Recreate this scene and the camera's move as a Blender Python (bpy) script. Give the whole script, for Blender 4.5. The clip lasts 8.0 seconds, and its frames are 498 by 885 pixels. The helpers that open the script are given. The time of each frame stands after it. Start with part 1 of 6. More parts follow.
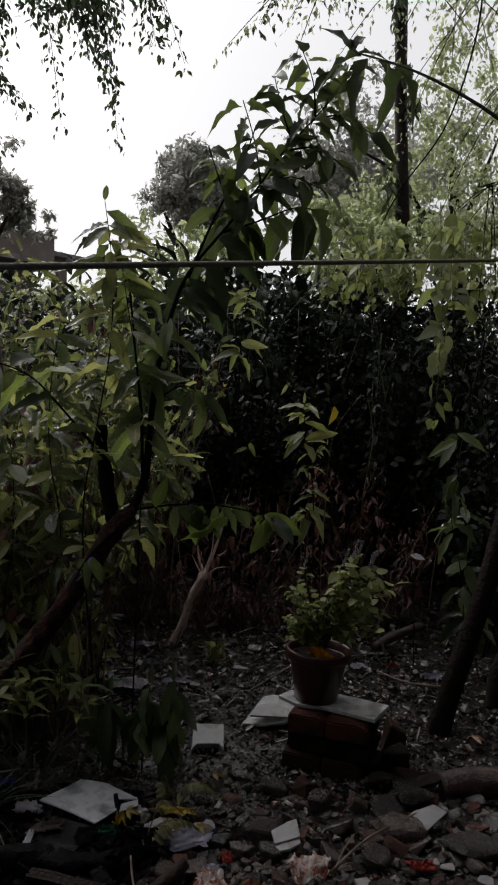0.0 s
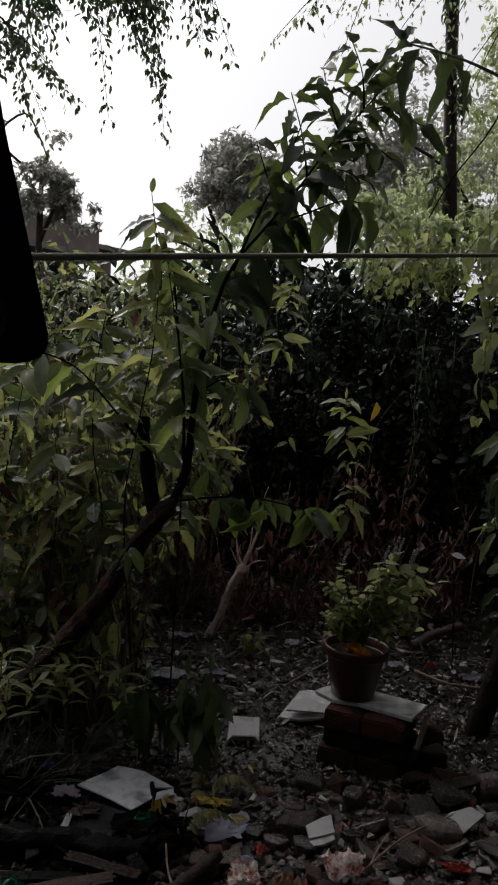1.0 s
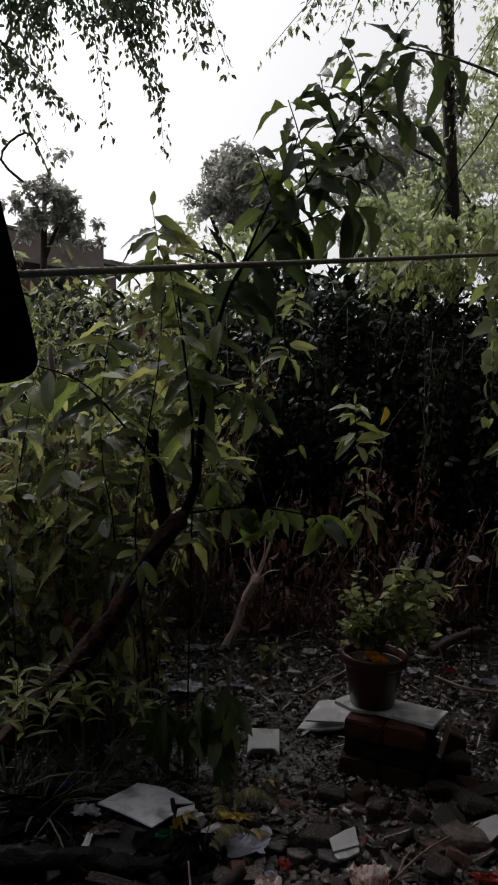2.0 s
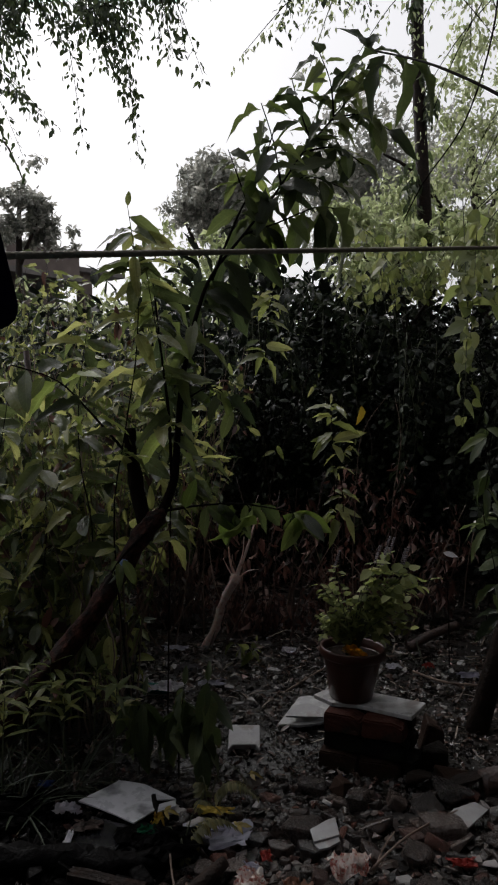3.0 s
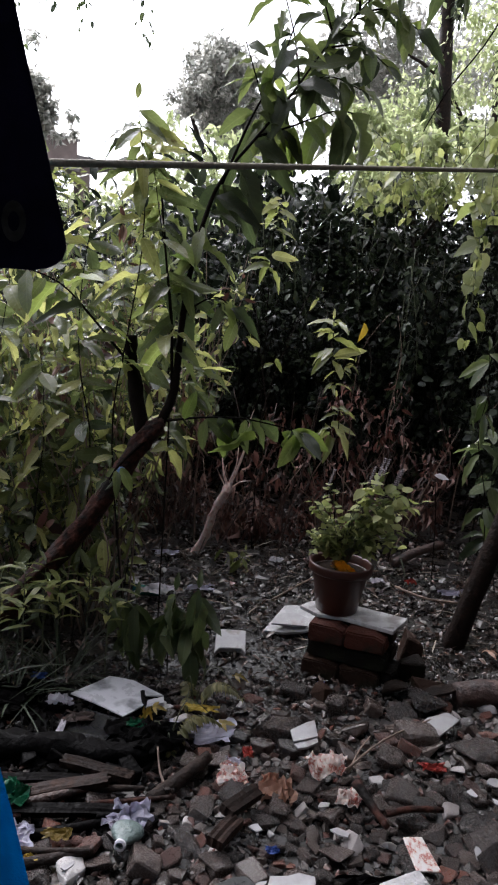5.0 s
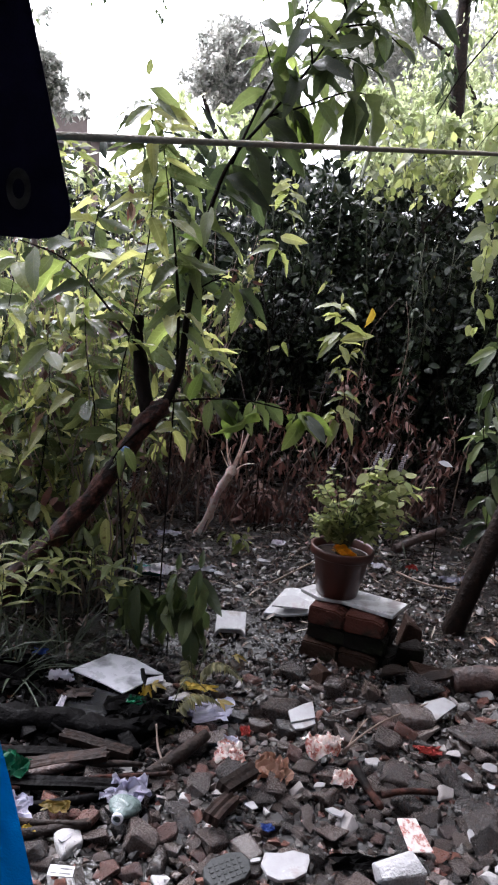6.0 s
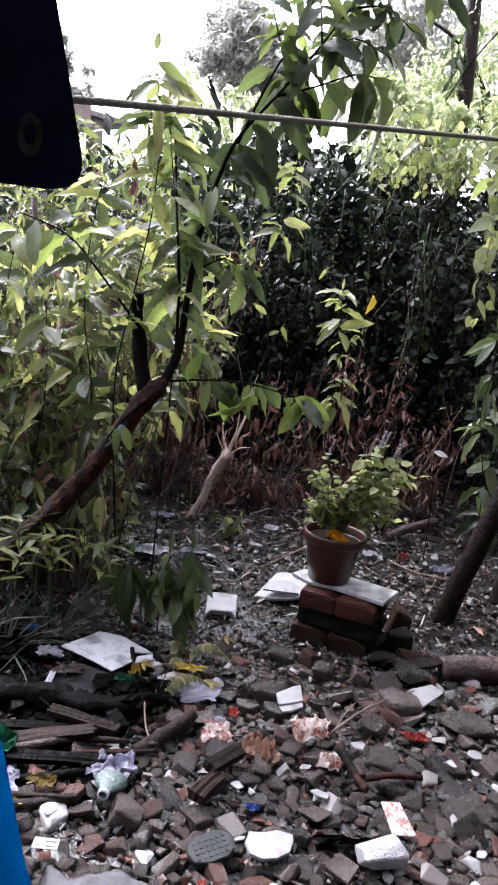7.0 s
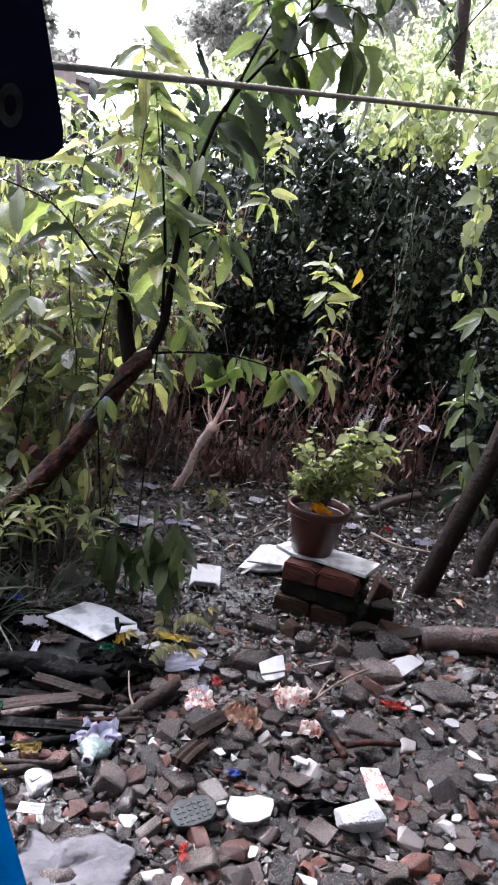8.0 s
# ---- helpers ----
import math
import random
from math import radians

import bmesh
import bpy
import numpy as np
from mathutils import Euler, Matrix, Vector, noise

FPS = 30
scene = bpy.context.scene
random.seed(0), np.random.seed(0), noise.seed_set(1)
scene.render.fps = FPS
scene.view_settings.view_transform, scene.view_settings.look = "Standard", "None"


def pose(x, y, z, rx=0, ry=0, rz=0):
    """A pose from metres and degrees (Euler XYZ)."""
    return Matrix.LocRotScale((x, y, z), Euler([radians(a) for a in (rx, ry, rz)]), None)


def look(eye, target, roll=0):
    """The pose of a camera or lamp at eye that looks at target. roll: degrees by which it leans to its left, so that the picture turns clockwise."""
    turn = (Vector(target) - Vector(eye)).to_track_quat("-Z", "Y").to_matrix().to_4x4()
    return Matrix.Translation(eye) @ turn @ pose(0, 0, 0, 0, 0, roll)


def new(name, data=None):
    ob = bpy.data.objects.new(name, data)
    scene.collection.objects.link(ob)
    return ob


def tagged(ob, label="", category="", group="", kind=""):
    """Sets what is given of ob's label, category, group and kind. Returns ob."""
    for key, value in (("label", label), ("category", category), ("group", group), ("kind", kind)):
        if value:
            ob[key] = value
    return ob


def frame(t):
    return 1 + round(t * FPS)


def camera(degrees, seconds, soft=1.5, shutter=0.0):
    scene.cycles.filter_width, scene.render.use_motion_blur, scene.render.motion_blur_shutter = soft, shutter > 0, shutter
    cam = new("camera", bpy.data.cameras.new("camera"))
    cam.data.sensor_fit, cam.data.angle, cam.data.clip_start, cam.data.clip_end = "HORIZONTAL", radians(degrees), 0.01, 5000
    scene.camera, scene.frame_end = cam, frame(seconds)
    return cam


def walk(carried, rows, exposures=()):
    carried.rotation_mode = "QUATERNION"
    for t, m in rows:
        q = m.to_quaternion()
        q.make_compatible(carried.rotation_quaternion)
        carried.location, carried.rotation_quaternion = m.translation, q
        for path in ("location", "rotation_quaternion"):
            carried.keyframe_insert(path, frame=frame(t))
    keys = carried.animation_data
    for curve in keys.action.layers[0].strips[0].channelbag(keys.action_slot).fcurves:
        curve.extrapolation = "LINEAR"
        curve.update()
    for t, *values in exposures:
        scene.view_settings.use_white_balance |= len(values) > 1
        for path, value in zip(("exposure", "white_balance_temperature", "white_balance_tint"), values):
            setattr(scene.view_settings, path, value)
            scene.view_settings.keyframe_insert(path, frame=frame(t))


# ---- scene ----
cam = camera(37.2, 8.0, soft=2.1)
PATH = [
    (0, (0.031, 0.03, 1.645), (0.121, 2.024, 1.5005), 1.4),
    (0.5, (0.037, 0.017, 1.637), (0.0945, 2.008, 1.459), 4.3),
    (1, (0.019, 0.035, 1.642), (0.005, 2.028, 1.479), 2.3),
    (1.5, (0.017, 0.028, 1.619), (0.075, 2.023, 1.488), 1.2),
    (2, (0.026, 0.054, 1.644), (-0.018, 2.048, 1.504), 0.2),
    (2.2, (0.042, 0.045, 1.625), (-0.036, 2.043, 1.534), 0.2),
    (3.3, (0.024, 0.006, 1.601), (0.068, 1.999, 1.435), -0.2),
    (3.5, (0.018, -0.004, 1.622), (0.057, 1.984, 1.401), 0.4),
    (4, (0.008, 0.015, 1.624), (0.06, 1.997, 1.357), 0.5),
    (4.5, (-0.01, 0.019, 1.626), (0.013, 1.995, 1.316), 2.4),
    (4.7, (-0.008, 0.039, 1.634), (0.029, 2.01, 1.298), 2.5),
    (5.8, (-0.009, 0.031, 1.631), (0.025, 1.988, 1.219), 4.0),
    (6, (-0.005, 0.035, 1.628), (0.028, 1.992, 1.215), 4.1),
    (6.5, (-0.005, 0.026, 1.624), (0.041, 1.981, 1.205), 4.4),
    (7, (-0.012, 0.04, 1.611), (0.039, 1.989, 1.163), 6.1),
    (7.5, (-0.013, 0.044, 1.615), (0.046, 1.984, 1.132), 6.6),
    (8, (-0.008, 0.033, 1.614), (0.088, 1.963, 1.099), 6.9),
]
EXPOSURES = [(0.0, -0.5, 6450, 12), (2.2, -0.5, 6450, 12), (3.5, -0.22, 6350, 13), (4.5, 0.68, 6200, 15), (5.8, 1.8, 6000, 18), (7.0, 2.2, 5900, 19), (8.0, 2.5, 5850, 19)]
walk(cam, [(t, look(eye, target, roll)) for t, eye, target, roll in PATH], EXPOSURES)

# ---- light: an overcast sky ----
world = bpy.data.worlds.new("overcast_sky")
scene.world = world
world.use_nodes = True
wn, wl = world.node_tree.nodes, world.node_tree.links
sky = wn.new("ShaderNodeTexSky")
sky.sky_type, sky.sun_disc = "NISHITA", False
sky.sun_elevation, sky.sun_rotation = radians(45), radians(-35)
sky.air_density, sky.dust_density, sky.ozone_density = 1.0, 6.0, 1.0
pale = wn.new("ShaderNodeHueSaturation")
pale.inputs["Saturation"].default_value = 0.12
wl.new(sky.outputs[0], pale.inputs["Color"])
cloud = wn.new("ShaderNodeGamma")
cloud.inputs["Gamma"].default_value = 0.5
wl.new(pale.outputs[0], cloud.inputs["Color"])
level = wn.new("ShaderNodeVectorMath")
level.operation = "SCALE"
level.inputs["Scale"].default_value = 3.3
wl.new(cloud.outputs[0], level.inputs[0])
wl.new(level.outputs[0], wn["Background"].inputs["Color"])
wn["Background"].inputs["Strength"].default_value = 0.15
sun = new("sun", bpy.data.lights.new("sun", "SUN"))
sun.data.energy, sun.data.angle, sun.data.color = 1.5, radians(22), (1.0, 0.97, 0.93)
sun.matrix_world = look((-7, 10, 12), (0, 0, 0))


# ---- materials ----
def material(name, ramp, scale=8.0, rough=(0.4, 0.7), bump=0.3, bump_scale=60.0, per="", through_light=0.0, metal=0.0, spec=0.5, stain=None, detail=6.0, coat=0.0, veins=False):
    """A noise-coloured surface. ramp: (place, colour) stops; per: 'island' or 'object' shifts the ramp piece by piece."""
    m = bpy.data.materials.new(name)
    m.use_nodes = True
    n, l = m.node_tree.nodes, m.node_tree.links
    b = n["Principled BSDF"]
    co = n.new("ShaderNodeTexCoord")
    tex = n.new("ShaderNodeTexNoise")
    tex.inputs["Scale"].default_value, tex.inputs["Detail"].default_value = scale, detail
    tex.inputs["Roughness"].default_value = 0.65
    l.new(co.outputs["Object"], tex.inputs["Vector"])
    cr = n.new("ShaderNodeValToRGB")
    while len(cr.color_ramp.elements) < len(ramp):
        cr.color_ramp.elements.new(0.5)
    for e, (p, c) in zip(cr.color_ramp.elements, ramp):
        e.position, e.color = p, (*c, 1)
    val = tex.outputs["Fac"]
    if per:
        src = n.new("ShaderNodeNewGeometry").outputs["Random Per Island"] if per == "island" else n.new("ShaderNodeObjectInfo").outputs["Random"]
        mad = n.new("ShaderNodeMath")
        mad.operation = "MULTIPLY_ADD"
        l.new(tex.outputs["Fac"], mad.inputs[0])
        mad.inputs[1].default_value = 0.35
        half = n.new("ShaderNodeMath")
        half.operation = "MULTIPLY_ADD"
        l.new(src, half.inputs[0])
        half.inputs[1].default_value, half.inputs[2].default_value = 0.86, -0.1
        l.new(half.outputs[0], mad.inputs[2])
        val = mad.outputs[0]
    l.new(val, cr.inputs[0])
    colour = cr.outputs[0]
    if stain:
        st = n.new("ShaderNodeTexNoise")
        st.inputs["Scale"].default_value, st.inputs["Detail"].default_value = stain[0], 5
        l.new(co.outputs["Object"], st.inputs["Vector"])
        sr = n.new("ShaderNodeValToRGB")
        sr.color_ramp.elements[0].position, sr.color_ramp.elements[1].position = stain[1], stain[1] + 0.12
        l.new(st.outputs["Fac"], sr.inputs[0])
        mx = n.new("ShaderNodeMix")
        mx.data_type = "RGBA"
        l.new(sr.outputs[0], mx.inputs[0])
        l.new(colour, mx.inputs[6])
        mx.inputs[7].default_value = (*stain[2], 1)
        colour = mx.outputs[2]
    height = None
    if veins:
        sep = n.new("ShaderNodeSeparateXYZ")
        l.new(co.outputs["UV"], sep.inputs[0])

        def calc(op, a, c=None, d=None):
            q = n.new("ShaderNodeMath")
            q.operation = op
            for k, w in enumerate((a, c, d)):
                if w is None:
                    continue
                if isinstance(w, (int, float)):
                    q.inputs[k].default_value = w
                else:
                    l.new(w, q.inputs[k])
            return q.outputs[0]

        off = calc("ABSOLUTE", calc("SUBTRACT", sep.outputs[1], 0.5))
        rib = calc("MAXIMUM", calc("MULTIPLY_ADD", off, -45.0, 1.0), 0.0)
        side_vein = calc("POWER", calc("MULTIPLY_ADD", calc("SINE", calc("MULTIPLY", calc("MULTIPLY_ADD", off, -0.9, sep.outputs[0]), 62.0)), 0.5, 0.5), 5.0)
        lines = calc("MAXIMUM", rib, calc("MULTIPLY", side_vein, 0.35))
        height = lines
        vm = n.new("ShaderNodeMix")
        vm.data_type = "RGBA"
        l.new(calc("MULTIPLY", lines, 0.34), vm.inputs[0])
        l.new(colour, vm.inputs[6])
        vh = n.new("ShaderNodeHueSaturation")
        vh.inputs["Value"].default_value, vh.inputs["Saturation"].default_value = 1.9, 0.85
        l.new(colour, vh.inputs["Color"])
        l.new(vh.outputs[0], vm.inputs[7])
        colour = vm.outputs[2]
    l.new(colour, b.inputs["Base Color"])
    rg = n.new("ShaderNodeMapRange")
    rg.inputs["To Min"].default_value, rg.inputs["To Max"].default_value = rough
    rg.inputs["From Min"].default_value, rg.inputs["From Max"].default_value = 0.3, 0.7
    fine = n.new("ShaderNodeTexNoise")
    fine.inputs["Scale"].default_value, fine.inputs["Detail"].default_value = bump_scale, 4
    l.new(co.outputs["Object"], fine.inputs["Vector"])
    l.new(tex.outputs["Fac"], rg.inputs["Value"])
    l.new(rg.outputs[0], b.inputs["Roughness"])
    b.inputs["Metallic"].default_value = metal
    b.inputs["Specular IOR Level"].default_value = spec
    b.inputs["Coat Weight"].default_value = coat
    b.inputs["Coat Roughness"].default_value = 0.15
    if bump:
        bp = n.new("ShaderNodeBump")
        bp.inputs["Strength"].default_value, bp.inputs["Distance"].default_value = bump, 0.01
        if height is None:
            l.new(fine.outputs["Fac"], bp.inputs["Height"])
        else:
            l.new(calc("MULTIPLY_ADD", height, -0.6, fine.outputs["Fac"]), bp.inputs["Height"])
        l.new(bp.outputs[0], b.inputs["Normal"])
    if through_light:
        tr = n.new("ShaderNodeBsdfTranslucent")
        hs = n.new("ShaderNodeHueSaturation")
        hs.inputs["Value"].default_value, hs.inputs["Saturation"].default_value = 2.0, 1.1
        l.new(colour, hs.inputs["Color"])
        l.new(hs.outputs[0], tr.inputs["Color"])
        ms = n.new("ShaderNodeMixShader")
        ms.inputs[0].default_value = through_light
        l.new(b.outputs[0], ms.inputs[1])
        l.new(tr.outputs[0], ms.inputs[2])
        l.new(ms.outputs[0], n["Material Output"].inputs["Surface"])
    return m


def leafy(name, dark, mid, light, glow=0.3, rough=(0.26, 0.52), per="island", spec=0.5):
    dark, mid, light = [(c[0] * 1.07, c[1] * 0.98, c[2] * 1.1) for c in (dark, mid, light)]
    return material(name, [(0.0, dark), (0.45, mid), (0.85, light), (1.0, [c * 1.25 for c in light])], 14.0, rough, 0.25, 90.0, per, glow, spec=spec, coat=0.06 if spec >= 0.5 else 0.0, veins=True, stain=(26.0, 0.64, (0.10, 0.075, 0.03)))


M_SOIL = material("wet_soil", [(0.25, (0.004, 0.0033, 0.0028)), (0.5, (0.011, 0.0088, 0.0075)), (0.75, (0.026, 0.021, 0.018))], 5.0, (0.06, 0.5), 0.7, 45.0, spec=0.5, stain=(1.6, 0.52, (0.018, 0.016, 0.015)), detail=10)
M_CLOD = material("wet_clod", [(0.0, (0.006, 0.005, 0.0042)), (0.5, (0.018, 0.014, 0.012)), (1.0, (0.034, 0.027, 0.023))], 25.0, (0.06, 0.35), 0.7, 90.0, "island", spec=0.6)
M_STONE = material("wet_rubble", [(0.05, (0.011, 0.0085, 0.0075)), (0.35, (0.029, 0.022, 0.019)), (0.6, (0.054, 0.039, 0.033)), (0.82, (0.076, 0.056, 0.048)), (1.0, (0.16, 0.13, 0.118))], 19.0, (0.10, 0.42), 0.55, 90.0, "object", spec=0.45, coat=0.1, stain=(9.0, 0.54, (0.046, 0.026, 0.019)))
M_BRICK = material("broken_brick", [(0.1, (0.026, 0.013, 0.010)), (0.5, (0.072, 0.027, 0.019)), (0.9, (0.165, 0.062, 0.042))], 16.0, (0.15, 0.5), 0.5, 90.0, "object", stain=(12.0, 0.55, (0.06, 0.045, 0.038)))
M_PALE = material("pale_plaster", [(0.1, (0.20, 0.17, 0.155)), (0.5, (0.30, 0.265, 0.255)), (0.9, (0.50, 0.48, 0.475))], 14.0, (0.25, 0.6), 0.4, 80.0, "object", stain=(14.0, 0.6, (0.14, 0.11, 0.10)))
M_GRAVEL = material("gravel", [(0.0, (0.014, 0.012, 0.011)), (0.35, (0.034, 0.028, 0.025)), (0.58, (0.062, 0.05, 0.044)), (0.70, (0.11, 0.035, 0.024)), (0.82, (0.05, 0.042, 0.038)), (0.93, (0.22, 0.195, 0.18)), (1.0, (0.48, 0.46, 0.45))], 20.0, (0.1, 0.4), 0.4, 120.0, "island")
M_LITTER = material("wet_leaf_litter", [(0.0, (0.010, 0.006, 0.005)), (0.5, (0.034, 0.018, 0.013)), (0.82, (0.075, 0.04, 0.029)), (1.0, (0.20, 0.15, 0.125))], 20.0, (0.12, 0.4), 0.3, 80.0, "island", 0.1)
M_BARK = material("wet_bark", [(0.2, (0.007, 0.0055, 0.005)), (0.5, (0.020, 0.0135, 0.011)), (0.8, (0.06, 0.039, 0.030))], 22.0, (0.4, 0.75), 0.9, 60.0, spec=0.15)
M_REDBARK = material("reddish_bark", [(0.38, (0.006, 0.004, 0.003)), (0.52, (0.038, 0.014, 0.010)), (0.7, (0.12, 0.048, 0.034))], 24.0, (0.4, 0.75), 0.9, 60.0, spec=0.12, stain=(7.0, 0.5, (0.010, 0.008, 0.007)))
M_STEM = material("dark_stem", [(0.3, (0.003, 0.0025, 0.002)), (0.7, (0.010, 0.007, 0.0055))], 20.0, (0.6, 0.9), 0.5, 90.0, spec=0.04)
M_GREENSTEM = material("green_stem", [(0.3, (0.035, 0.045, 0.018)), (0.7, (0.09, 0.10, 0.05))], 20.0, (0.4, 0.6), 0.2, 90.0)
M_TWIG = material("dry_twig", [(0.3, (0.10, 0.065, 0.048)), (0.7, (0.26, 0.18, 0.14))], 20.0, (0.4, 0.7), 0.3, 90.0)
M_PEELED = material("peeled_branch", [(0.30, (0.55, 0.27, 0.22)), (0.42, (0.92, 0.62, 0.55)), (0.6, (0.96, 0.82, 0.77))], 34.0, (0.15, 0.45), 1.0, 40.0, coat=0.4)
M_CHAR = material("charred_wood", [(0.2, (0.0015, 0.0015, 0.0015)), (0.6, (0.0035, 0.003, 0.003)), (0.9, (0.012, 0.011, 0.0105))], 18.0, (0.3, 0.8), 1.0, 40.0, spec=0.05)
M_LOG = material("log_bark", [(0.3, (0.010, 0.006, 0.005)), (0.5, (0.048, 0.025, 0.020)), (0.8, (0.125, 0.073, 0.060))], 20.0, (0.35, 0.65), 0.8, 70.0)
M_BIGLEAF = leafy("big_leaf", (0.018, 0.028, 0.012), (0.042, 0.062, 0.022), (0.11, 0.145, 0.046), 0.36, (0.3, 0.55), per="object")
M_LEAF = leafy("shrub_leaf", (0.020, 0.030, 0.012), (0.095, 0.125, 0.042), (0.29, 0.32, 0.11), 0.46, (0.12, 0.36))
# darker copy of the shrub leaf: shade inside the shrubs, put into colour
M_SHADELEAF = leafy("shaded_shrub_leaf", (0.014, 0.023, 0.011), (0.040, 0.060, 0.026), (0.10, 0.13, 0.055), 0.3, (0.12, 0.36))
M_LIGHT = leafy("young_leaf", (0.075, 0.10, 0.03), (0.16, 0.195, 0.060), (0.28, 0.31, 0.11), 0.45, (0.18, 0.42))
# near-black base: the thicket's shade is put into the leaf colour
M_DEEPSHADE = leafy("deep_shade_leaf", (0.003, 0.005, 0.003), (0.0065, 0.0115, 0.006), (0.028, 0.042, 0.019), 0.14, (0.22, 0.5), spec=0.2)
M_VINE = leafy("vine_leaf", (0.07, 0.10, 0.03), (0.16, 0.20, 0.065), (0.27, 0.31, 0.12), 0.5)
M_CANOPY = leafy("canopy_leaf", (0.022, 0.036, 0.016), (0.045, 0.070, 0.028), (0.085, 0.12, 0.045), 0.25, (0.3, 0.6))
# lightened and greyed: the haze of distance is painted into these leaves
M_FARHAZE = leafy("hazed_far_leaf", (0.12, 0.14, 0.11), (0.20, 0.22, 0.175), (0.30, 0.32, 0.26), 0.62, (0.5, 0.8), spec=0.2)
M_FEATHER = leafy("feathery_leaf", (0.12, 0.15, 0.07), (0.22, 0.275, 0.13), (0.34, 0.39, 0.22), 0.62, (0.3, 0.6))
M_DRY = material("dry_leaf", [(0.0, (0.012, 0.005, 0.004)), (0.45, (0.066, 0.026, 0.020)), (0.8, (0.19, 0.09, 0.072)), (1.0, (0.46, 0.34, 0.30))], 18.0, (0.35, 0.7), 0.4, 80.0, "island", 0.15)
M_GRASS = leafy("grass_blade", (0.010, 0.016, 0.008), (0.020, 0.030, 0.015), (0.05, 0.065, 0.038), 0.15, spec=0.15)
M_BASIL = leafy("basil_leaf", (0.07, 0.095, 0.03), (0.155, 0.195, 0.065), (0.27, 0.31, 0.125), 0.42, (0.45, 0.7), spec=0.3)
M_YELLOWLEAF = material("yellowing_leaf", [(0.3, (0.16, 0.12, 0.025)), (0.6, (0.26, 0.185, 0.04)), (0.8, (0.16, 0.08, 0.02))], 20.0, (0.3, 0.5), 0.3, 60.0, "", 0.3)
M_ORANGELEAF = material("fallen_orange_leaf", [(0.3, (0.30, 0.165, 0.11)), (0.7, (0.48, 0.31, 0.23))], 20.0, (0.3, 0.5), 0.3, 60.0, "", 0.2)
M_POT = material("brown_plastic_pot", [(0.3, (0.034, 0.009, 0.006)), (0.7, (0.056, 0.016, 0.010))], 6.0, (0.3, 0.45), 0.08, 60.0, stain=(7.0, 0.66, (0.06, 0.034, 0.026)))
M_MARBLE = material("marble", [(0.3, (0.30, 0.295, 0.30)), (0.55, (0.44, 0.435, 0.44)), (0.75, (0.54, 0.53, 0.54))], 7.0, (0.15, 0.4), 0.1, 60.0, stain=(9.0, 0.56, (0.22, 0.20, 0.19)))
M_TILE = material("white_tile", [(0.3, (0.27, 0.26, 0.265)), (0.7, (0.42, 0.41, 0.42))], 8.0, (0.12, 0.35), 0.15, 60.0, stain=(13.0, 0.55, (0.24, 0.21, 0.20)))
M_BOARD = material("wet_white_board", [(0.3, (0.40, 0.40, 0.43)), (0.7, (0.56, 0.56, 0.59))], 6.0, (0.2, 0.4), 0.1, 30.0, stain=(7.0, 0.53, (0.16, 0.16, 0.17)))
M_PAPER = material("wet_paper", [(0.3, (0.52, 0.50, 0.53)), (0.7, (0.76, 0.74, 0.78))], 20.0, (0.4, 0.7), 0.3, 60.0, "", 0.2)
M_LILAC = material("lilac_plastic", [(0.3, (0.36, 0.35, 0.41)), (0.7, (0.56, 0.55, 0.63))], 16.0, (0.15, 0.4), 0.3, 60.0, "", 0.25)
M_GREYBAG = material("grey_plastic_bag", [(0.3, (0.13, 0.12, 0.13)), (0.7, (0.26, 0.245, 0.26))], 9.0, (0.5, 0.8), 0.5, 60.0, spec=0.3)
M_GREENBAG = material("green_plastic", [(0.3, (0.008, 0.085, 0.04)), (0.7, (0.02, 0.20, 0.095))], 12.0, (0.15, 0.35), 0.3, 50.0)
M_CYAN = material("pale_green_plastic", [(0.3, (0.06, 0.09, 0.085)), (0.7, (0.14, 0.185, 0.175))], 22.0, (0.2, 0.45), 0.5, 90.0)
M_RED = material("red_wrapper", [(0.3, (0.34, 0.03, 0.025)), (0.7, (0.52, 0.07, 0.05))], 14.0, (0.2, 0.4), 0.3, 60.0)
M_PINK = material("printed_wrapper", [(0.44, (0.80, 0.77, 0.75)), (0.52, (0.72, 0.62, 0.58)), (0.58, (0.46, 0.12, 0.09)), (0.64, (0.70, 0.64, 0.60))], 34.0, (0.3, 0.55), 0.2, 60.0, "", 0.25)
M_YELLOW = material("yellow_wrapper", [(0.3, (0.5, 0.36, 0.04)), (0.7, (0.66, 0.5, 0.10))], 16.0, (0.25, 0.5), 0.3, 60.0)
M_BLUEBIT = material("blue_wrapper", [(0.3, (0.02, 0.05, 0.26)), (0.7, (0.05, 0.12, 0.42))], 16.0, (0.25, 0.5), 0.3, 60.0)
M_BLACKPLATE = material("black_plastic_tray", [(0.3, (0.010, 0.010, 0.011)), (0.7, (0.03, 0.03, 0.032))], 9.0, (0.05, 0.25), 0.3, 24.0)
M_SOLE = material("grey_rubber", [(0.3, (0.006, 0.007, 0.007)), (0.7, (0.018, 0.021, 0.020))], 20.0, (0.5, 0.7), 0.3, 60.0)
M_MARIGOLD = material("marigold", [(0.3, (0.62, 0.26, 0.01)), (0.7, (0.80, 0.50, 0.03))], 30.0, (0.5, 0.7), 0.4, 90.0, "", 0.2)
M_SPIKE = material("seed_spike", [(0.3, (0.10, 0.08, 0.09)), (0.7, (0.25, 0.22, 0.24))], 40.0, (0.5, 0.7), 0.3, 90.0)
M_ROPE = material("nylon_rope", [(0.3, (0.16, 0.14, 0.10)), (0.7, (0.30, 0.27, 0.20))], 60.0, (0.6, 0.8), 0.4, 200.0)
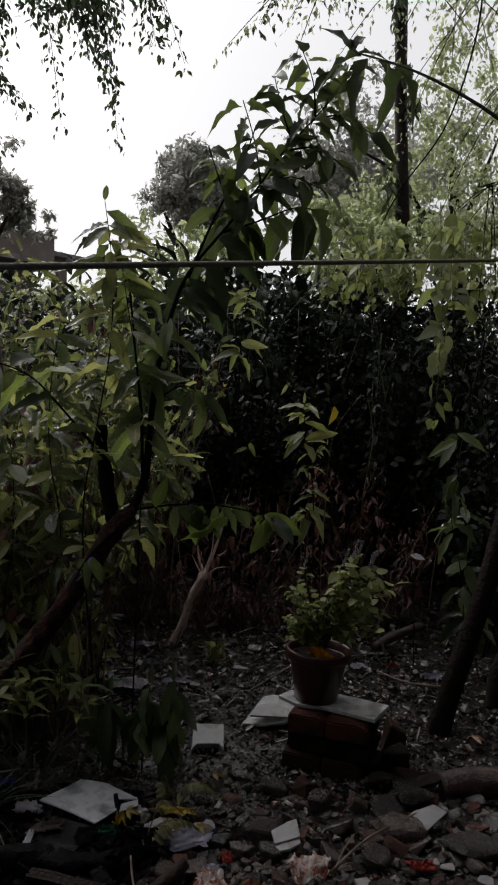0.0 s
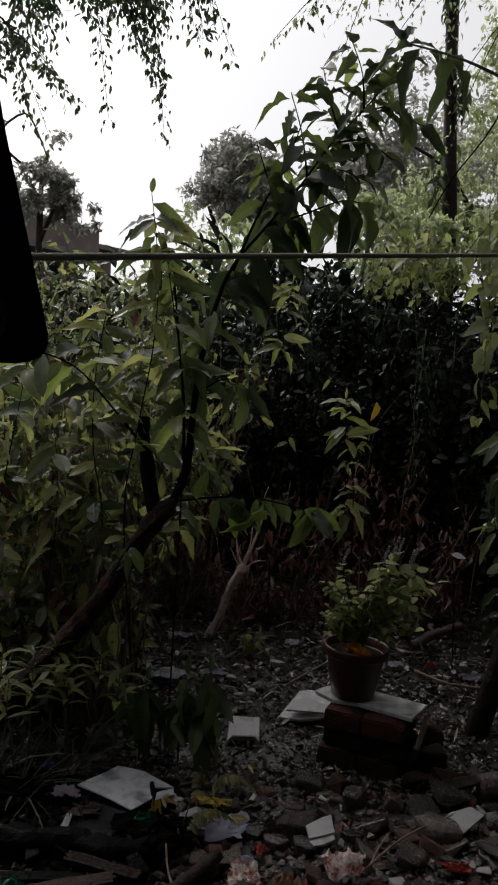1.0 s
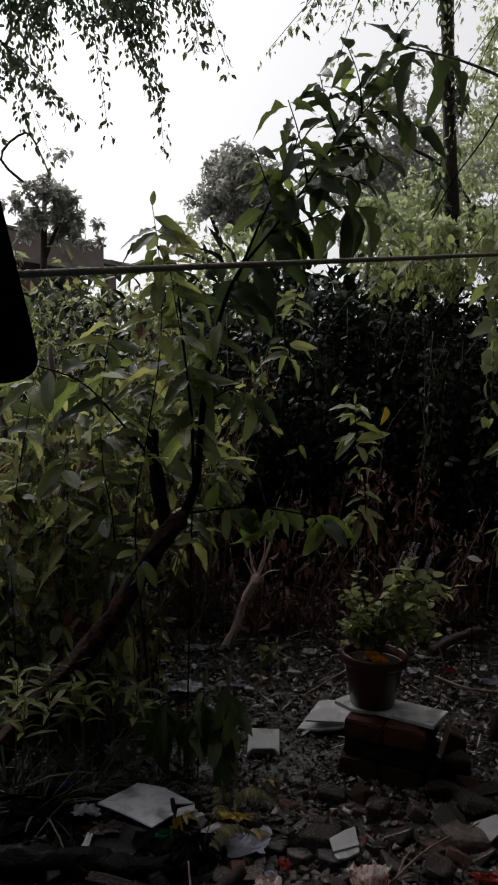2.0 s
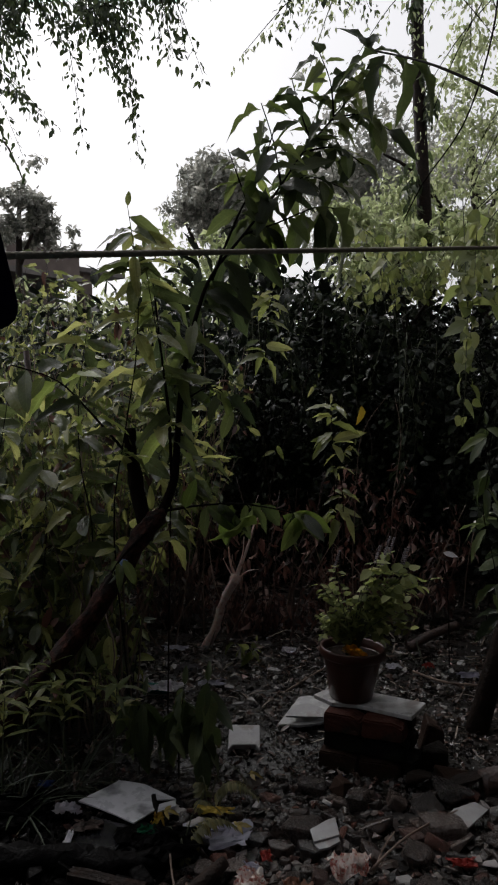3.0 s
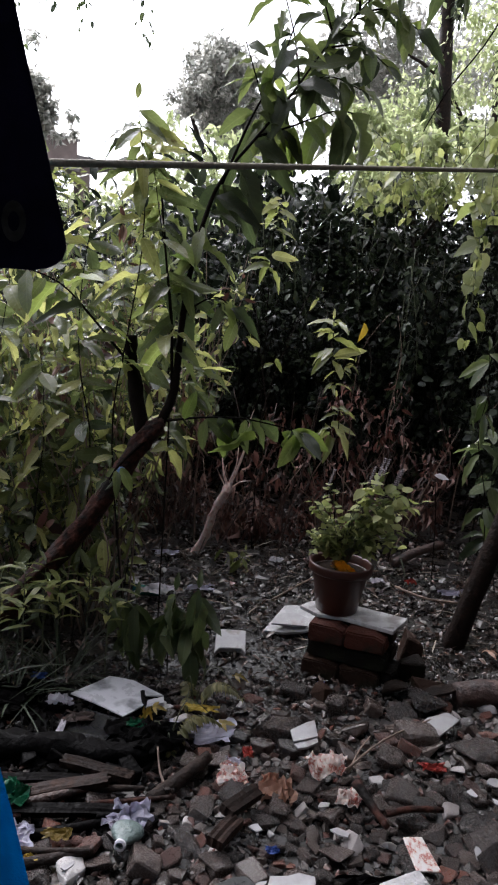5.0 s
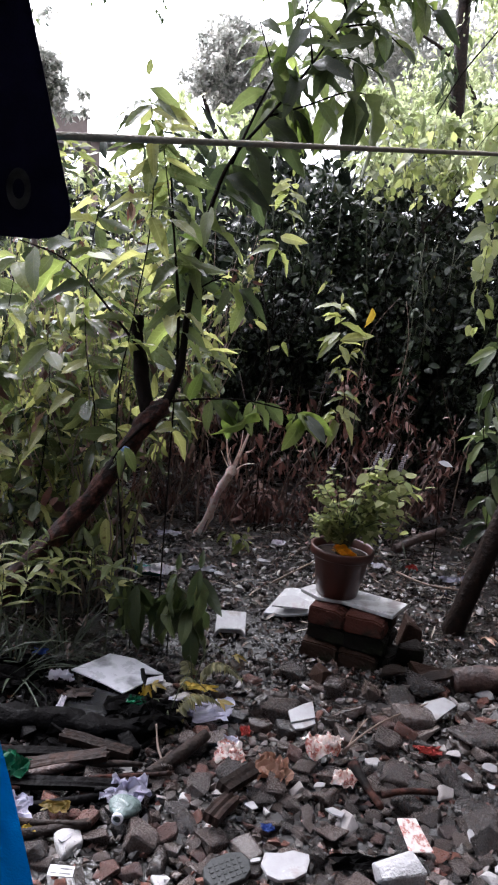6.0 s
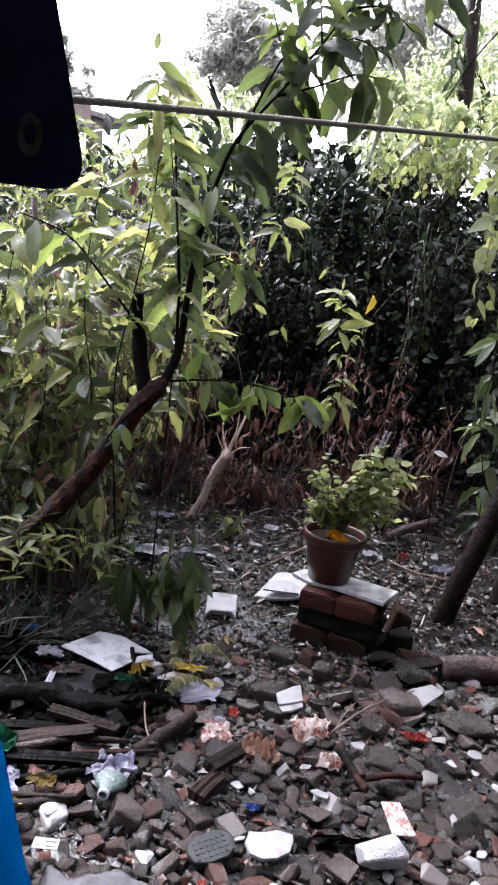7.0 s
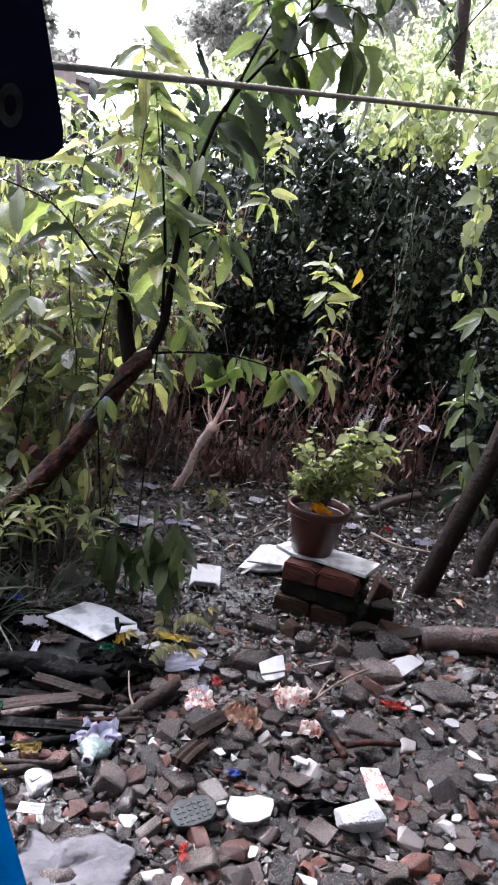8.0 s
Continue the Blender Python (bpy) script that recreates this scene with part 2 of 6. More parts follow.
M_NAVY = material("dark_navy_cloth", [(0.3, (0.010, 0.010, 0.024)), (0.7, (0.022, 0.021, 0.046))], 30.0, (0.8, 0.95), 0.3, 400.0, spec=0.15)
M_FADED = material("faded_print", [(0.35, (0.022, 0.026, 0.03)), (0.65, (0.10, 0.11, 0.112))], 40.0, (0.8, 0.9), 0.2, 400.0, spec=0.2)
M_BLUECLOTH = material("blue_cloth", [(0.3, (0.004, 0.17, 0.34)), (0.7, (0.008, 0.23, 0.43))], 20.0, (0.7, 0.9), 0.3, 400.0, spec=0.2)
M_WALL = material("weathered_plaster", [(0.3, (0.11, 0.085, 0.075)), (0.6, (0.19, 0.15, 0.135)), (0.8, (0.28, 0.24, 0.22))], 1.2, (0.7, 0.9), 0.3, 20.0, stain=(0.7, 0.52, (0.13, 0.10, 0.09)))
M_CONCRETE = material("stained_concrete", [(0.3, (0.10, 0.09, 0.085)), (0.7, (0.22, 0.20, 0.19))], 2.0, (0.7, 0.9), 0.4, 20.0)
M_DARKGLASS = material("dark_window_glass", [(0.3, (0.010, 0.012, 0.014)), (0.7, (0.02, 0.022, 0.025))], 2.0, (0.05, 0.15), 0.0, 20.0)
# kept dark so that the added unseen walls bounce little light
M_DARKWALL = material("dark_unseen_plaster", [(0.3, (0.05, 0.046, 0.042)), (0.6, (0.085, 0.078, 0.07)), (0.8, (0.13, 0.12, 0.11))], 1.2, (0.7, 0.9), 0.3, 20.0)
M_DARKBARK = material("sodden_bark", [(0.3, (0.005, 0.0033, 0.0026)), (0.55, (0.014, 0.0085, 0.0065)), (0.8, (0.045, 0.027, 0.020))], 26.0, (0.4, 0.75), 1.0, 50.0, spec=0.1)
M_STRAW = material("wet_straw", [(0.0, (0.08, 0.055, 0.04)), (0.6, (0.20, 0.15, 0.11)), (1.0, (0.38, 0.32, 0.27))], 20.0, (0.35, 0.6), 0.2, 90.0, "island")
M_BLUEPAINT = material("blue_paint_mark", [(0.3, (0.07, 0.16, 0.42)), (0.7, (0.35, 0.45, 0.62))], 40.0, (0.4, 0.6), 0.4, 90.0)

# ---- mesh helpers ----
RNG = np.random.default_rng(11)


def mesh_of(name, verts, faces, mat, smooth=True):
    me = bpy.data.meshes.new(name)
    me.from_pydata([tuple(v) for v in verts], [], faces)
    if smooth:
        me.shade_smooth()
    me.materials.append(mat)
    return me


def part_of(name, me, parent, label=""):
    ob = new(name, me)
    ob.parent = parent
    return tagged(ob, label)


def part(name, bm, mat, parent, label="", smooth=True):
    me = bpy.data.meshes.new(name)
    bm.to_mesh(me)
    bm.free()
    if smooth:
        me.shade_smooth()
    me.materials.append(mat)
    return part_of(name, me, parent, label)


def thing(name, at, label, category, group="", kind=""):
    ob = new(name)
    ob.location = at
    ob.empty_display_size = 0.05
    return tagged(ob, label, category, group, kind)


def ground_height(x, y):
    """The lie of the land: gentle swells near by, level far off."""
    near = np.exp(-((np.abs(x) / 4.0) ** 4)) * np.exp(-(((y - 3.0) / 5.0) ** 4))
    return near * (0.014 * np.sin(2.3 * x + 0.7) * np.sin(1.9 * y) + 0.008 * np.sin(6.1 * x + 1.3 * y) + 0.006 * np.sin(9.7 * y - 4.0 * x))


def gz(x, y):
    return float(ground_height(np.float64(x), np.float64(y)))


def tube_data(points, radii, sides=7, wobble=0.0, rng=RNG):
    """A smooth tapered tube through points."""
    pts = np.array(points, float)
    rad = np.broadcast_to(np.array(radii, float), (len(pts),)) if np.ndim(radii) == 0 or len(np.atleast_1d(radii)) == len(pts) else np.linspace(radii[0], radii[1], len(pts))
    steps = max(3, 4 * (len(pts) - 1) + 1)
    u = np.linspace(0, len(pts) - 1, steps)
    k = np.arange(len(pts))
    if len(pts) > 2:
        i = np.clip(u.astype(int), 0, len(pts) - 2)
        f = (u - i)[:, None]
        p0, p1, p2, p3 = pts[np.maximum(i - 1, 0)], pts[i], pts[i + 1], pts[np.minimum(i + 2, len(pts) - 1)]
        c = 0.5 * (2 * p1 + (p2 - p0) * f + (2 * p0 - 5 * p1 + 4 * p2 - p3) * f ** 2 + (3 * p1 - p0 - 3 * p2 + p3) * f ** 3)
    else:
        c = np.stack([np.interp(u, k, pts[:, j]) for j in range(3)], 1)
    r = np.interp(u, k, rad)
    tang = np.gradient(c, axis=0)
    tang /= np.linalg.norm(tang, axis=1)[:, None] + 1e-9
    ref = np.array([0.31, 0.17, 0.93]) if abs(tang[0][2]) < 0.9 else np.array([1.0, 0.1, 0.05])
    s = np.cross(tang, ref)
    s /= np.linalg.norm(s, axis=1)[:, None] + 1e-9
    w = np.cross(tang, s)
    a = np.linspace(0, 2 * np.pi, sides, endpoint=False)
    rr = r[:, None] * (1 + wobble * rng.standard_normal((steps, sides)))
    v = (c[:, None, :] + rr[..., None] * (np.cos(a)[None, :, None] * s[:, None, :] + np.sin(a)[None, :, None] * w[:, None, :])).reshape(-1, 3)
    fc = []
    for j in range(steps - 1):
        for q in range(sides):
            n = (q + 1) % sides
            fc.append((j * sides + q, j * sides + n, (j + 1) * sides + n, (j + 1) * sides + q))
    fc.append(tuple(range(sides - 1, -1, -1)))
    fc.append(tuple((steps - 1) * sides + q for q in range(sides)))
    return v, fc


def join(datas):
    vs, fs, o = [], [], 0
    for v, f in datas:
        vs.append(np.asarray(v))
        fs += [tuple(i + o for i in g) for g in f]
        o += len(v)
    return np.concatenate(vs), fs


def tubes(name, lines, mat, parent, label="", sides=6, wobble=0.0):
    """Many tubes as one part; lines: (points, radii)."""
    v, f = join([tube_data(p, r, sides, wobble) for p, r in lines])
    return tagged(part_of(name, mesh_of(name, v, f, mat), parent, label), kind="stuff" if len(lines) > 12 else "")


def template(rows, widths, fold=0.25, droop=0.25, wave=0.0):
    """A leaf along +x of length 1: rows along it, half widths, folded at the midrib and drooping to the tip."""
    v, f = [], []
    for k, (u, w) in enumerate(zip(rows, widths)):
        z = -droop * u * u
        if w == 0:
            v.append((u, 0, z))
        else:
            lift = fold * w + wave * w * (-1) ** k
            v += [(u, -w, z + lift), (u, 0, z), (u, w, z + lift)]
    at = [0]
    for w in widths:
        at.append(at[-1] + (1 if w == 0 else 3))
    for k in range(len(rows) - 1):
        a, b = at[k], at[k + 1]
        if widths[k] == 0:
            f += [(a, b, b + 1), (a, b + 1, b + 2)]
        elif widths[k + 1] == 0:
            f += [(a, b, a + 1), (a + 1, b, a + 2)]
        else:
            f += [(a, b, b + 1, a + 1), (a + 1, b + 1, b + 2, a + 2)]
    return np.array(v, float), f


def blade(half, fold, droop, wave, peak, rows=9):
    """A broad leaf like template()'s, rounder: five points across and a smooth outline."""
    bend = math.log(0.5) / math.log(peak)
    v, f = [(0, 0, 0)], []
    for u in np.linspace(0, 1, rows)[1:-1]:
        w = half * math.sin(math.pi * u ** bend) ** 0.72
        for o in (-1, -0.5, 0, 0.5, 1):
            v.append((u, o * w, -droop * u * u + fold * w * abs(o) ** 1.4 + wave * w * o * o * math.sin(17 * u + 2.2 * o)))
    v.append((1, 0, -droop))
    last = 1 + 5 * (rows - 3)
    for i in range(4):
        f += [(0, 1 + i, 2 + i), (last + i, len(v) - 1, last + i + 1)]
        f += [(1 + 5 * k + i, 6 + 5 * k + i, 7 + 5 * k + i, 2 + 5 * k + i) for k in range(rows - 3)]
    return np.array(v, float), f


T_BIG = blade(0.20, 0.36, 0.46, 0.26, 0.47)
T_OVAL = template([0, 0.12, 0.35, 0.62, 0.85, 1.0], [0, 0.085, 0.175, 0.165, 0.07, 0], 0.4, 0.5, 0.07)
T_ROUND = template([0, 0.12, 0.4, 0.75, 1.0], [0, 0.26, 0.36, 0.24, 0], 0.15, 0.25)
T_HEART = template([0.0, -0.06, 0.15, 0.45, 0.78, 1.0], [0, 0.25, 0.42, 0.40, 0.18, 0], 0.12, 0.30)
T_LONG = blade(0.17, 0.34, 0.45, 0.26, 0.48, 8)
T_LANCE = template([0, 0.2, 0.55, 1.0], [0, 0.10, 0.12, 0], 0.35, 0.35)
T_SMALL = template([0, 0.4, 1.0], [0, 0.24, 0], 0.25, 0.15)
T_BROAD = template([0, 0.15, 0.45, 0.78, 1.0], [0, 0.19, 0.29, 0.19, 0], 0.25, 0.3)
T_LEAFLET = template([0, 0.2, 0.55, 1.0], [0, 0.2, 0.25, 0], 0.3, 0.25)
T_DRY = template([0, 0.2, 0.5, 0.8, 1.0], [0, 0.13, 0.17, 0.11, 0], 0.9, 0.5, 0.35)


def unit(a):
    return a / (np.linalg.norm(a, axis=-1, keepdims=True) + 1e-9)


def leaf_arrays(pos, way, up, size, tmpl):
    tv, tf = tmpl
    pos, way, up = np.asarray(pos, float), unit(np.asarray(way, float)), np.asarray(up, float)
    side = unit(np.cross(up, way))
    nor = np.cross(way, side)
    s = np.asarray(size, float).reshape(-1, 1, 1)
    wide = RNG.uniform(0.75, 1.2, (len(pos), 1, 1))
    bend = RNG.uniform(0.2, 1.8, (len(pos), 1, 1))
    v = pos[:, None, :] + s * (tv[None, :, 0:1] * way[:, None, :] + wide * tv[None, :, 1:2] * side[:, None, :] + bend * tv[None, :, 2:3] * nor[:, None, :])
    return v.reshape(-1, 3), tf, len(tv), len(pos)


def leaf_mesh(name, groups, mat):
    """One mesh of many leaves; groups: (pos, way, up, size, template)."""
    vs, loops, starts, totals, o, ls, uvs = [], [], [], [], 0, 0, []
    for g in groups:
        v, tf, nv, n = leaf_arrays(*g)
        vs.append(v)
        offs = o + nv * np.arange(n)
        for face in tf:
            idx = offs[:, None] + np.array(face)[None, :]
            loops.append(idx.ravel())
            uvs.append(np.tile(g[4][0][list(face), :2] + [0, 0.5], (n, 1)))
            starts.append(ls + len(face) * np.arange(n))
            totals.append(np.full(n, len(face)))
            ls += len(face) * n
        o += len(v)
    vs, loops = np.concatenate(vs), np.concatenate(loops)
    starts, totals = np.concatenate(starts), np.concatenate(totals)
    me = bpy.data.meshes.new(name)
    me.vertices.add(len(vs))
    me.vertices.foreach_set("co", vs.ravel())
    me.loops.add(len(loops))
    me.loops.foreach_set("vertex_index", loops.astype(np.int32))
    me.polygons.add(len(starts))
    me.polygons.foreach_set("loop_start", starts.astype(np.int32))
    me.polygons.foreach_set("loop_total", totals.astype(np.int32))
    me.update(calc_edges=True)
    me.uv_layers.new(name="leaf").data.foreach_set("uv", np.concatenate(uvs).ravel())
    me.shade_smooth()
    me.materials.append(mat)
    return me


def rand_dirs(n):
    return unit(RNG.standard_normal((n, 3)))


def hull(size, seed, sharp=0.55, count=15, worn=0.06):
    """A broken angular lump."""
    r = np.random.default_rng(seed)
    bm = bmesh.new()
    for _ in range(count):
        p = r.uniform(-1, 1, 3)
        p = np.sign(p) * np.abs(p) ** sharp
        bm.verts.new(p * np.array(size) * 0.5)
    res = bmesh.ops.convex_hull(bm, input=bm.verts)
    bmesh.ops.delete(bm, geom=list({g for g in res["geom_interior"] if isinstance(g, bmesh.types.BMVert)}), context="VERTS")
    bmesh.ops.dissolve_limit(bm, angle_limit=radians(16), verts=bm.verts, edges=bm.edges)
    bmesh.ops.bevel(bm, geom=list(bm.edges), offset=min(size) * worn, segments=1, affect="EDGES", clamp_overlap=True)
    bmesh.ops.triangulate(bm, faces=bm.faces)
    return bm


def plate(outline, thick, tilt=0.0, warp=0.0, seed=0):
    """A broken sheet: an outline in x, y with a thickness, edges a little rounded."""
    r = np.random.default_rng(seed)
    bm = bmesh.new()
    low = [bm.verts.new((x, y, 0)) for x, y in outline]
    face = bm.faces.new(low)
    ext = bmesh.ops.extrude_face_region(bm, geom=[face])
    for v in ext["geom"]:
        if isinstance(v, bmesh.types.BMVert):
            v.co.z += thick
    bmesh.ops.recalc_face_normals(bm, faces=bm.faces)
    bmesh.ops.bevel(bm, geom=list(bm.edges), offset=thick * 0.12, segments=1, affect="EDGES", clamp_overlap=True)
    if warp:
        bmesh.ops.triangulate(bm, faces=bm.faces)
        bmesh.ops.subdivide_edges(bm, edges=bm.edges, cuts=2, use_grid_fill=True)
        ph = r.uniform(0, 6, 3)
        for v in bm.verts:
            v.co.z += warp * (math.sin(9 * v.co.x + ph[0]) + math.sin(11 * v.co.y + ph[1]) + 0.5 * math.sin(25 * v.co.x + 17 * v.co.y + ph[2]))
    return bm


def crumple(size, seed, rough=0.55, cuts=17):
    """A crumpled sheet: creases at three scales, a ragged edge, heaped towards its middle."""
    bm = bmesh.new()
    off = Vector((seed * 3.1, seed * 1.7, seed * 0.9))
    grid = []
    for j in range(cuts):
        ln = []
        for i in range(cuts):
            u, v = i / (cuts - 1) - 0.5, j / (cuts - 1) - 0.5
            p = Vector((u, v, 0))
            q = p * 3.2 + off
            ridge = (0.5 - abs(noise.noise(q))) + 0.5 * (0.5 - abs(noise.noise(q * 2.3))) + 0.25 * noise.noise(q * 5.1)
            edge = 1 - 0.8 * max(abs(u), abs(v)) * 2 * (0.5 + 0.5 * noise.noise(q * 0.7))
            shift = Vector((noise.noise(q + Vector((9, 0, 0))), noise.noise(q + Vector((0, 9, 0))), 0)) * 0.28 * min(rough * 1.6, 1.2)
            rim = 1.0 - 0.35 * abs(noise.noise(Vector((math.atan2(v, u) * 1.7, seed, 2)))) if max(abs(u), abs(v)) > 0.3 else 1.0
            ln.append(bm.verts.new(((p.x * rim + shift.x) * size[0], (p.y * rim + shift.y) * size[1], ridge * max(edge, 0.15) * size[2] * (0.4 + rough))))
        grid.append(ln)
    for j in range(cuts - 1):
        for i in range(cuts - 1):
            bm.faces.new((grid[j][i], grid[j][i + 1], grid[j + 1][i + 1], grid[j + 1][i]))
    bmesh.ops.solidify(bm, geom=list(bm.faces), thickness=0.0012)
    return bm


def put(bm, name, mat, at, turn, label, category, group="", smooth=False, up=0.0):
    """A thing of one mesh, set down on the ground at x, y."""
    me = bpy.data.meshes.new(name)
    bm.to_mesh(me)
    bm.free()
    if smooth:
        me.shade_smooth()
    me.materials.append(mat)
    ob = new(name, me)
    m = pose(0, 0, 0, *turn)
    low = min((m @ v.co).z for v in me.vertices)
    ob.matrix_basis = pose(at[0], at[1], gz(at[0], at[1]) - low + up, *turn)
    return tagged(ob, label, category, group)


# ---- ground ----
xs = np.concatenate([[-600, -200, -60, -20, -9, -5], np.arange(-3, 3.001, 0.05), [5, 9, 20, 60, 200, 600]])
ys = np.concatenate([[-600, -200, -60, -20, -6, -2, 0], np.arange(0.6, 7.001, 0.05), [8, 10, 14, 22, 40, 80, 200, 900]])
gx, gy = np.meshgrid(xs, ys)
lumps = np.array([0.012 * noise.noise(Vector((a * 7, b * 7, 0))) + 0.006 * noise.noise(Vector((a * 21, b * 21, 3))) for a, b in zip(gx.ravel(), gy.ravel())])
gv = np.stack([gx.ravel(), gy.ravel(), ground_height(gx, gy).ravel() + lumps * (np.abs(gx.ravel()) < 4) * (np.abs(gy.ravel() - 3.5) < 4)], 1)
nx = len(xs)
gf = [(j * nx + i, j * nx + i + 1, (j + 1) * nx + i + 1, (j + 1) * nx + i) for j in range(len(ys) - 1) for i in range(nx - 1)]
tagged(new("ground", mesh_of("ground", gv, gf, M_SOIL)), "dark wet muddy soil of a neglected yard", "ground", kind="structure")


def box_bm(x0, x1, y0, y1, z0, z1, bevel=0.0):
    bm = bmesh.new()
    bmesh.ops.create_cube(bm, size=1.0, matrix=Matrix.Translation(((x0 + x1) / 2, (y0 + y1) / 2, (z0 + z1) / 2)) @ Matrix.Diagonal((x1 - x0, y1 - y0, z1 - z0, 1)))
    if bevel:
        bmesh.ops.bevel(bm, geom=list(bm.edges), offset=bevel, segments=2, affect="EDGES")
    return bm


# unseen, added to cut the light: plain walls about the camera and a slab
tagged(part("wall_south", box_bm(-9, 9, -1.4, -1.2, -0.05, 9.0), M_DARKWALL, None, smooth=False), "unseen plain wall added behind the yard to block light", "wall", kind="structure")
tagged(part("wall_east", box_bm(5.6, 5.8, -1.2, 9.0, -0.05, 6.5), M_DARKWALL, None, smooth=False), "unseen plain side wall added to block light from the east", "wall", kind="structure")
tagged(part("wall_west", box_bm(-6.8, -6.6, -1.2, 8.0, -0.05, 1.3), M_DARKWALL, None, smooth=False), "unseen low side wall added to block light from the west", "wall", kind="structure")
tagged(part("ceiling", box_bm(-9, 9, -1.2, 0.75, 2.5, 2.62), M_CONCRETE, None, smooth=False), "unseen concrete slab added overhead to block light and carry the washing line", "ceiling", kind="structure")


# ---- pot on its stack of bricks ----
def brick_stack():
    top = thing("brick_stack", (0.575, 3.175, 0), "short stack of old red bricks, its lower courses black with moss", "brick stack")
    top.rotation_euler = (0, 0, radians(-24))
    meshes = []
    for k in range(6):
        ln = (0.088, 0.094, 0.082, 0.092, 0.086, 0.055)[k]
        bm = box_bm(-ln, ln, -0.053, 0.053, 0, 0.082, 0.007)
        bmesh.ops.subdivide_edges(bm, edges=[e for e in bm.edges if e.calc_length() > 0.04], cuts=3, use_grid_fill=True)
        for v in bm.verts:
            v.co += Vector([0.006 * noise.noise(v.co * 24 + Vector((k * 5.0, i * 3.3, 0))) for i in range(3)])
            if v.co.x > 0.6 * ln and v.co.z > 0.04:
                v.co.z -= 0.012 * (1 + noise.noise(v.co * 30))
        for mat in (M_OLDBRICK, M_MOSSBRICK):
            me = bpy.data.meshes.new("brick")
            bm.to_mesh(me)
            me.materials.append(mat)
            meshes.append(me)
        bm.free()
    r = random.Random(5)
    courses = [
        [(-0.105, -0.07, 0, 1), (0.075, -0.08, 4, 1), (0.185, 0.0, 75, 1), (-0.10, 0.045, -2, 1), (0.07, 0.05, 3, 1)],
        [(-0.09, -0.055, -3, 1), (0.085, -0.06, 2, 1), (-0.08, 0.055, 0, 1), (0.10, 0.055, -2, 1)],
        [(-0.095, -0.072, -2, 0), (0.088, -0.08, 2, 0), (-0.09, 0.04, 3, 0), (0.09, 0.035, -3, 1)],
    ]
    for c, course in enumerate(courses):
        for x, y, a, mossy in course:
            ob = part_of("brick", meshes[2 * r.randrange(5) + mossy], top)
            ob.matrix_basis = pose(x + r.uniform(-0.008, 0.008), y + r.uniform(-0.012, 0.012), 0.086 * c - 0.006, r.uniform(-1.5, 1.5), r.uniform(-1.2, 1.2), a + r.uniform(-5, 5))
    return top


M_MOSSBRICK = material("mossy_brick", [(0.2, (0.006, 0.005, 0.004)), (0.5, (0.013, 0.010, 0.008)), (0.85, (0.030, 0.016, 0.011))], 16.0, (0.5, 0.9), 0.8, 80.0, "object", spec=0.1, stain=(9.0, 0.55, (0.012, 0.014, 0.008)))
M_OLDBRICK = material("old_brick", [(0.1, (0.010, 0.007, 0.006)), (0.5, (0.026, 0.009, 0.0068)), (0.9, (0.068, 0.021, 0.014))], 14.0, (0.5, 0.85), 0.7, 90.0, "object", spec=0.15, stain=(8.0, 0.55, (0.016, 0.016, 0.012)))
brick_stack()

slab_top = put(plate([(-0.26, 0.075), (-0.19, -0.013), (-0.078, -0.043), (0.126, -0.169), (0.222, -0.027), (0.01, 0.095), (-0.2, 0.135)], 0.018, seed=2), "marble_slab", M_MARBLE, (0.6, 3.2), (0, 0, 0), "broken slab of grey-veined white marble lying on the bricks", "slab")
slab_top.location.z = 0.25


def lathe(profile, sides=40):
    """A turned body: (radius, height) points."""
    v, f = [], []
    for r, z in profile:
        v += [(r * math.cos(2 * math.pi * k / sides), r * math.sin(2 * math.pi * k / sides), z) for k in range(sides)]
    for j in range(len(profile) - 1):
        for k in range(sides):
            n = (k + 1) % sides
            f.append((j * sides + k, j * sides + n, (j + 1) * sides + n, (j + 1) * sides + k))
    f.append(tuple(range(sides - 1, -1, -1)))
    return v, f


M_POTSOIL = material("potting_earth", [(0.3, (0.006, 0.004, 0.003)), (0.7, (0.02, 0.013, 0.010))], 30.0, (0.8, 0.95), 0.8, 90.0, spec=0.05)


def flower_pot(at):
    top = thing("flower_pot", at, "brown plastic flower pot of earth standing on a marble slab", "flower pot")
    top.rotation_euler = (radians(-1.0), radians(2.5), 0)
    v, f = lathe([(0.092, 0.0), (0.095, 0.004), (0.128, 0.185), (0.129, 0.19), (0.122, 0.192), (0.118, 0.18)])
    part_of("body", mesh_of("body", v, f, M_POT), top)
    v, f = lathe([(0.126, 0.183), (0.141, 0.186), (0.146, 0.192), (0.148, 0.222), (0.145, 0.228), (0.139, 0.229), (0.134, 0.224), (0.131, 0.19)])
    part_of("rim", mesh_of("rim", v, f[:-1], M_POT), top, "thick rolled brown rim")
    v, f = [(0, 0, 0.196)], []
    for ring in range(1, 6):
        v += [(0.0262 * ring * math.cos(2 * math.pi * k / 30), 0.0262 * ring * math.sin(2 * math.pi * k / 30), 0.190 + 0.007 * noise.noise(Vector((ring, k * 0.6, 1)))) for k in range(30)]
    f += [(0, 1 + k, 1 + (k + 1) % 30) for k in range(30)]
    for ring in range(4):
        f += [(1 + ring * 30 + k, 1 + (ring + 1) * 30 + k, 1 + (ring + 1) * 30 + (k + 1) % 30, 1 + ring * 30 + (k + 1) % 30) for k in range(30)]
    part_of("soil", mesh_of("soil", v, f, M_POTSOIL), top, "dark damp potting earth")
    return top


POT = (0.503, 3.25, 0.268)
flower_pot(POT)


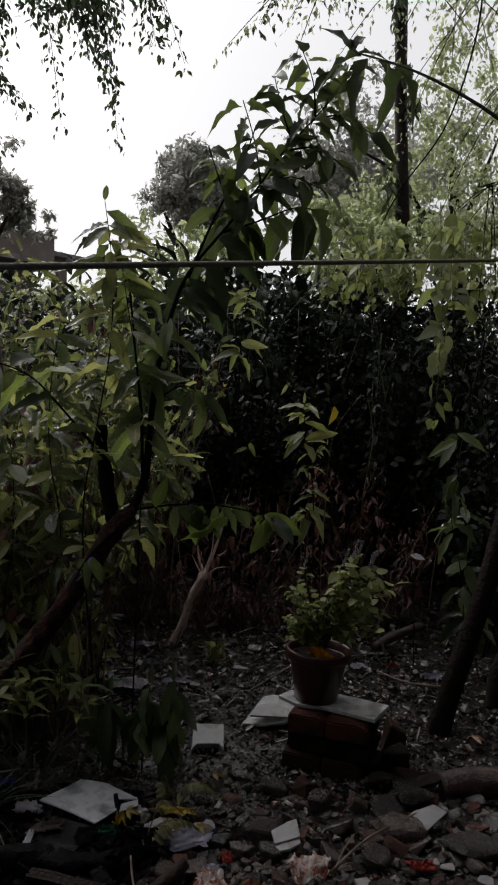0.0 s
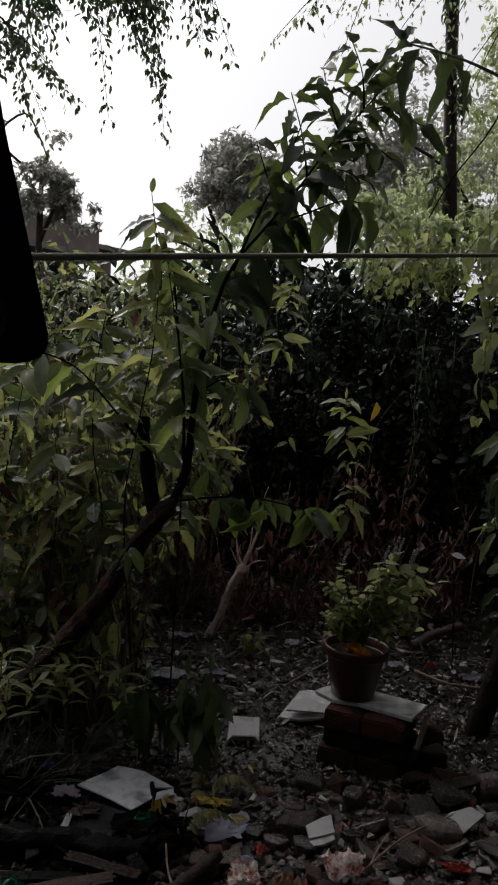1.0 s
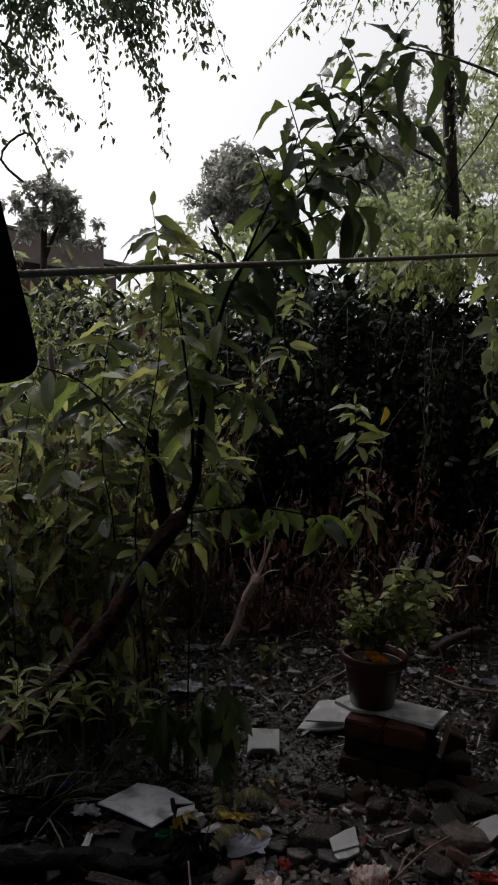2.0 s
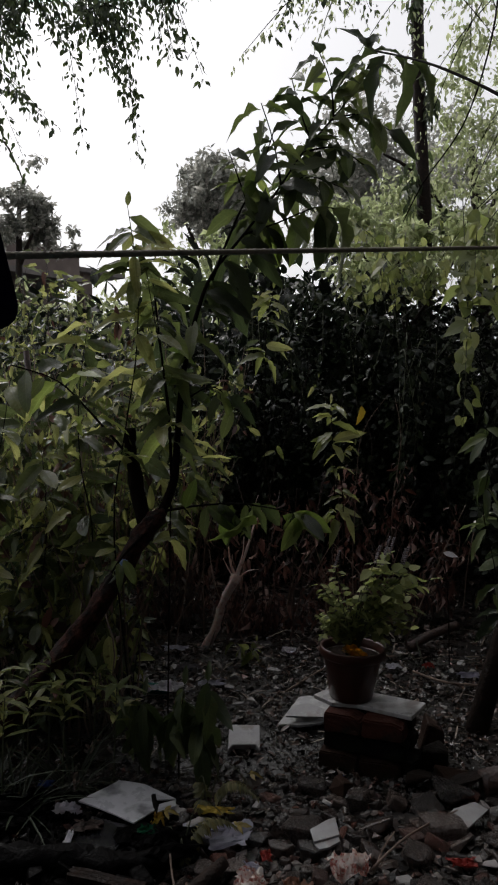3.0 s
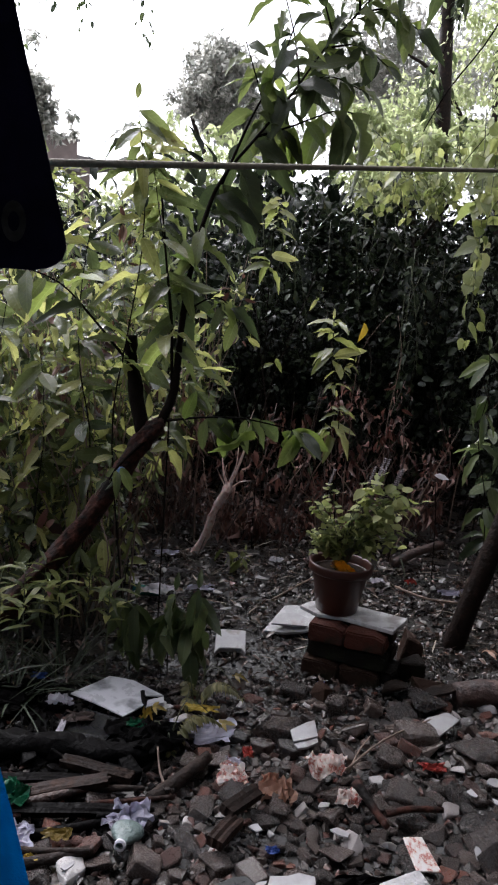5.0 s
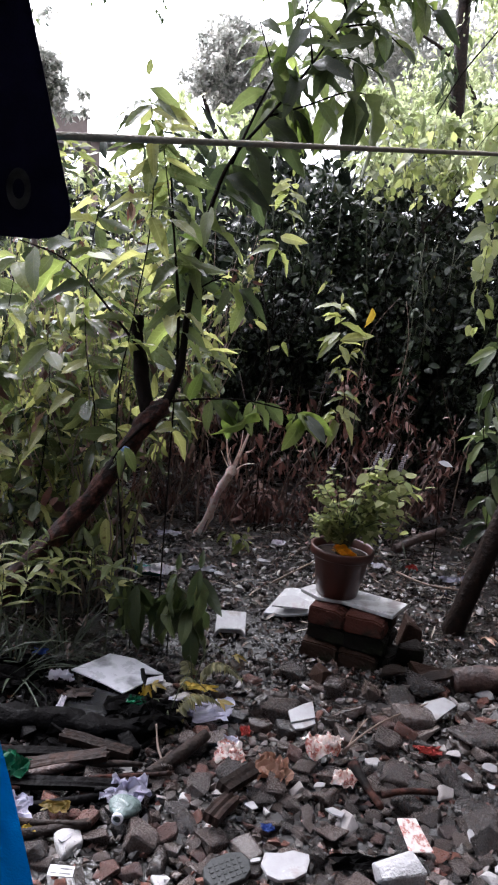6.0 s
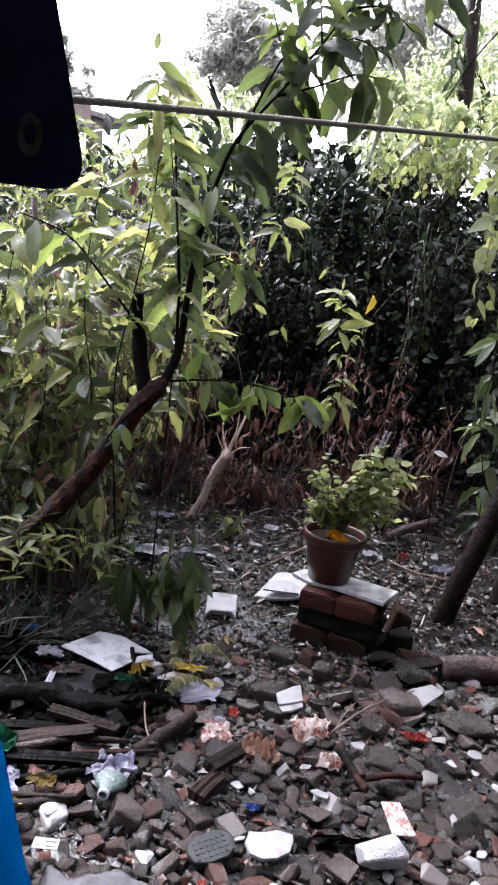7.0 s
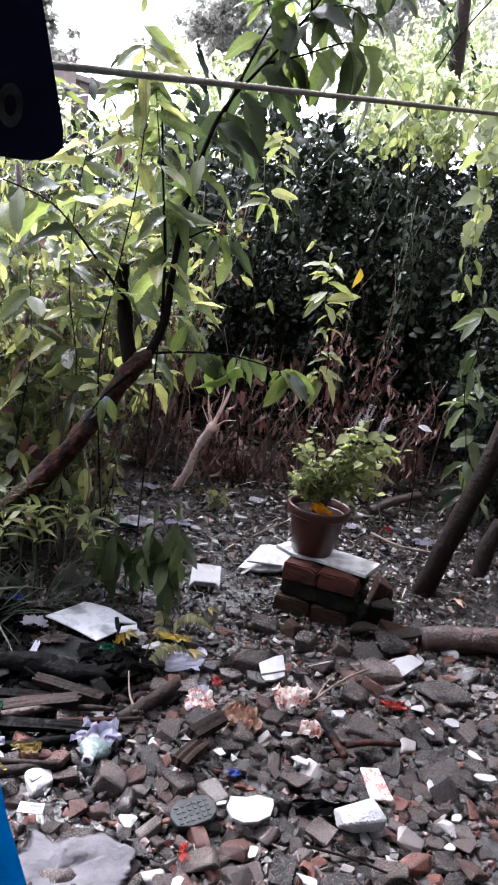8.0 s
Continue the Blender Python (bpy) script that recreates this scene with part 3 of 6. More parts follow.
def basil(at):
    top = thing("basil_plant", at, "bushy light green holy basil with seed spikes in a pot", "potted plant")
    stems, pos, way, tips = [], [], [], []
    r = np.random.default_rng(4)
    size = []
    for k in range(40):
        low = k < 19
        mid, rad = ((-0.08, 0.0, 0.22), (0.12, 0.12, 0.18)) if low else ((0.19, -0.01, 0.29), (0.16, 0.13, 0.22))
        d = unit(r.standard_normal(3)) * r.uniform(0.55, 1.0)
        e = np.array(mid) + d * np.array(rad)
        a = r.uniform(0, 2 * np.pi)
        p = np.array([[0.02 * math.cos(a), 0.02 * math.sin(a), 0], [0.35 * e[0], 0.35 * e[1], 0.62 * max(e[2], 0.2)], e])
        stems.append((p, (0.0035, 0.0013)))
        tips.append(e)
        for u in np.linspace(0.42, 1.0, 9 if low else 7):
            c = p[0] * (1 - u) ** 2 + 2 * p[1] * u * (1 - u) + p[2] * u * u
            b = r.uniform(0, np.pi)
            for q in (0, np.pi):
                o = np.array([math.cos(b + q), math.sin(b + q), r.uniform(-0.5, 0.4)])
                pos.append(c + o * 0.006)
                way.append(o)
                size.append(r.uniform(0.022, 0.046) if low else r.uniform(0.03, 0.066))
    tubes("stemwork", stems, M_GREENSTEM, top, sides=5)
    n = len(pos)
    up = np.array([0, 0, 1.0]) + 0.5 * r.standard_normal((n, 3))
    part_of("foliage", leaf_mesh("foliage", [(pos, way, up, size, T_ROUND)], M_BASIL), top)
    for t in sorted(tips, key=lambda t: -t[2])[:7]:
        lines = []
        for q in range(9):
            c = t + np.array([0.02, 0, 0]) * q / 7 + np.array([0, 0, 0.009 * q])
            for b in range(3):
                o = np.array([math.cos(2.1 * b + q), math.sin(2.1 * b + q), 0.3]) * 0.007
                lines.append(([c, c + o], (0.0025, 0.0032)))
        tubes("seed_spike", lines, M_SPIKE, top, "greyish dried seed spike", sides=4)


basil((POT[0], POT[1], POT[2] + 0.19))


def marigold(at, size, seed):
    bm = bmesh.new()
    r = random.Random(seed)
    for k in range(46):
        a, e = r.uniform(0, 6.28), r.uniform(0.1, 1.5)
        d = Vector((math.cos(a) * math.cos(e), math.sin(a) * math.cos(e), math.sin(e)))
        s = d.cross(Vector((0.3, 0.2, 0.9))).normalized() * 0.17 * size
        v = [bm.verts.new(p) for p in (d * 0.1 * size - s * 0.4, d * 0.5 * size - s, d * 0.55 * size + s, d * 0.1 * size + s * 0.4)]
        bm.faces.new(v)
    ob = part("marigold", bm, M_MARIGOLD, None)
    ob.location = at
    return tagged(ob, "orange-yellow marigold blossom laid on the pot's earth", "flower", "marigolds in the pot")


for k, (dx, dy, s) in enumerate([(-0.012, -0.03, 0.055), (-0.022, -0.062, 0.055), (-0.005, -0.088, 0.055), (0.005, -0.05, 0.05), (0.035, -0.10, 0.05), (0.018, -0.096, 0.045)]):
    marigold((POT[0] + dx, POT[1] + dy, POT[2] + 0.212 + 0.014 * (k % 2)), s, k)


# ---- the near tree with its leaning trunk and large leaves ----
def leaf_variants(name, mat, tmpl=T_BIG, count=4):
    out = []
    for k in range(count):
        tv, tf = tmpl
        v = tv.copy()
        v[:, 2] *= 0.5 + 0.6 * k
        v[:, 1] *= 1.0 + 0.12 * math.sin(2 * k)
        v[:, 2] += 0.025 * np.sin(14 * v[:, 0] + k) * np.sign(v[:, 1])
        v[:, 1] += 0.05 * (k - 1.5) * v[:, 0] ** 2
        me = mesh_of(name, v, tf, mat)
        idx = np.zeros(len(me.loops), np.int32)
        me.loops.foreach_get("vertex_index", idx)
        me.uv_layers.new(name="leaf").data.foreach_set("uv", (tv[idx, :2] + [0, 0.5]).ravel())
        out.append(me)
    return out


def set_leaf(parent, meshes, at, way, size, up=(0, 0, 1)):
    way = Vector(way).normalized()
    side = Vector(up).cross(way)
    side = side.normalized() if side.length > 0.05 else Vector((1, 0, 0))
    nor = way.cross(side)
    ob = part_of("leaf", random.choice(meshes), parent)
    m = Matrix((way, side, nor)).transposed().to_4x4()
    ob.matrix_basis = Matrix.Translation(at) @ m @ Matrix.Scale(size, 4)
    return ob


def near_tree():
    base = Vector((-1.12, 3.12, 0))
    top = thing("guava_tree", base + Vector((-0.012, 0, 0.03)), "small tree with a leaning dark trunk and large oval leaves", "tree")
    B = np.array(base)
    rel = lambda pts: [np.array(p) - B for p in pts]
    v, f = tube_data(rel([(-1.2, 3.12, -0.08), (-0.98, 3.11, 0.2), (-0.712, 3.1, 0.515), (-0.56, 3.11, 0.72), (-0.477, 3.12, 0.85), (-0.40, 3.14, 0.98), (-0.33, 3.15, 1.06), (-0.30, 3.17, 1.10)]), [0.056, 0.050, 0.046, 0.042, 0.040, 0.042, 0.036, 0.014], 22, 0.13)
    part_of("trunk", mesh_of("trunk", v, f, M_REDBARK), top, "wet reddish-brown bark")
    mark = bmesh.new()
    bmesh.ops.create_icosphere(mark, subdivisions=2, radius=0.026)
    for vv in mark.verts:
        vv.co = Vector((vv.co.x * 0.9, vv.co.y * 0.5, vv.co.z * 1.35)) * (1 + 0.4 * noise.noise(vv.co * 60))
    ob = part("paint_mark", mark, M_BLUEPAINT, top, "smear of pale blue paint on the bark")
    ob.matrix_basis = pose(-0.472 - B[0], 3.082 - B[1], 0.872, 0, 30, 0)
    stems = {
        "stump": [(-0.38, 3.16, 1.03), (-0.42, 3.22, 1.18), (-0.455, 3.28, 1.34), (-0.46, 3.3, 1.44)],
        "main": [(-0.31, 3.16, 1.08), (-0.26, 3.24, 1.22), (-0.25, 3.3, 1.40), (-0.226, 3.4, 1.69), (-0.17, 3.45, 1.95), (-0.1, 3.5, 2.14), (0.05, 3.6, 2.35), (0.2, 3.75, 2.57), (0.36, 3.9, 2.83), (0.58, 3.95, 3.09), (0.72, 4.0, 3.32)],
        "fork": [(-0.1, 3.5, 2.12), (0.02, 3.56, 2.42), (0.12, 3.62, 2.62), (0.2, 3.68, 2.86)],
        "right": [(0.05, 3.6, 2.35), (0.22, 3.66, 2.42), (0.40, 3.7, 2.5), (0.5, 3.72, 2.5)],
        "back": [(-0.27, 3.24, 1.2), (-0.29, 3.32, 1.5), (-0.33, 3.4, 1.8), (-0.36, 3.4, 2.1)],
        "low": [(-0.36, 3.12, 1.02), (-0.46, 3.06, 0.92), (-0.5, 3.02, 0.86)],
        "twig": [(-0.3, 3.17, 1.09), (-0.15, 3.12, 1.12), (0.02, 3.1, 1.13), (0.16, 3.1, 1.11), (0.29, 3.1, 1.08)],
        "twig2": [(-0.235, 3.36, 1.55), (-0.12, 3.33, 1.62), (-0.05, 3.3, 1.6), (0.0, 3.3, 1.52)],
        "side_a": [(0.1, 3.65, 2.42), (0.04, 3.6, 2.58), (-0.02, 3.58, 2.74)],
        "side_b": [(0.24, 3.79, 2.63), (0.2, 3.72, 2.82), (0.14, 3.7, 3.0)],
        "side_c": [(0.24, 3.79, 2.63), (0.38, 3.74, 2.66), (0.52, 3.7, 2.6)],
        "side_d": [(0.36, 3.9, 2.83), (0.52, 3.86, 2.84), (0.66, 3.82, 2.74)],
        "side_e": [(0.4, 3.9, 2.88), (0.34, 3.88, 3.04), (0.3, 3.86, 3.18)],
        "side_f": [(0.52, 3.93, 3.02), (0.5, 3.9, 3.18), (0.44, 3.88, 3.32)],
        "side_g": [(0.5, 3.93, 3.0), (0.66, 3.9, 3.02), (0.8, 3.86, 2.92)],
        "left": [(-0.44, 3.25, 1.3), (-0.60, 3.2, 1.5), (-0.75, 3.2, 1.65), (-0.95, 3.2, 1.72)],
    }
    radii = {"stump": (0.034, 0.024), "main": (0.023, 0.004), "fork": (0.008, 0.003), "right": (0.006, 0.003), "back": (0.009, 0.004), "low": (0.01, 0.004), "twig": (0.006, 0.003), "twig2": (0.005, 0.002), "left": (0.007, 0.003)}
    radii.update({k: (0.006, 0.0025) for k in stems if k.startswith("side")})
    for k, pts in stems.items():
        v, f = tube_data(rel(pts), radii[k][1] + (radii[k][0] - radii[k][1]) * (1 - np.linspace(0, 1, len(pts))) ** 2.2, 9, 0.2 if k == "stump" else 0.07)
        part_of("branch", mesh_of("branch", v, f, M_STEM), top)
    meshes = leaf_variants("leaf", M_BIGLEAF)
    young = leaf_variants("leaf", M_YOUNGBIG)
    r = random.Random(3)

    def along(pts, a, b, count, size, droop, spread=0.9, light=0.15):
        p = np.array(pts, float)
        for k in range(count):
            u = (a + (b - a) * (k + r.random()) / count) * (len(p) - 1)
            i = min(int(u), len(p) - 2)
            c = p[i] + (p[i + 1] - p[i]) * (u - i) - B
            t = unit(p[i + 1] - p[i])
            ang = k * 2.4 + r.uniform(-0.5, 0.5)
            o = np.array([math.cos(ang), 0.7 * math.sin(ang), 0.35 * math.sin(ang * 1.7)])
            w = o * spread + t * 0.5 + np.array([0, 0, -droop + r.uniform(-0.25, 0.35)])
            set_leaf(top, young if r.random() < light else meshes, c + o * 0.01, w, size * r.uniform(0.7, 1.2), (r.uniform(-0.7, 0.7), r.uniform(-1.5, 0.3), 0.8))

    along(stems["main"], 0.6, 0.76, 14, 0.19, 0.5, light=0.1)
    along(stems["main"], 0.74, 1.0, 46, 0.145, 0.3, light=0.14)
    for k in [k for k in stems if k.startswith("side")]:
        along(stems[k], 0.2, 1.0, 11, 0.15, 0.45, light=0.12)
    along(stems["main"], 0.48, 0.66, 10, 0.25, 1.3, light=0.05)
    along(stems["fork"], 0.3, 1.0, 10, 0.18, 0.3)
    along(stems["right"], 0.2, 1.0, 9, 0.24, 1.5)
    along(stems["main"], 0.26, 0.5, 13, 0.19, 1.0)
    along(stems["back"], 0.2, 1.0, 15, 0.18, 0.6, light=0.25)
    along(stems["twig"], 0.25, 0.7, 9, 0.17, 1.1, light=0.2)
    along(stems["twig"], 0.9, 1.0, 13, 0.15, 0.45, light=0.5)
    along(stems["twig2"], 0.3, 1.0, 8, 0.12, 0.6, light=0.4)
    along(stems["left"], 0.3, 1.0, 12, 0.17, 0.5, light=0.35)
    along(stems["low"], 0.5, 1.0, 5, 0.1, 0.4)
    set_leaf(top, young, np.array((-0.205, 3.12, 1.11)) - B, (0.25, -0.2, 0.75), 0.13, (0.2, -1, 0.2))


M_YOUNGBIG = leafy("young_big_leaf", (0.06, 0.10, 0.025), (0.12, 0.175, 0.04), (0.19, 0.25, 0.07), 0.4, per="object")
near_tree()


M_BIGLEAFS = leafy("drooping_leaf", (0.03, 0.045, 0.016), (0.05, 0.075, 0.024), (0.12, 0.16, 0.055), 0.35, (0.32, 0.55))


# ---- shrubs and saplings ----
def sapling(name, label, base, nodes, leaf_len, mat, per_node=6, stem=0.0042, whorl_droop=0.1, category="sapling", tmpl=T_LONG):
    """An upright stem through nodes, with a whorl of leaves at each node past the first two."""
    top = thing(name, base, label, category)
    B = np.array(base, float)
    pts = [np.array(p) - B for p in nodes]
    v, f = tube_data([np.array([0, 0, -0.03])] + pts, (stem, stem * 0.35), 7)
    part_of("stem", mesh_of("stem", v, f, M_STEM), top)
    pos, way, up, size = [], [], [], []
    for k, p in enumerate(pts[1:]):
        t = unit(p - pts[k])
        for q in range(per_node):
            a = q * 2.4 + k + RNG.uniform(-0.3, 0.3)
            o = np.array([math.cos(a), math.sin(a), 0])
            back = RNG.uniform(0, 0.12)
            pos.append(p - t * back)
            way.append(o + t * RNG.uniform(-0.3, 0.9) + np.array([0, 0, -whorl_droop - RNG.uniform(0, 0.5)]))
            up.append(np.array([0, -0.25, 1]) + 0.5 * RNG.standard_normal(3))
            size.append(leaf_len * RNG.uniform(0.7, 1.15))
    last = pts[-1]
    pos.append(last), way.append(np.array([0.1, 0, 1.0])), up.append(np.array([0, -1, 0.2])), size.append(leaf_len * 0.38)
    part_of("foliage", leaf_mesh("foliage", [(pos, way, up, size, T_OVAL if leaf_len < 0.1 else tmpl)], mat), top)
    return top


for nm, x, y, zs, ln, mat in [
    ("sapling", -0.50, 3.22, (0.0, 1.0, 1.45, 1.75, 2.0, 2.2, 2.32, 2.42), 0.175, M_LEAF),
    ("sapling", -0.30, 3.30, (0.0, 1.1, 1.5, 1.78, 1.98, 2.14, 2.26), 0.185, M_LEAF),
    ("sapling", -0.72, 3.35, (0.0, 0.9, 1.3, 1.55, 1.78, 1.95), 0.175, M_LEAF),
    ("sapling", -0.92, 3.38, (0.0, 0.6, 0.95, 1.2, 1.4), 0.17, M_LEAF),
    ("sapling", -1.15, 3.4, (0.0, 0.9, 1.25, 1.5, 1.7), 0.18, M_LEAF),
]:
    lean = RNG.uniform(-0.06, 0.06)
    sapling(nm, "slender sapling with long oval light green leaves", (x, y, gz(x, y)), [(x + lean * z + 0.05 * math.sin(3.1 * z + 9 * x), y + 0.03 * math.sin(4 * z + x), z) for z in zs], ln, mat, 6, whorl_droop=0.25)
sapling("sapling", "young sapling with fresh pale green leaves before the thicket", (0.62, 4.78, 0), [(0.64, 4.78, 0.1), (0.62, 4.77, 0.9), (0.60, 4.76, 1.40), (0.59, 4.75, 1.56)], 0.19, M_LIGHT, 8)
sapling("sapling", "low shoot with small pale green leaves", (0.7, 4.75, 0), [(0.68, 4.75, 0.5), (0.66, 4.74, 1.05), (0.60, 4.72, 1.22), (0.74, 4.7, 1.30)], 0.11, M_LIGHT, 5)
# next two saplings take darker leaves, so this side's shade is in the colour
sapling("sapling", "sapling with drooping broad green leaves", (1.42, 3.95, 0), [(1.42, 3.95, 0.1), (1.40, 3.97, 0.6), (1.33, 4.0, 0.98), (1.36, 4.0, 1.22), (1.34, 4.0, 1.45)], 0.20, M_BIGLEAFS, 4, whorl_droop=0.6)
sapling("sapling", "sapling with dark drooping leaves by the leaning pole", (1.6, 4.2, 0), [(1.58, 4.2, 0.1), (1.52, 4.2, 0.4), (1.5, 4.2, 0.75), (1.46, 4.2, 1.0)], 0.2, M_SHADELEAF, 6, whorl_droop=0.6)
sapling("sapling", "thin leaning shoot with a few curled pale leaves", (0.02, 5.2, 0), [(0.03, 5.2, 0.4), (0.1, 5.3, 0.8), (0.28, 5.5, 1.25), (0.6, 5.6, 1.75)], 0.10, M_LIGHT, 2)
sapling("sapling", "slim shoot with a tuft of fresh yellow-green leaves", (0.15, 4.85, 0), [(0.15, 4.85, 0.1), (0.18, 4.85, 1.95), (0.21, 4.82, 2.2), (0.23, 4.8, 2.3)], 0.15, M_LIGHT, 7, whorl_droop=0.0)
for k, (x, y, h) in enumerate([(-0.52, 3.02, 0.42), (-0.72, 2.97, 0.46), (-0.86, 2.95, 0.5), (-1.0, 2.98, 0.5), (-0.80, 3.05, 0.52), (-0.94, 2.88, 0.42), (-0.64, 3.2, 0.42)]):
    t = thing("lance_leaf_plant", (x, y, gz(x, y)), "low plant with pale pointed lance-shaped leaves", "plant", "low plants by the shrubs")
    tubes("stem", [([(0, 0, -0.02), (0.01, 0, h * 0.5), (0.02, 0.01, h)], (0.004, 0.002))], M_GREENSTEM, t)
    n = 16
    a = np.arange(n) * 2.4
    z = np.linspace(0.62, 1.0, n) * h
    ways = np.stack([np.cos(a), np.sin(a), RNG.uniform(0.2, 0.9, n)], 1)
    part_of("foliage", leaf_mesh("foliage", [(np.stack([0.02 * z / h, 0 * z, z], 1), ways, np.tile([0, 0, 1.0], (n, 1)), RNG.uniform(0.07, 0.15, n), T_LANCE)], M_LIGHT if k % 2 else M_LEAF), t)
for x, y, h in [(-0.15, 2.98, 0.46), (-0.25, 3.05, 0.42), (-0.42, 3.08, 0.36)]:
    sapling("broad_leaf_plant", "low plant with hanging dark oval leaves", (x, y, gz(x, y)), [(x, y, 0.12), (x, y, 0.3), (x + 0.02, y - 0.02, h * 0.8), (x + 0.03, y - 0.03, h)], 0.19, M_BIGLEAFS, 5, whorl_droop=1.3, category="plant", tmpl=T_BIG)


def bush(label, centre, radii, stems_n, leaves_n, leaf_len, mat, tmpl, droop=0.3, name="shrub", stem_mat=None, base_spread=0.4, hollow=0.35, stem_r=0.006, mixed=0.0):
    """A shrub: bent stems from the ground into a rough mass of single leaves, ragged at its outside."""
    cx, cy, cz = centre
    rx, ry, rz = radii
    top = thing(name, (cx, cy, gz(cx, cy)), label, "shrub")
    lines, pos, way = [], [], []
    for _ in range(stems_n):
        d = rand_dirs(1)[0]
        e = np.array([d[0] * rx, d[1] * ry, cz + d[2] * rz]) * np.array([1, 1, 1])
        e[2] = max(e[2], 0.15)
        b = np.array([RNG.uniform(-1, 1) * base_spread * rx, RNG.uniform(-1, 1) * base_spread * ry, -0.03])
        m = b * 0.4 + e * 0.5 + np.array([0, 0, 0.15 * rz]) + 0.08 * RNG.standard_normal(3) * max(rx, rz)
        m2 = m * 0.5 + e * 0.5 + 0.07 * RNG.standard_normal(3) * max(rx, rz)
        lines.append(([b, m + 0.05 * RNG.standard_normal(3), m2, e], (stem_r, 0.0018)))
        q = max(1, int(leaves_n / stems_n))
        for u in hollow + (1 - hollow) * RNG.random(q) ** 0.7:
            c = b * (1 - u) ** 2 + 2 * u * (1 - u) * m + e * u * u
            o = RNG.standard_normal(3)
            pos.append(c + o * 0.05 * max(rx, 0.5))
            way.append(o + 0.4 * d + np.array([0, 0, -droop]))
    tubes("stemwork", lines, stem_mat or M_STEM, top, sides=5)
    n = len(pos)
    pos = np.array(pos)
    pos[:, 2] = np.maximum(pos[:, 2], 0.04)
    up = np.array([0, -0.15, 1.0]) + 0.75 * RNG.standard_normal((n, 3))
    way, size = np.array(way), leaf_len * (0.35 + RNG.random(n) ** 1.4)
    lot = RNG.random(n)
    # a random share takes the shade-dark copy, a few leaves are withered
    for m, a, b in ((mat, 0.0, 1.0 - mixed), (M_SHADELEAF, 1.0 - mixed, 1.0 - 0.16 * mixed), (M_DRY, 1.0 - 0.16 * mixed, 1.0)):
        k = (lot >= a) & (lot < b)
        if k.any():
            part_of("foliage", leaf_mesh("foliage", [(pos[k], way[k], up[k], size[k], tmpl)], m), top, "" if m is mat else "dark green leaves, shade put into their colour" if m is M_SHADELEAF else "withered brown leaves")
    return top


# the shrubs on the side of the leaning tree
for lab, c, rr, sn, ln, size, mat in [
    ("loose shrub of light green oval leaves on thin stems", (-1.05, 4.0, 1.0), (0.45, 0.4, 0.65), 32, 380, 0.11, M_LIGHT),
    ("tall loose shrub with glossy green leaves", (-1.55, 4.3, 0.95), (0.55, 0.5, 0.9), 40, 650, 0.11, M_LIGHT),
    ("tall shrub with green leaves catching the light", (-0.95, 4.95, 1.25), (0.55, 0.45, 0.8), 44, 800, 0.11, M_LEAF),
    ("dense shrub of glossy wet leaves", (-1.6, 5.4, 1.35), (0.8, 0.5, 1.1), 46, 1200, 0.11, M_LEAF),
    ("shrub with broad green leaves among thin stems", (-0.55, 5.35, 1.35), (0.45, 0.3, 0.45), 22, 210, 0.11, M_LEAF),
    ("loose shrub of light leaves on bare stems", (-0.55, 5.8, 1.6), (0.7, 0.45, 0.8), 30, 480, 0.10, M_LIGHT),
    ("leaning shrub with long drooping leaves", (-1.2, 3.7, 1.35), (0.45, 0.35, 0.55), 30, 360, 0.13, M_LEAF),
    ("tall shrub rising towards the light", (-1.35, 6.0, 1.92), (0.85, 0.5, 0.82), 40, 1200, 0.11, M_LIGHT),
    ("tangled shrub of long leaves around the leaning tree", (-0.65, 3.55, 1.35), (0.45, 0.25, 0.55), 30, 420, 0.13, M_LEAF),
    ("shrub of hanging yellowish leaves", (-1.0, 4.5, 1.5), (0.6, 0.35, 0.5), 30, 600, 0.13, M_LIGHT),
    ("tangle of glossy leaves on thin bare stems", (-1.35, 5.0, 0.8), (0.7, 0.35, 0.7), 40, 600, 0.12, M_LIGHT),
]:
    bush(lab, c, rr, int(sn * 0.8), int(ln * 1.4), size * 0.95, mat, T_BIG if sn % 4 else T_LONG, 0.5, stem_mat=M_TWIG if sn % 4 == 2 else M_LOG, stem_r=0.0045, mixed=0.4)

bush("tall pale green shrubs hiding the foot of the far house", (-3.75, 11.0, 2.65), (1.0, 0.6, 1.15), 44, 1900, 0.17, M_FEATHER, T_OVAL, 0.4, stem_r=0.012, mixed=0.15, base_spread=0.8)
bush("tall pale green shrubs before the far house", (-2.75, 11.0, 2.4), (1.15, 0.6, 1.0), 44, 1900, 0.17, M_LIGHT, T_OVAL, 0.4, stem_r=0.012, mixed=0.2, base_spread=0.8)

# low growth under the shrubs
for c, rr, sn, ln in [((-0.98, 3.55, 0.36), (0.3, 0.2, 0.3), 16, 360), ((-1.3, 3.8, 0.45), (0.35, 0.25, 0.4), 18, 420), ((-0.85, 4.1, 0.38), (0.28, 0.2, 0.32), 12, 220), ((-1.1, 4.4, 0.5), (0.45, 0.2, 0.4), 18, 420)]:
    # mostly the darkened leaf, which paints the shade under the shrubs
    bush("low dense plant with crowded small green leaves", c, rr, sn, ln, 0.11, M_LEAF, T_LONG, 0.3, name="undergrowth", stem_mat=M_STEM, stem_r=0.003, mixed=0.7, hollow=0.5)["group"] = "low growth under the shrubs"

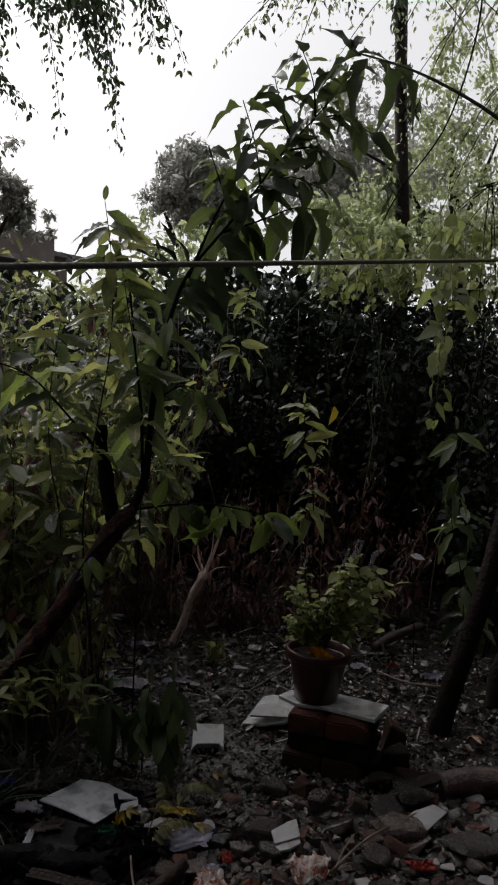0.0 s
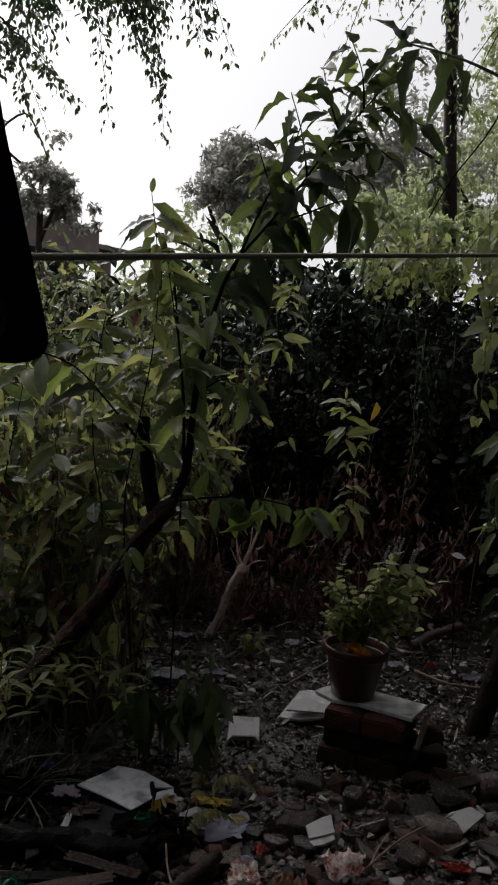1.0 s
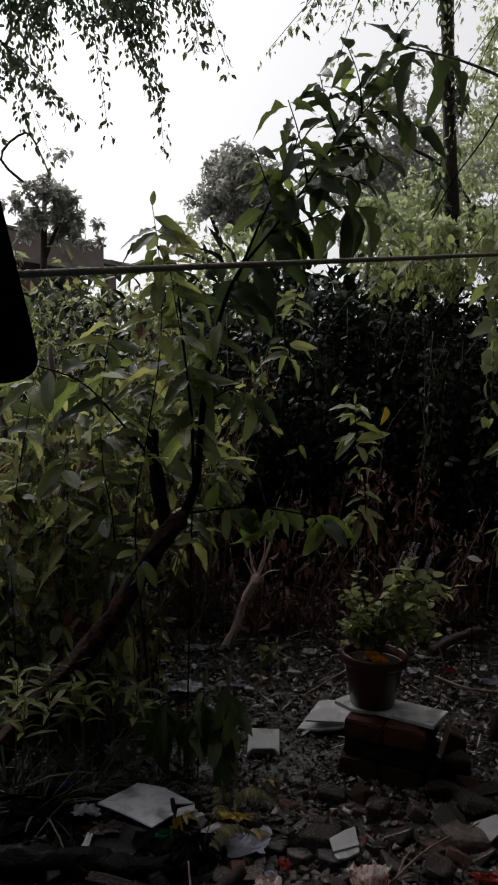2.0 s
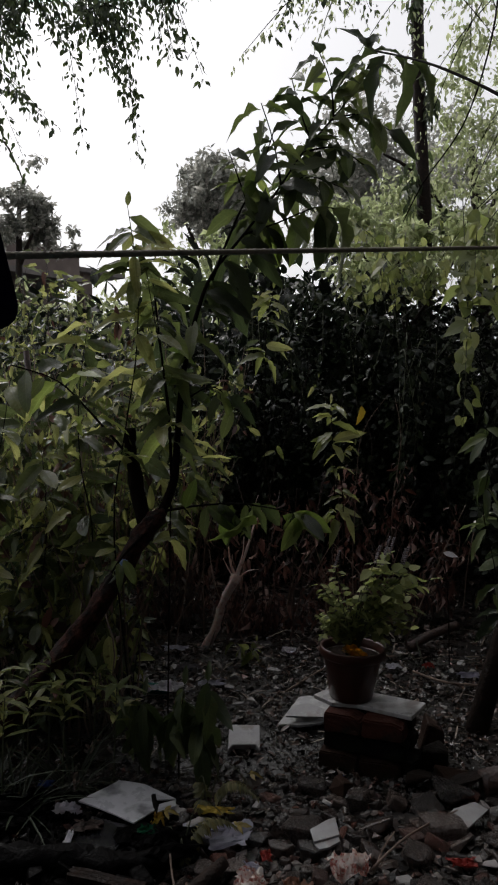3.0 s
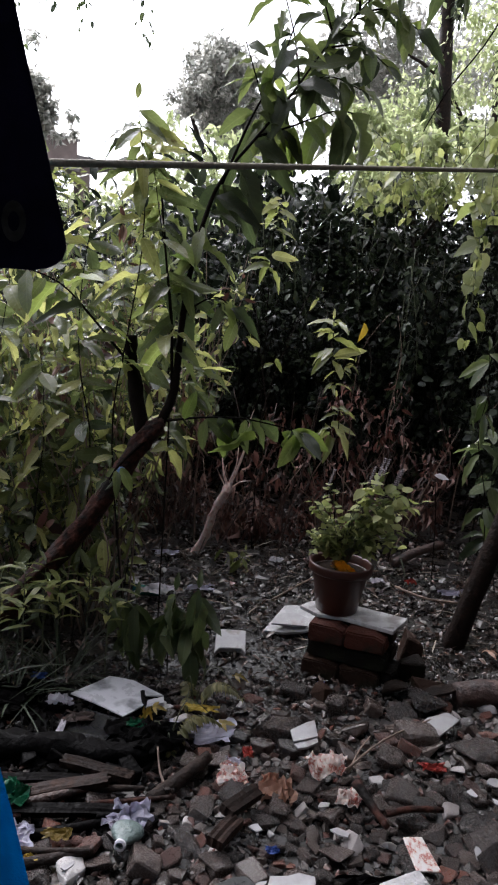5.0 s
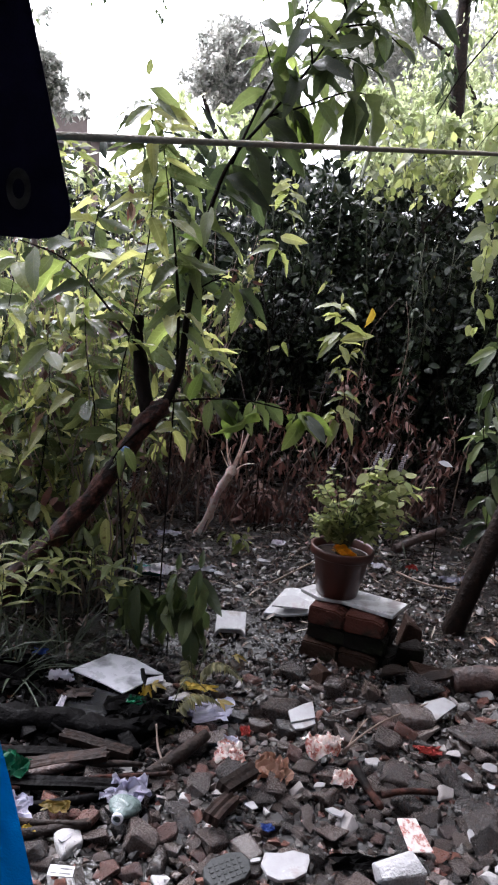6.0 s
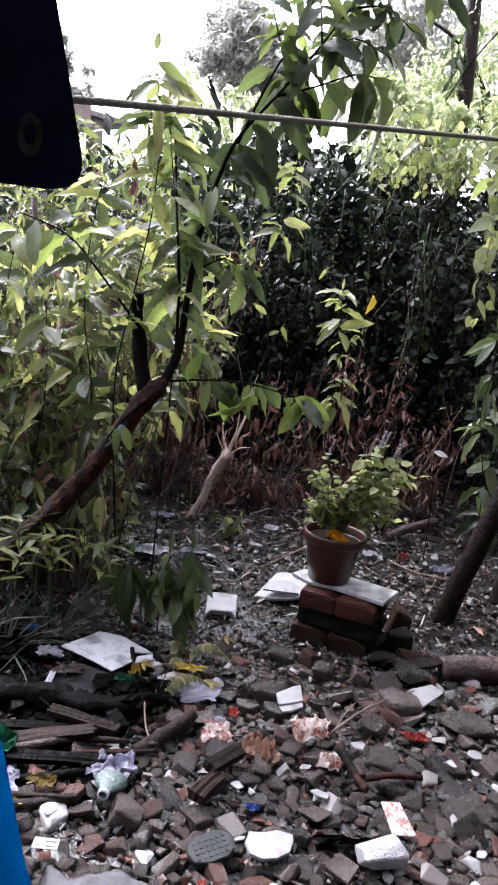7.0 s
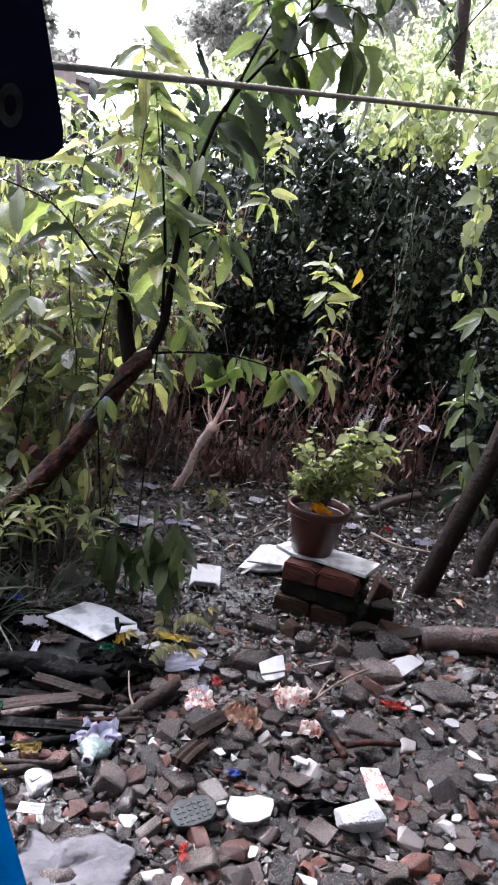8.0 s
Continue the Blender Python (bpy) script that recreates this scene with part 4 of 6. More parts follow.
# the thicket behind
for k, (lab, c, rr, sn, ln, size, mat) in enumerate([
    ("dense dark thicket of glossy leaves", (0.3, 6.7, 1.35), (0.8, 0.45, 1.25), 60, 2600, 0.10, M_DEEPSHADE),
    ("dense dark thicket under the vines", (1.35, 6.6, 1.4), (0.8, 0.45, 1.35), 60, 2800, 0.10, M_DEEPSHADE),
    ("dark thicket closing off the yard", (2.4, 6.2, 1.5), (0.8, 0.6, 1.4), 60, 2600, 0.10, M_DEEPSHADE),
    ("dark thicket of wet leaves", (-0.7, 6.9, 1.2), (0.8, 0.45, 1.1), 56, 2400, 0.10, M_DEEPSHADE),
    ("dark thicket of wet leaves", (-1.9, 6.9, 1.2), (0.9, 0.5, 1.2), 56, 2400, 0.11, M_DEEPSHADE),
    ("dark thicket beside the leaning pole", (2.1, 4.9, 1.0), (0.5, 0.5, 1.0), 44, 1700, 0.11, M_DEEPSHADE),
    # stands out of view, added to keep light from the right out
    ("dense shrubbery along the side of the yard", (3.1, 3.4, 1.6), (0.7, 1.0, 1.7), 60, 2600, 0.13, M_DEEPSHADE),
    ("dark tangled crown of the thicket", (0.7, 7.3, 2.0), (1.5, 0.4, 0.75), 60, 2600, 0.11, M_DEEPSHADE),
    ("dark bank of leaves behind the yard", (0.9, 7.8, 1.55), (2.4, 0.5, 1.5), 90, 8500, 0.26, M_DEEPSHADE),
    ("dark bank of leaves behind the shrubs", (-2.4, 8.0, 1.4), (1.8, 0.6, 1.4), 70, 3600, 0.13, M_DEEPSHADE),
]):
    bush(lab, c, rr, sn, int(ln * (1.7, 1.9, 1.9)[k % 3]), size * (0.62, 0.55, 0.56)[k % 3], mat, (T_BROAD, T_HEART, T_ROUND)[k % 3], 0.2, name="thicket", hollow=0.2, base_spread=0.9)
bush("deep dark bank of tall undergrowth closing the yard", (0.3, 9.3, 1.4), (4.2, 0.5, 1.6), 120, 9000, 0.30, M_DEEPSHADE, T_OVAL, name="thicket", hollow=0.05, base_spread=1.0)
for lab, c, rr, ln in [
    ("withered brown shrub with hanging dead leaves", (0.3, 5.1, 0.42), (0.6, 0.35, 0.56), 1300),
    ("withered shrub of brown hanging leaves", (1.05, 5.2, 0.55), (0.55, 0.35, 0.66), 1300),
    ("withered brown undergrowth of dead leaves", (-0.35, 5.25, 0.4), (0.45, 0.3, 0.5), 900),
]:
    bush(lab, c, rr, 40, int(ln * 0.62), 0.08, M_DRY, T_DRY, 2.4, name="withered_shrub", stem_mat=M_LOG, hollow=0.5, base_spread=0.8, stem_r=0.0035)


# ---- vines ----
def vine_curtain(name, label, x0, x1, y, z_top, z_low, strands, leaf_len, mat, tmpl, depth=0.5, gap=0.07):
    top = thing(name, ((x0 + x1) / 2, y, 0), label, "vine")
    lines, pos, way, up = [], [], [], []
    for _ in range(strands):
        x, yy = RNG.uniform(x0, x1) - (x0 + x1) / 2, RNG.uniform(-depth, depth)
        zt = z_top + RNG.uniform(-0.35, 0.25)
        zl = z_low + RNG.random() ** 1.5 * (zt - z_low) * 0.9
        sway = RNG.uniform(-0.25, 0.25)
        p = [np.array([x, yy, zt]), np.array([x + sway * 0.6, yy - 0.08, (zt + zl) / 2]), np.array([x + sway, yy - 0.1, zl])]
        lines.append((p, (0.0035, 0.0015)))
        for u in np.arange(0, 1, gap / max(zt - zl, 0.2)):
            c = p[0] * (1 - u) ** 2 + 2 * u * (1 - u) * p[1] + p[2] * u * u
            for q in range(2):
                o = np.array([RNG.uniform(-1, 1), RNG.uniform(-1.0, 0.3), 0])
                pos.append(c + o * 0.05)
                way.append(o * 0.8 + np.array([0, 0, -0.7]) + 0.5 * RNG.standard_normal(3))
                up.append(np.array([0, -0.4, 0.9]) + 0.55 * RNG.standard_normal(3))
    tubes("tendril_mass", lines, M_GREENSTEM, top, sides=4)
    n = len(pos)
    part_of("foliage", leaf_mesh("foliage", [(pos, way, up, leaf_len * (0.35 + 0.95 * RNG.random(n) ** 1.3), tmpl)], mat), top)
    return top


vine_curtain("hanging_vine", "curtain of light green heart-shaped vine leaves over the thicket", 0.95, 2.6, 6.2, 2.85, 2.4, 24, 0.095, M_VINE, T_HEART, 0.3)
vine_curtain("hanging_vine", "fine light green creeper with lobed leaves spilling over the thicket", 0.75, 1.7, 6.0, 2.75, 2.3, 18, 0.075, M_VINE, T_ROUND, 0.25, 0.05)
vine_curtain("hanging_vine", "hanging strands of pale green heart-shaped leaves", 1.48, 1.8, 5.0, 2.7, 1.4, 5, 0.125, M_VINE, T_HEART, 0.15, 0.10)
vine_curtain("hanging_vine", "dark glossy vine leaves draped over the thicket", -0.1, 1.3, 6.25, 2.6, 1.3, 26, 0.08, M_DEEPSHADE, T_BROAD, 0.25)
vine_curtain("hanging_vine", "dark vine leaves with deep shade put into their colour", 1.1, 2.4, 5.9, 2.0, 0.8, 16, 0.08, M_DEEPSHADE, T_BROAD, 0.2)


# ---- trees ----
def tree(label, base, trunk_pts, radii, limbs, clusters, leaf_len, mat, tmpl, name="tree", bark=None, hang=0.3):
    """trunk and limbs in world points; clusters: (centre, spread xyz, leaves)."""
    top = thing(name, base, label, "tree")
    B = np.array(base, float)
    v, f = tube_data([np.array(p) - B for p in trunk_pts], np.linspace(*radii, len(trunk_pts)), 12, 0.05)
    part_of("trunk", mesh_of("trunk", v, f, bark or M_BARK), top)
    if limbs:
        tubes("limbwork", [([np.array(p) - B for p in pts], r) for pts, r in limbs], bark or M_BARK, top, sides=6)
    gp, gw = [], []
    for c, s, n in clusters:
        k = max(3, n // 45)
        hubs = np.array(c) - B + RNG.standard_normal((k, 3)) * np.array(s) * 0.55
        idx = RNG.integers(0, k, n)
        gp.append(hubs[idx] + RNG.standard_normal((n, 3)) * np.array(s) * 0.22)
        gw.append(RNG.standard_normal((n, 3)) + np.array([0, 0, -hang]))
    pos, way = np.concatenate(gp), np.concatenate(gw)
    n = len(pos)
    up = np.array([0, 0, 1.0]) + 0.6 * RNG.standard_normal((n, 3))
    part_of("crown", leaf_mesh("crown", [(pos, way, up, leaf_len * RNG.uniform(0.6, 1.3, n), tmpl)], mat), top)
    return top


def crown_clusters(centre, radii, count, leaves):
    out = []
    for _ in range(count):
        d = rand_dirs(1)[0] * RNG.uniform(0.5, 1.0)
        out.append((np.array(centre) + d * np.array(radii), np.array(radii) * 0.33, leaves))
    return out


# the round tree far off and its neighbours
tree("large round-crowned tree standing far off, haze put into its leaf colour", (-0.8, 27.5, 0), [(-0.8, 27.5, -0.2), (-0.75, 27.5, 3), (-0.6, 27.5, 5.5), (-0.4, 27.5, 7.5)], (0.35, 0.15), [([(-0.7, 27.5, 5), (-1.6, 27.3, 7), (-2.1, 27.2, 8.2)], (0.14, 0.04)), ([(-0.6, 27.5, 5.3), (0.6, 27.3, 7), (1.2, 27.2, 8)], (0.14, 0.04))], crown_clusters((-0.85, 27.2, 8.6), (1.6, 1.4, 1.5), 30, 420), 0.22, M_FARHAZE, T_SMALL)
tree("wide far tree behind the house yard", (4.5, 24, 0), [(4.5, 24, -0.2), (4.4, 24, 4), (4.5, 24, 7)], (0.35, 0.15), [([(4.5, 24, 4), (3.0, 23.6, 7)], (0.12, 0.04))], crown_clusters((4.6, 24, 8.0), (3.6, 2, 3.0), 30, 420), 0.22, M_FARHAZE, T_SMALL)
tree("slender tree with drooping foliage beside the far house", (-4.2, 14, 0), [(-4.2, 14, -0.2), (-4.15, 14, 3), (-4.1, 14, 5.2)], (0.12, 0.04), [([(-4.15, 14, 4), (-3.7, 13.9, 5.0)], (0.05, 0.02)), ([(-4.1, 14, 5.2), (-4.9, 14, 5.9), (-4.4, 13.9, 6.35), (-4.1, 13.9, 5.9), (-3.95, 13.9, 5.5)], (0.03, 0.012))], [((-3.75, 14, 6.0), (0.25, 0.2, 0.12), 60)] + crown_clusters((-3.98, 14, 4.95), (0.7, 0.5, 0.62), 16, 230), 0.13, M_FARHAZE, T_SMALL)
tree("leafy tree in the neighbouring garden", (-3.6, 11, 0), [(-3.6, 11, -0.2), (-3.5, 11, 1.5), (-3.4, 11, 3)], (0.12, 0.04), [], crown_clusters((-3.2, 11, 2.3), (1.9, 0.8, 0.8), 18, 260), 0.14, M_FEATHER, T_SMALL)
tree("leafy tree in the neighbouring garden", (-0.6, 12, 0), [(-0.6, 12, -0.2), (-0.5, 12, 1.5), (-0.4, 12, 3)], (0.12, 0.04), [], crown_clusters((-0.5, 12, 3.1), (1.6, 0.8, 1.0), 16, 260), 0.14, M_FEATHER, T_SMALL)
# trees over the thicket
tree("bare dark trunk hung with shreds of creeper", (1.95, 7.8, 0), [(2.0, 7.8, -0.2), (1.95, 7.8, 2), (1.92, 7.8, 3.5), (1.86, 7.8, 4.6), (1.83, 7.8, 5.6), (1.8, 7.8, 7.5)], (0.085, 0.055), [([(1.84, 7.8, 5.6), (1.5, 7.7, 6.4), (0.9, 7.6, 6.9)], (0.04, 0.015))], [((1.9, 7.65, 4.75), (0.1, 0.1, 0.35), 90), ((1.82, 7.7, 5.55), (0.09, 0.08, 0.25), 50), ((1.9, 7.7, 3.6), (0.25, 0.2, 0.5), 260)], 0.11, M_CANOPY, T_OVAL, hang=2.0)
tree("tall tree with feathery light green foliage", (3.0, 8.8, 0), [(3.0, 8.8, -0.2), (2.9, 8.8, 2.5), (2.7, 8.8, 4.5)], (0.12, 0.05), [([(2.8, 8.8, 3), (2.1, 8.5, 4), (1.6, 8.4, 4.3)], (0.04, 0.012)), ([(2.8, 8.8, 3.4), (3.2, 8.6, 4.6)], (0.04, 0.012))], crown_clusters((2.6, 8.6, 3.7), (1.2, 0.7, 0.9), 22, 240) + crown_clusters((3.0, 8.2, 4.9), (0.8, 0.6, 0.9), 11, 260), 0.075, M_FEATHER, T_SMALL, hang=0.8)
tree("young tree with light green leaves above the vines", (1.7, 7.2, 0), [(1.7, 7.2, -0.2), (1.65, 7.2, 1.8), (1.5, 7.2, 3.0)], (0.05, 0.02), [([(1.6, 7.2, 2.2), (2.1, 7.0, 3.0)], (0.02, 0.008)), ([(1.6, 7.2, 2.4), (1.1, 7.0, 3.0)], (0.02, 0.008))], crown_clusters((1.6, 7.0, 3.0), (1.0, 0.5, 0.5), 18, 170), 0.10, M_FEATHER, T_OVAL, hang=0.6)


def hanging_sprays(label, base, trunk_pts, radii, limbs, mat, leaf_len, dense, drop, name="tree", tmpl=T_SMALL):
    """A tree whose limbs trail twigs set with small leaflets in two rows."""
    top = thing(name, base, label, "tree")
    B = np.array(base, float)
    v, f = tube_data([np.array(p) - B for p in trunk_pts], np.linspace(*radii, len(trunk_pts)), 12, 0.05)
    part_of("trunk", mesh_of("trunk", v, f, M_BARK), top)
    lines, pos, way = [], [], []
    for pts, rad, count in limbs:
        p = np.array(pts, float) - B
        lines.append((p, rad))
        for _ in range(count):
            u = RNG.uniform(0.25, 1.0) * (len(p) - 1)
            i = min(int(u), len(p) - 2)
            c = p[i] + (p[i + 1] - p[i]) * (u - i)
            d = np.array([RNG.uniform(-1, 1), RNG.uniform(-1, 1), RNG.uniform(-0.7, 0.15)])
            ln = RNG.uniform(0.35, 0.9)
            e = c + unit(d) * ln + np.array([0, 0, -drop * ln])
            m = (c + e) / 2 + np.array([0, 0, 0.12 * ln])
            lines.append(([c, m, e], (0.006, 0.002)))
            for w in np.linspace(0.15, 1, dense):
                q = c * (1 - w) ** 2 + 2 * w * (1 - w) * m + e * w * w
                s = np.cross(e - c, [0, 0, 1.0])
                s = s / (np.linalg.norm(s) + 1e-6)
                for sg in (-1, 1):
                    o = sg * s + 0.5 * unit(e - c) + np.array([0, 0, -0.5]) + 0.3 * RNG.standard_normal(3)
                    sub = unit(o)
                    for h in (0.03, 0.08, 0.13):
                        pos.append(q + sub * h + 0.015 * RNG.standard_normal(3))
                        way.append(0.7 * o + np.array([0, 0, -0.9]) + 0.7 * RNG.standard_normal(3))
    tubes("limbwork", lines, M_STEM, top, sides=5)
    n = len(pos)
    up = np.array([0, 0, 1.0]) + 0.6 * RNG.standard_normal((n, 3))
    part_of("crown", leaf_mesh("crown", [(pos, way, up, leaf_len * RNG.uniform(0.6, 1.3, n), tmpl)], mat), top)
    return top


hanging_sprays("tall tree whose feathery branches hang into the sky", (-5.2, 8.5, 0), [(-5.2, 8.5, -0.2), (-5.0, 8.5, 3), (-4.6, 8.4, 5.5), (-4.2, 8.3, 7)], (0.16, 0.08), [
    ([(-4.6, 8.4, 5.6), (-3.4, 8.2, 6.4), (-2.3, 8.0, 6.05), (-1.2, 7.9, 5.6)], (0.04, 0.008), 60),
    ([(-4.4, 8.4, 6.2), (-3.0, 8.2, 6.9), (-1.6, 8.0, 6.5), (-0.8, 7.9, 6.15)], (0.04, 0.008), 64),
    ([(-4.8, 8.4, 4.8), (-3.7, 8.2, 5.5), (-2.9, 8.1, 5.4), (-2.6, 8.0, 5.0)], (0.03, 0.006), 16),
    ([(-4.3, 8.3, 6.6), (-2.4, 8.4, 7.4), (-0.2, 8.0, 6.9), (1.0, 7.6, 6.1)], (0.04, 0.008), 56)], M_CANOPY, 0.075, 9, 0.75, tmpl=T_LEAFLET)
hanging_sprays("tree with compound leaves arching over the yard", (3.4, 5.6, 0), [(3.4, 5.6, -0.2), (3.3, 5.6, 2.5), (3.0, 5.5, 4.2)], (0.10, 0.05), [
    ([(3.0, 5.5, 4.1), (2.4, 5.6, 4.6), (1.7, 5.7, 4.75), (0.85, 5.8, 4.9)], (0.025, 0.005), 24),
    ([(3.2, 5.6, 2.9), (2.7, 5.8, 3.4), (2.1, 6.0, 3.3)], (0.02, 0.005), 22),
    ([(3.1, 5.5, 3.6), (2.6, 5.8, 4.2), (2.2, 6.0, 4.1)], (0.02, 0.005), 18)], M_FEATHER, 0.05, 10, 0.8)


# out of view, added only to keep sky light off the yard
tree("unseen broad tree added to block the sky, its crown over the yard", (-3.4, 2.2, 0), [(-3.4, 2.2, -0.2), (-3.3, 2.3, 2.5), (-2.6, 2.6, 4.6), (-1.4, 2.9, 5.4)], (0.22, 0.1), [([(-2.6, 2.6, 4.6), (-1.0, 3.4, 5.6), (0.6, 3.8, 5.8), (2.2, 3.6, 5.8)], (0.08, 0.02)), ([(-2.0, 2.7, 5.0), (-0.4, 2.2, 5.6), (1.4, 1.8, 5.6)], (0.07, 0.02))], crown_clusters((2.3, 1.7, 5.9), (2.5, 1.5, 0.7), 36, 360), 0.26, M_CANOPY, T_OVAL)


# ---- far house ----
def far_house():
    top = thing("house", (-6.84, 21.19, -0.45), "weathered two-storey concrete house with a flat roof slab", "house")
    top.rotation_euler = (0, 0, radians(53))

    def p(name, x0, x1, y0, y1, z0, z1, mat, label="", par=None, bev=0.0):
        return part(name, box_bm(x0, x1, y0, y1, z0, z1, bev), mat, par or top, label, smooth=False)
    p("wall", -4.5, 2.1, 0.2, 7, -0.2, 5.62, M_WALL)
    p("roof", -5.0, 2.55, -0.55, 7.4, 5.62, 5.78, M_CONCRETE, "thin overhanging concrete roof slab")
    p("parapet", -5.0, 2.5, -0.5, -0.35, 5.78, 6.45, M_WALL, "low stained parapet")
    p("coping", -5.05, 2.56, -0.56, -0.29, 6.45, 6.52, M_CONCRETE)
    for x in (-3.4, -1.2, 0.7):
        w = p("window", x - 0.55, x + 0.55, 0.17, 0.2, 3.5, 4.8, M_CONCRETE)
        for q in (-0.27, 0.27):
            p("pane", x + q - 0.22, x + q + 0.22, 0.15, 0.17, 3.6, 4.7, M_DARKGLASS, par=w)
        p("sill", x - 0.65, x + 0.65, 0.05, 0.17, 3.42, 3.5, M_CONCRETE, par=w)
    p("porch_roof", 2.55, 4.6, -0.3, 3.0, 6.0, 6.14, M_CONCRETE, "lower slab over the side porch")
    p("pillar", 3.0, 3.35, -0.1, 0.25, -0.2, 6.0, M_WALL, "square porch pillar")
    p("balcony", 2.1, 5.0, -0.2, 3.0, 4.6, 4.75, M_CONCRETE, "thin balcony slab")
    p("drainpipe", 2.1, 2.2, 0.1, 0.2, 0, 5.6, M_CONCRETE, "grey drainpipe")


far_house()


# ---- poles, logs and cut branches ----
def limb_thing(name, pts, radii, mat, label, category, sides=12, wobble=0.05):
    B = np.array(pts[0], float)
    v, f = tube_data([np.array(p) - B for p in pts], np.linspace(*radii, len(pts)), sides, wobble)
    ob = new(name, mesh_of(name, v, f, mat))
    ob.location = B
    return tagged(ob, label, category)


limb_thing("leaning_pole", [(1.135, 3.5, -0.06), (1.26, 3.55, 0.32), (1.38, 3.6, 0.65), (1.62, 3.72, 1.35), (1.98, 3.6, 2.42)], (0.055, 0.047), M_DARKBARK, "thick bare wooden pole leaning out of the mud", "pole", 16)
limb_thing("log", [(0.985, 2.91, 0.04), (1.1, 2.92, 0.05), (1.35, 2.94, 0.052), (1.8, 2.97, 0.055), (2.3, 3.02, 0.055)], (0.052, 0.06), M_LOG, "fallen log with reddish bark lying on the rubble", "log", 24, 0.1)


put(plate([(-0.09, -0.03), (0.02, -0.045), (0.10, -0.02), (0.09, 0.03), (-0.02, 0.04), (-0.10, 0.02)], 0.012, warp=0.006, seed=12), "bark_slab", M_DARKBARK, (0.93, 2.93), (-8, -10, 8), "dark curled slab of bark at the log's end", "bark", up=0.03)


def peeled_branch():
    base = (-0.221, 4.73, 0)
    top = thing("cut_branch", base, "broken pale pinkish branch stuck in the withered undergrowth", "branch")
    B = np.array(base)
    v, f = tube_data([np.array(p) - B for p in [(-0.24, 4.74, -0.04), (-0.155, 4.7, 0.14), (-0.105, 4.67, 0.30), (-0.03, 4.64, 0.46), (-0.015, 4.64, 0.50)]], [0.027, 0.025, 0.021, 0.032, 0.013], 16, 0.2)
    part_of("stub", mesh_of("stub", v, f, M_PEELED), top)
    for pts, rad in (([(-0.03, 4.64, 0.48), (-0.06, 4.63, 0.58), (-0.068, 4.62, 0.67)], 0.010), ([(-0.01, 4.64, 0.49), (0.05, 4.62, 0.66), (0.09, 4.6, 0.80), (0.14, 4.6, 0.90)], 0.010), ([(-0.04, 4.64, 0.47), (-0.07, 4.62, 0.53), (-0.10, 4.6, 0.6)], 0.006), ([(-0.035, 4.64, 0.48), (-0.05, 4.6, 0.56), (-0.04, 4.58, 0.63)], 0.005), ([(0.0, 4.64, 0.47), (0.05, 4.6, 0.52), (0.12, 4.6, 0.53)], 0.005), ([(-0.02, 4.64, 0.5), (0.02, 4.62, 0.62), (0.03, 4.6, 0.74)], 0.006), ([(0.09, 4.6, 0.80), (0.09, 4.6, 0.9), (0.12, 4.58, 1.0)], 0.004)):
        v, f = tube_data([np.array(p) - B for p in pts], (rad, 0.35 * rad), 8, 0.1)
        part_of("twig", mesh_of("twig", v, f, M_PEELED), top)


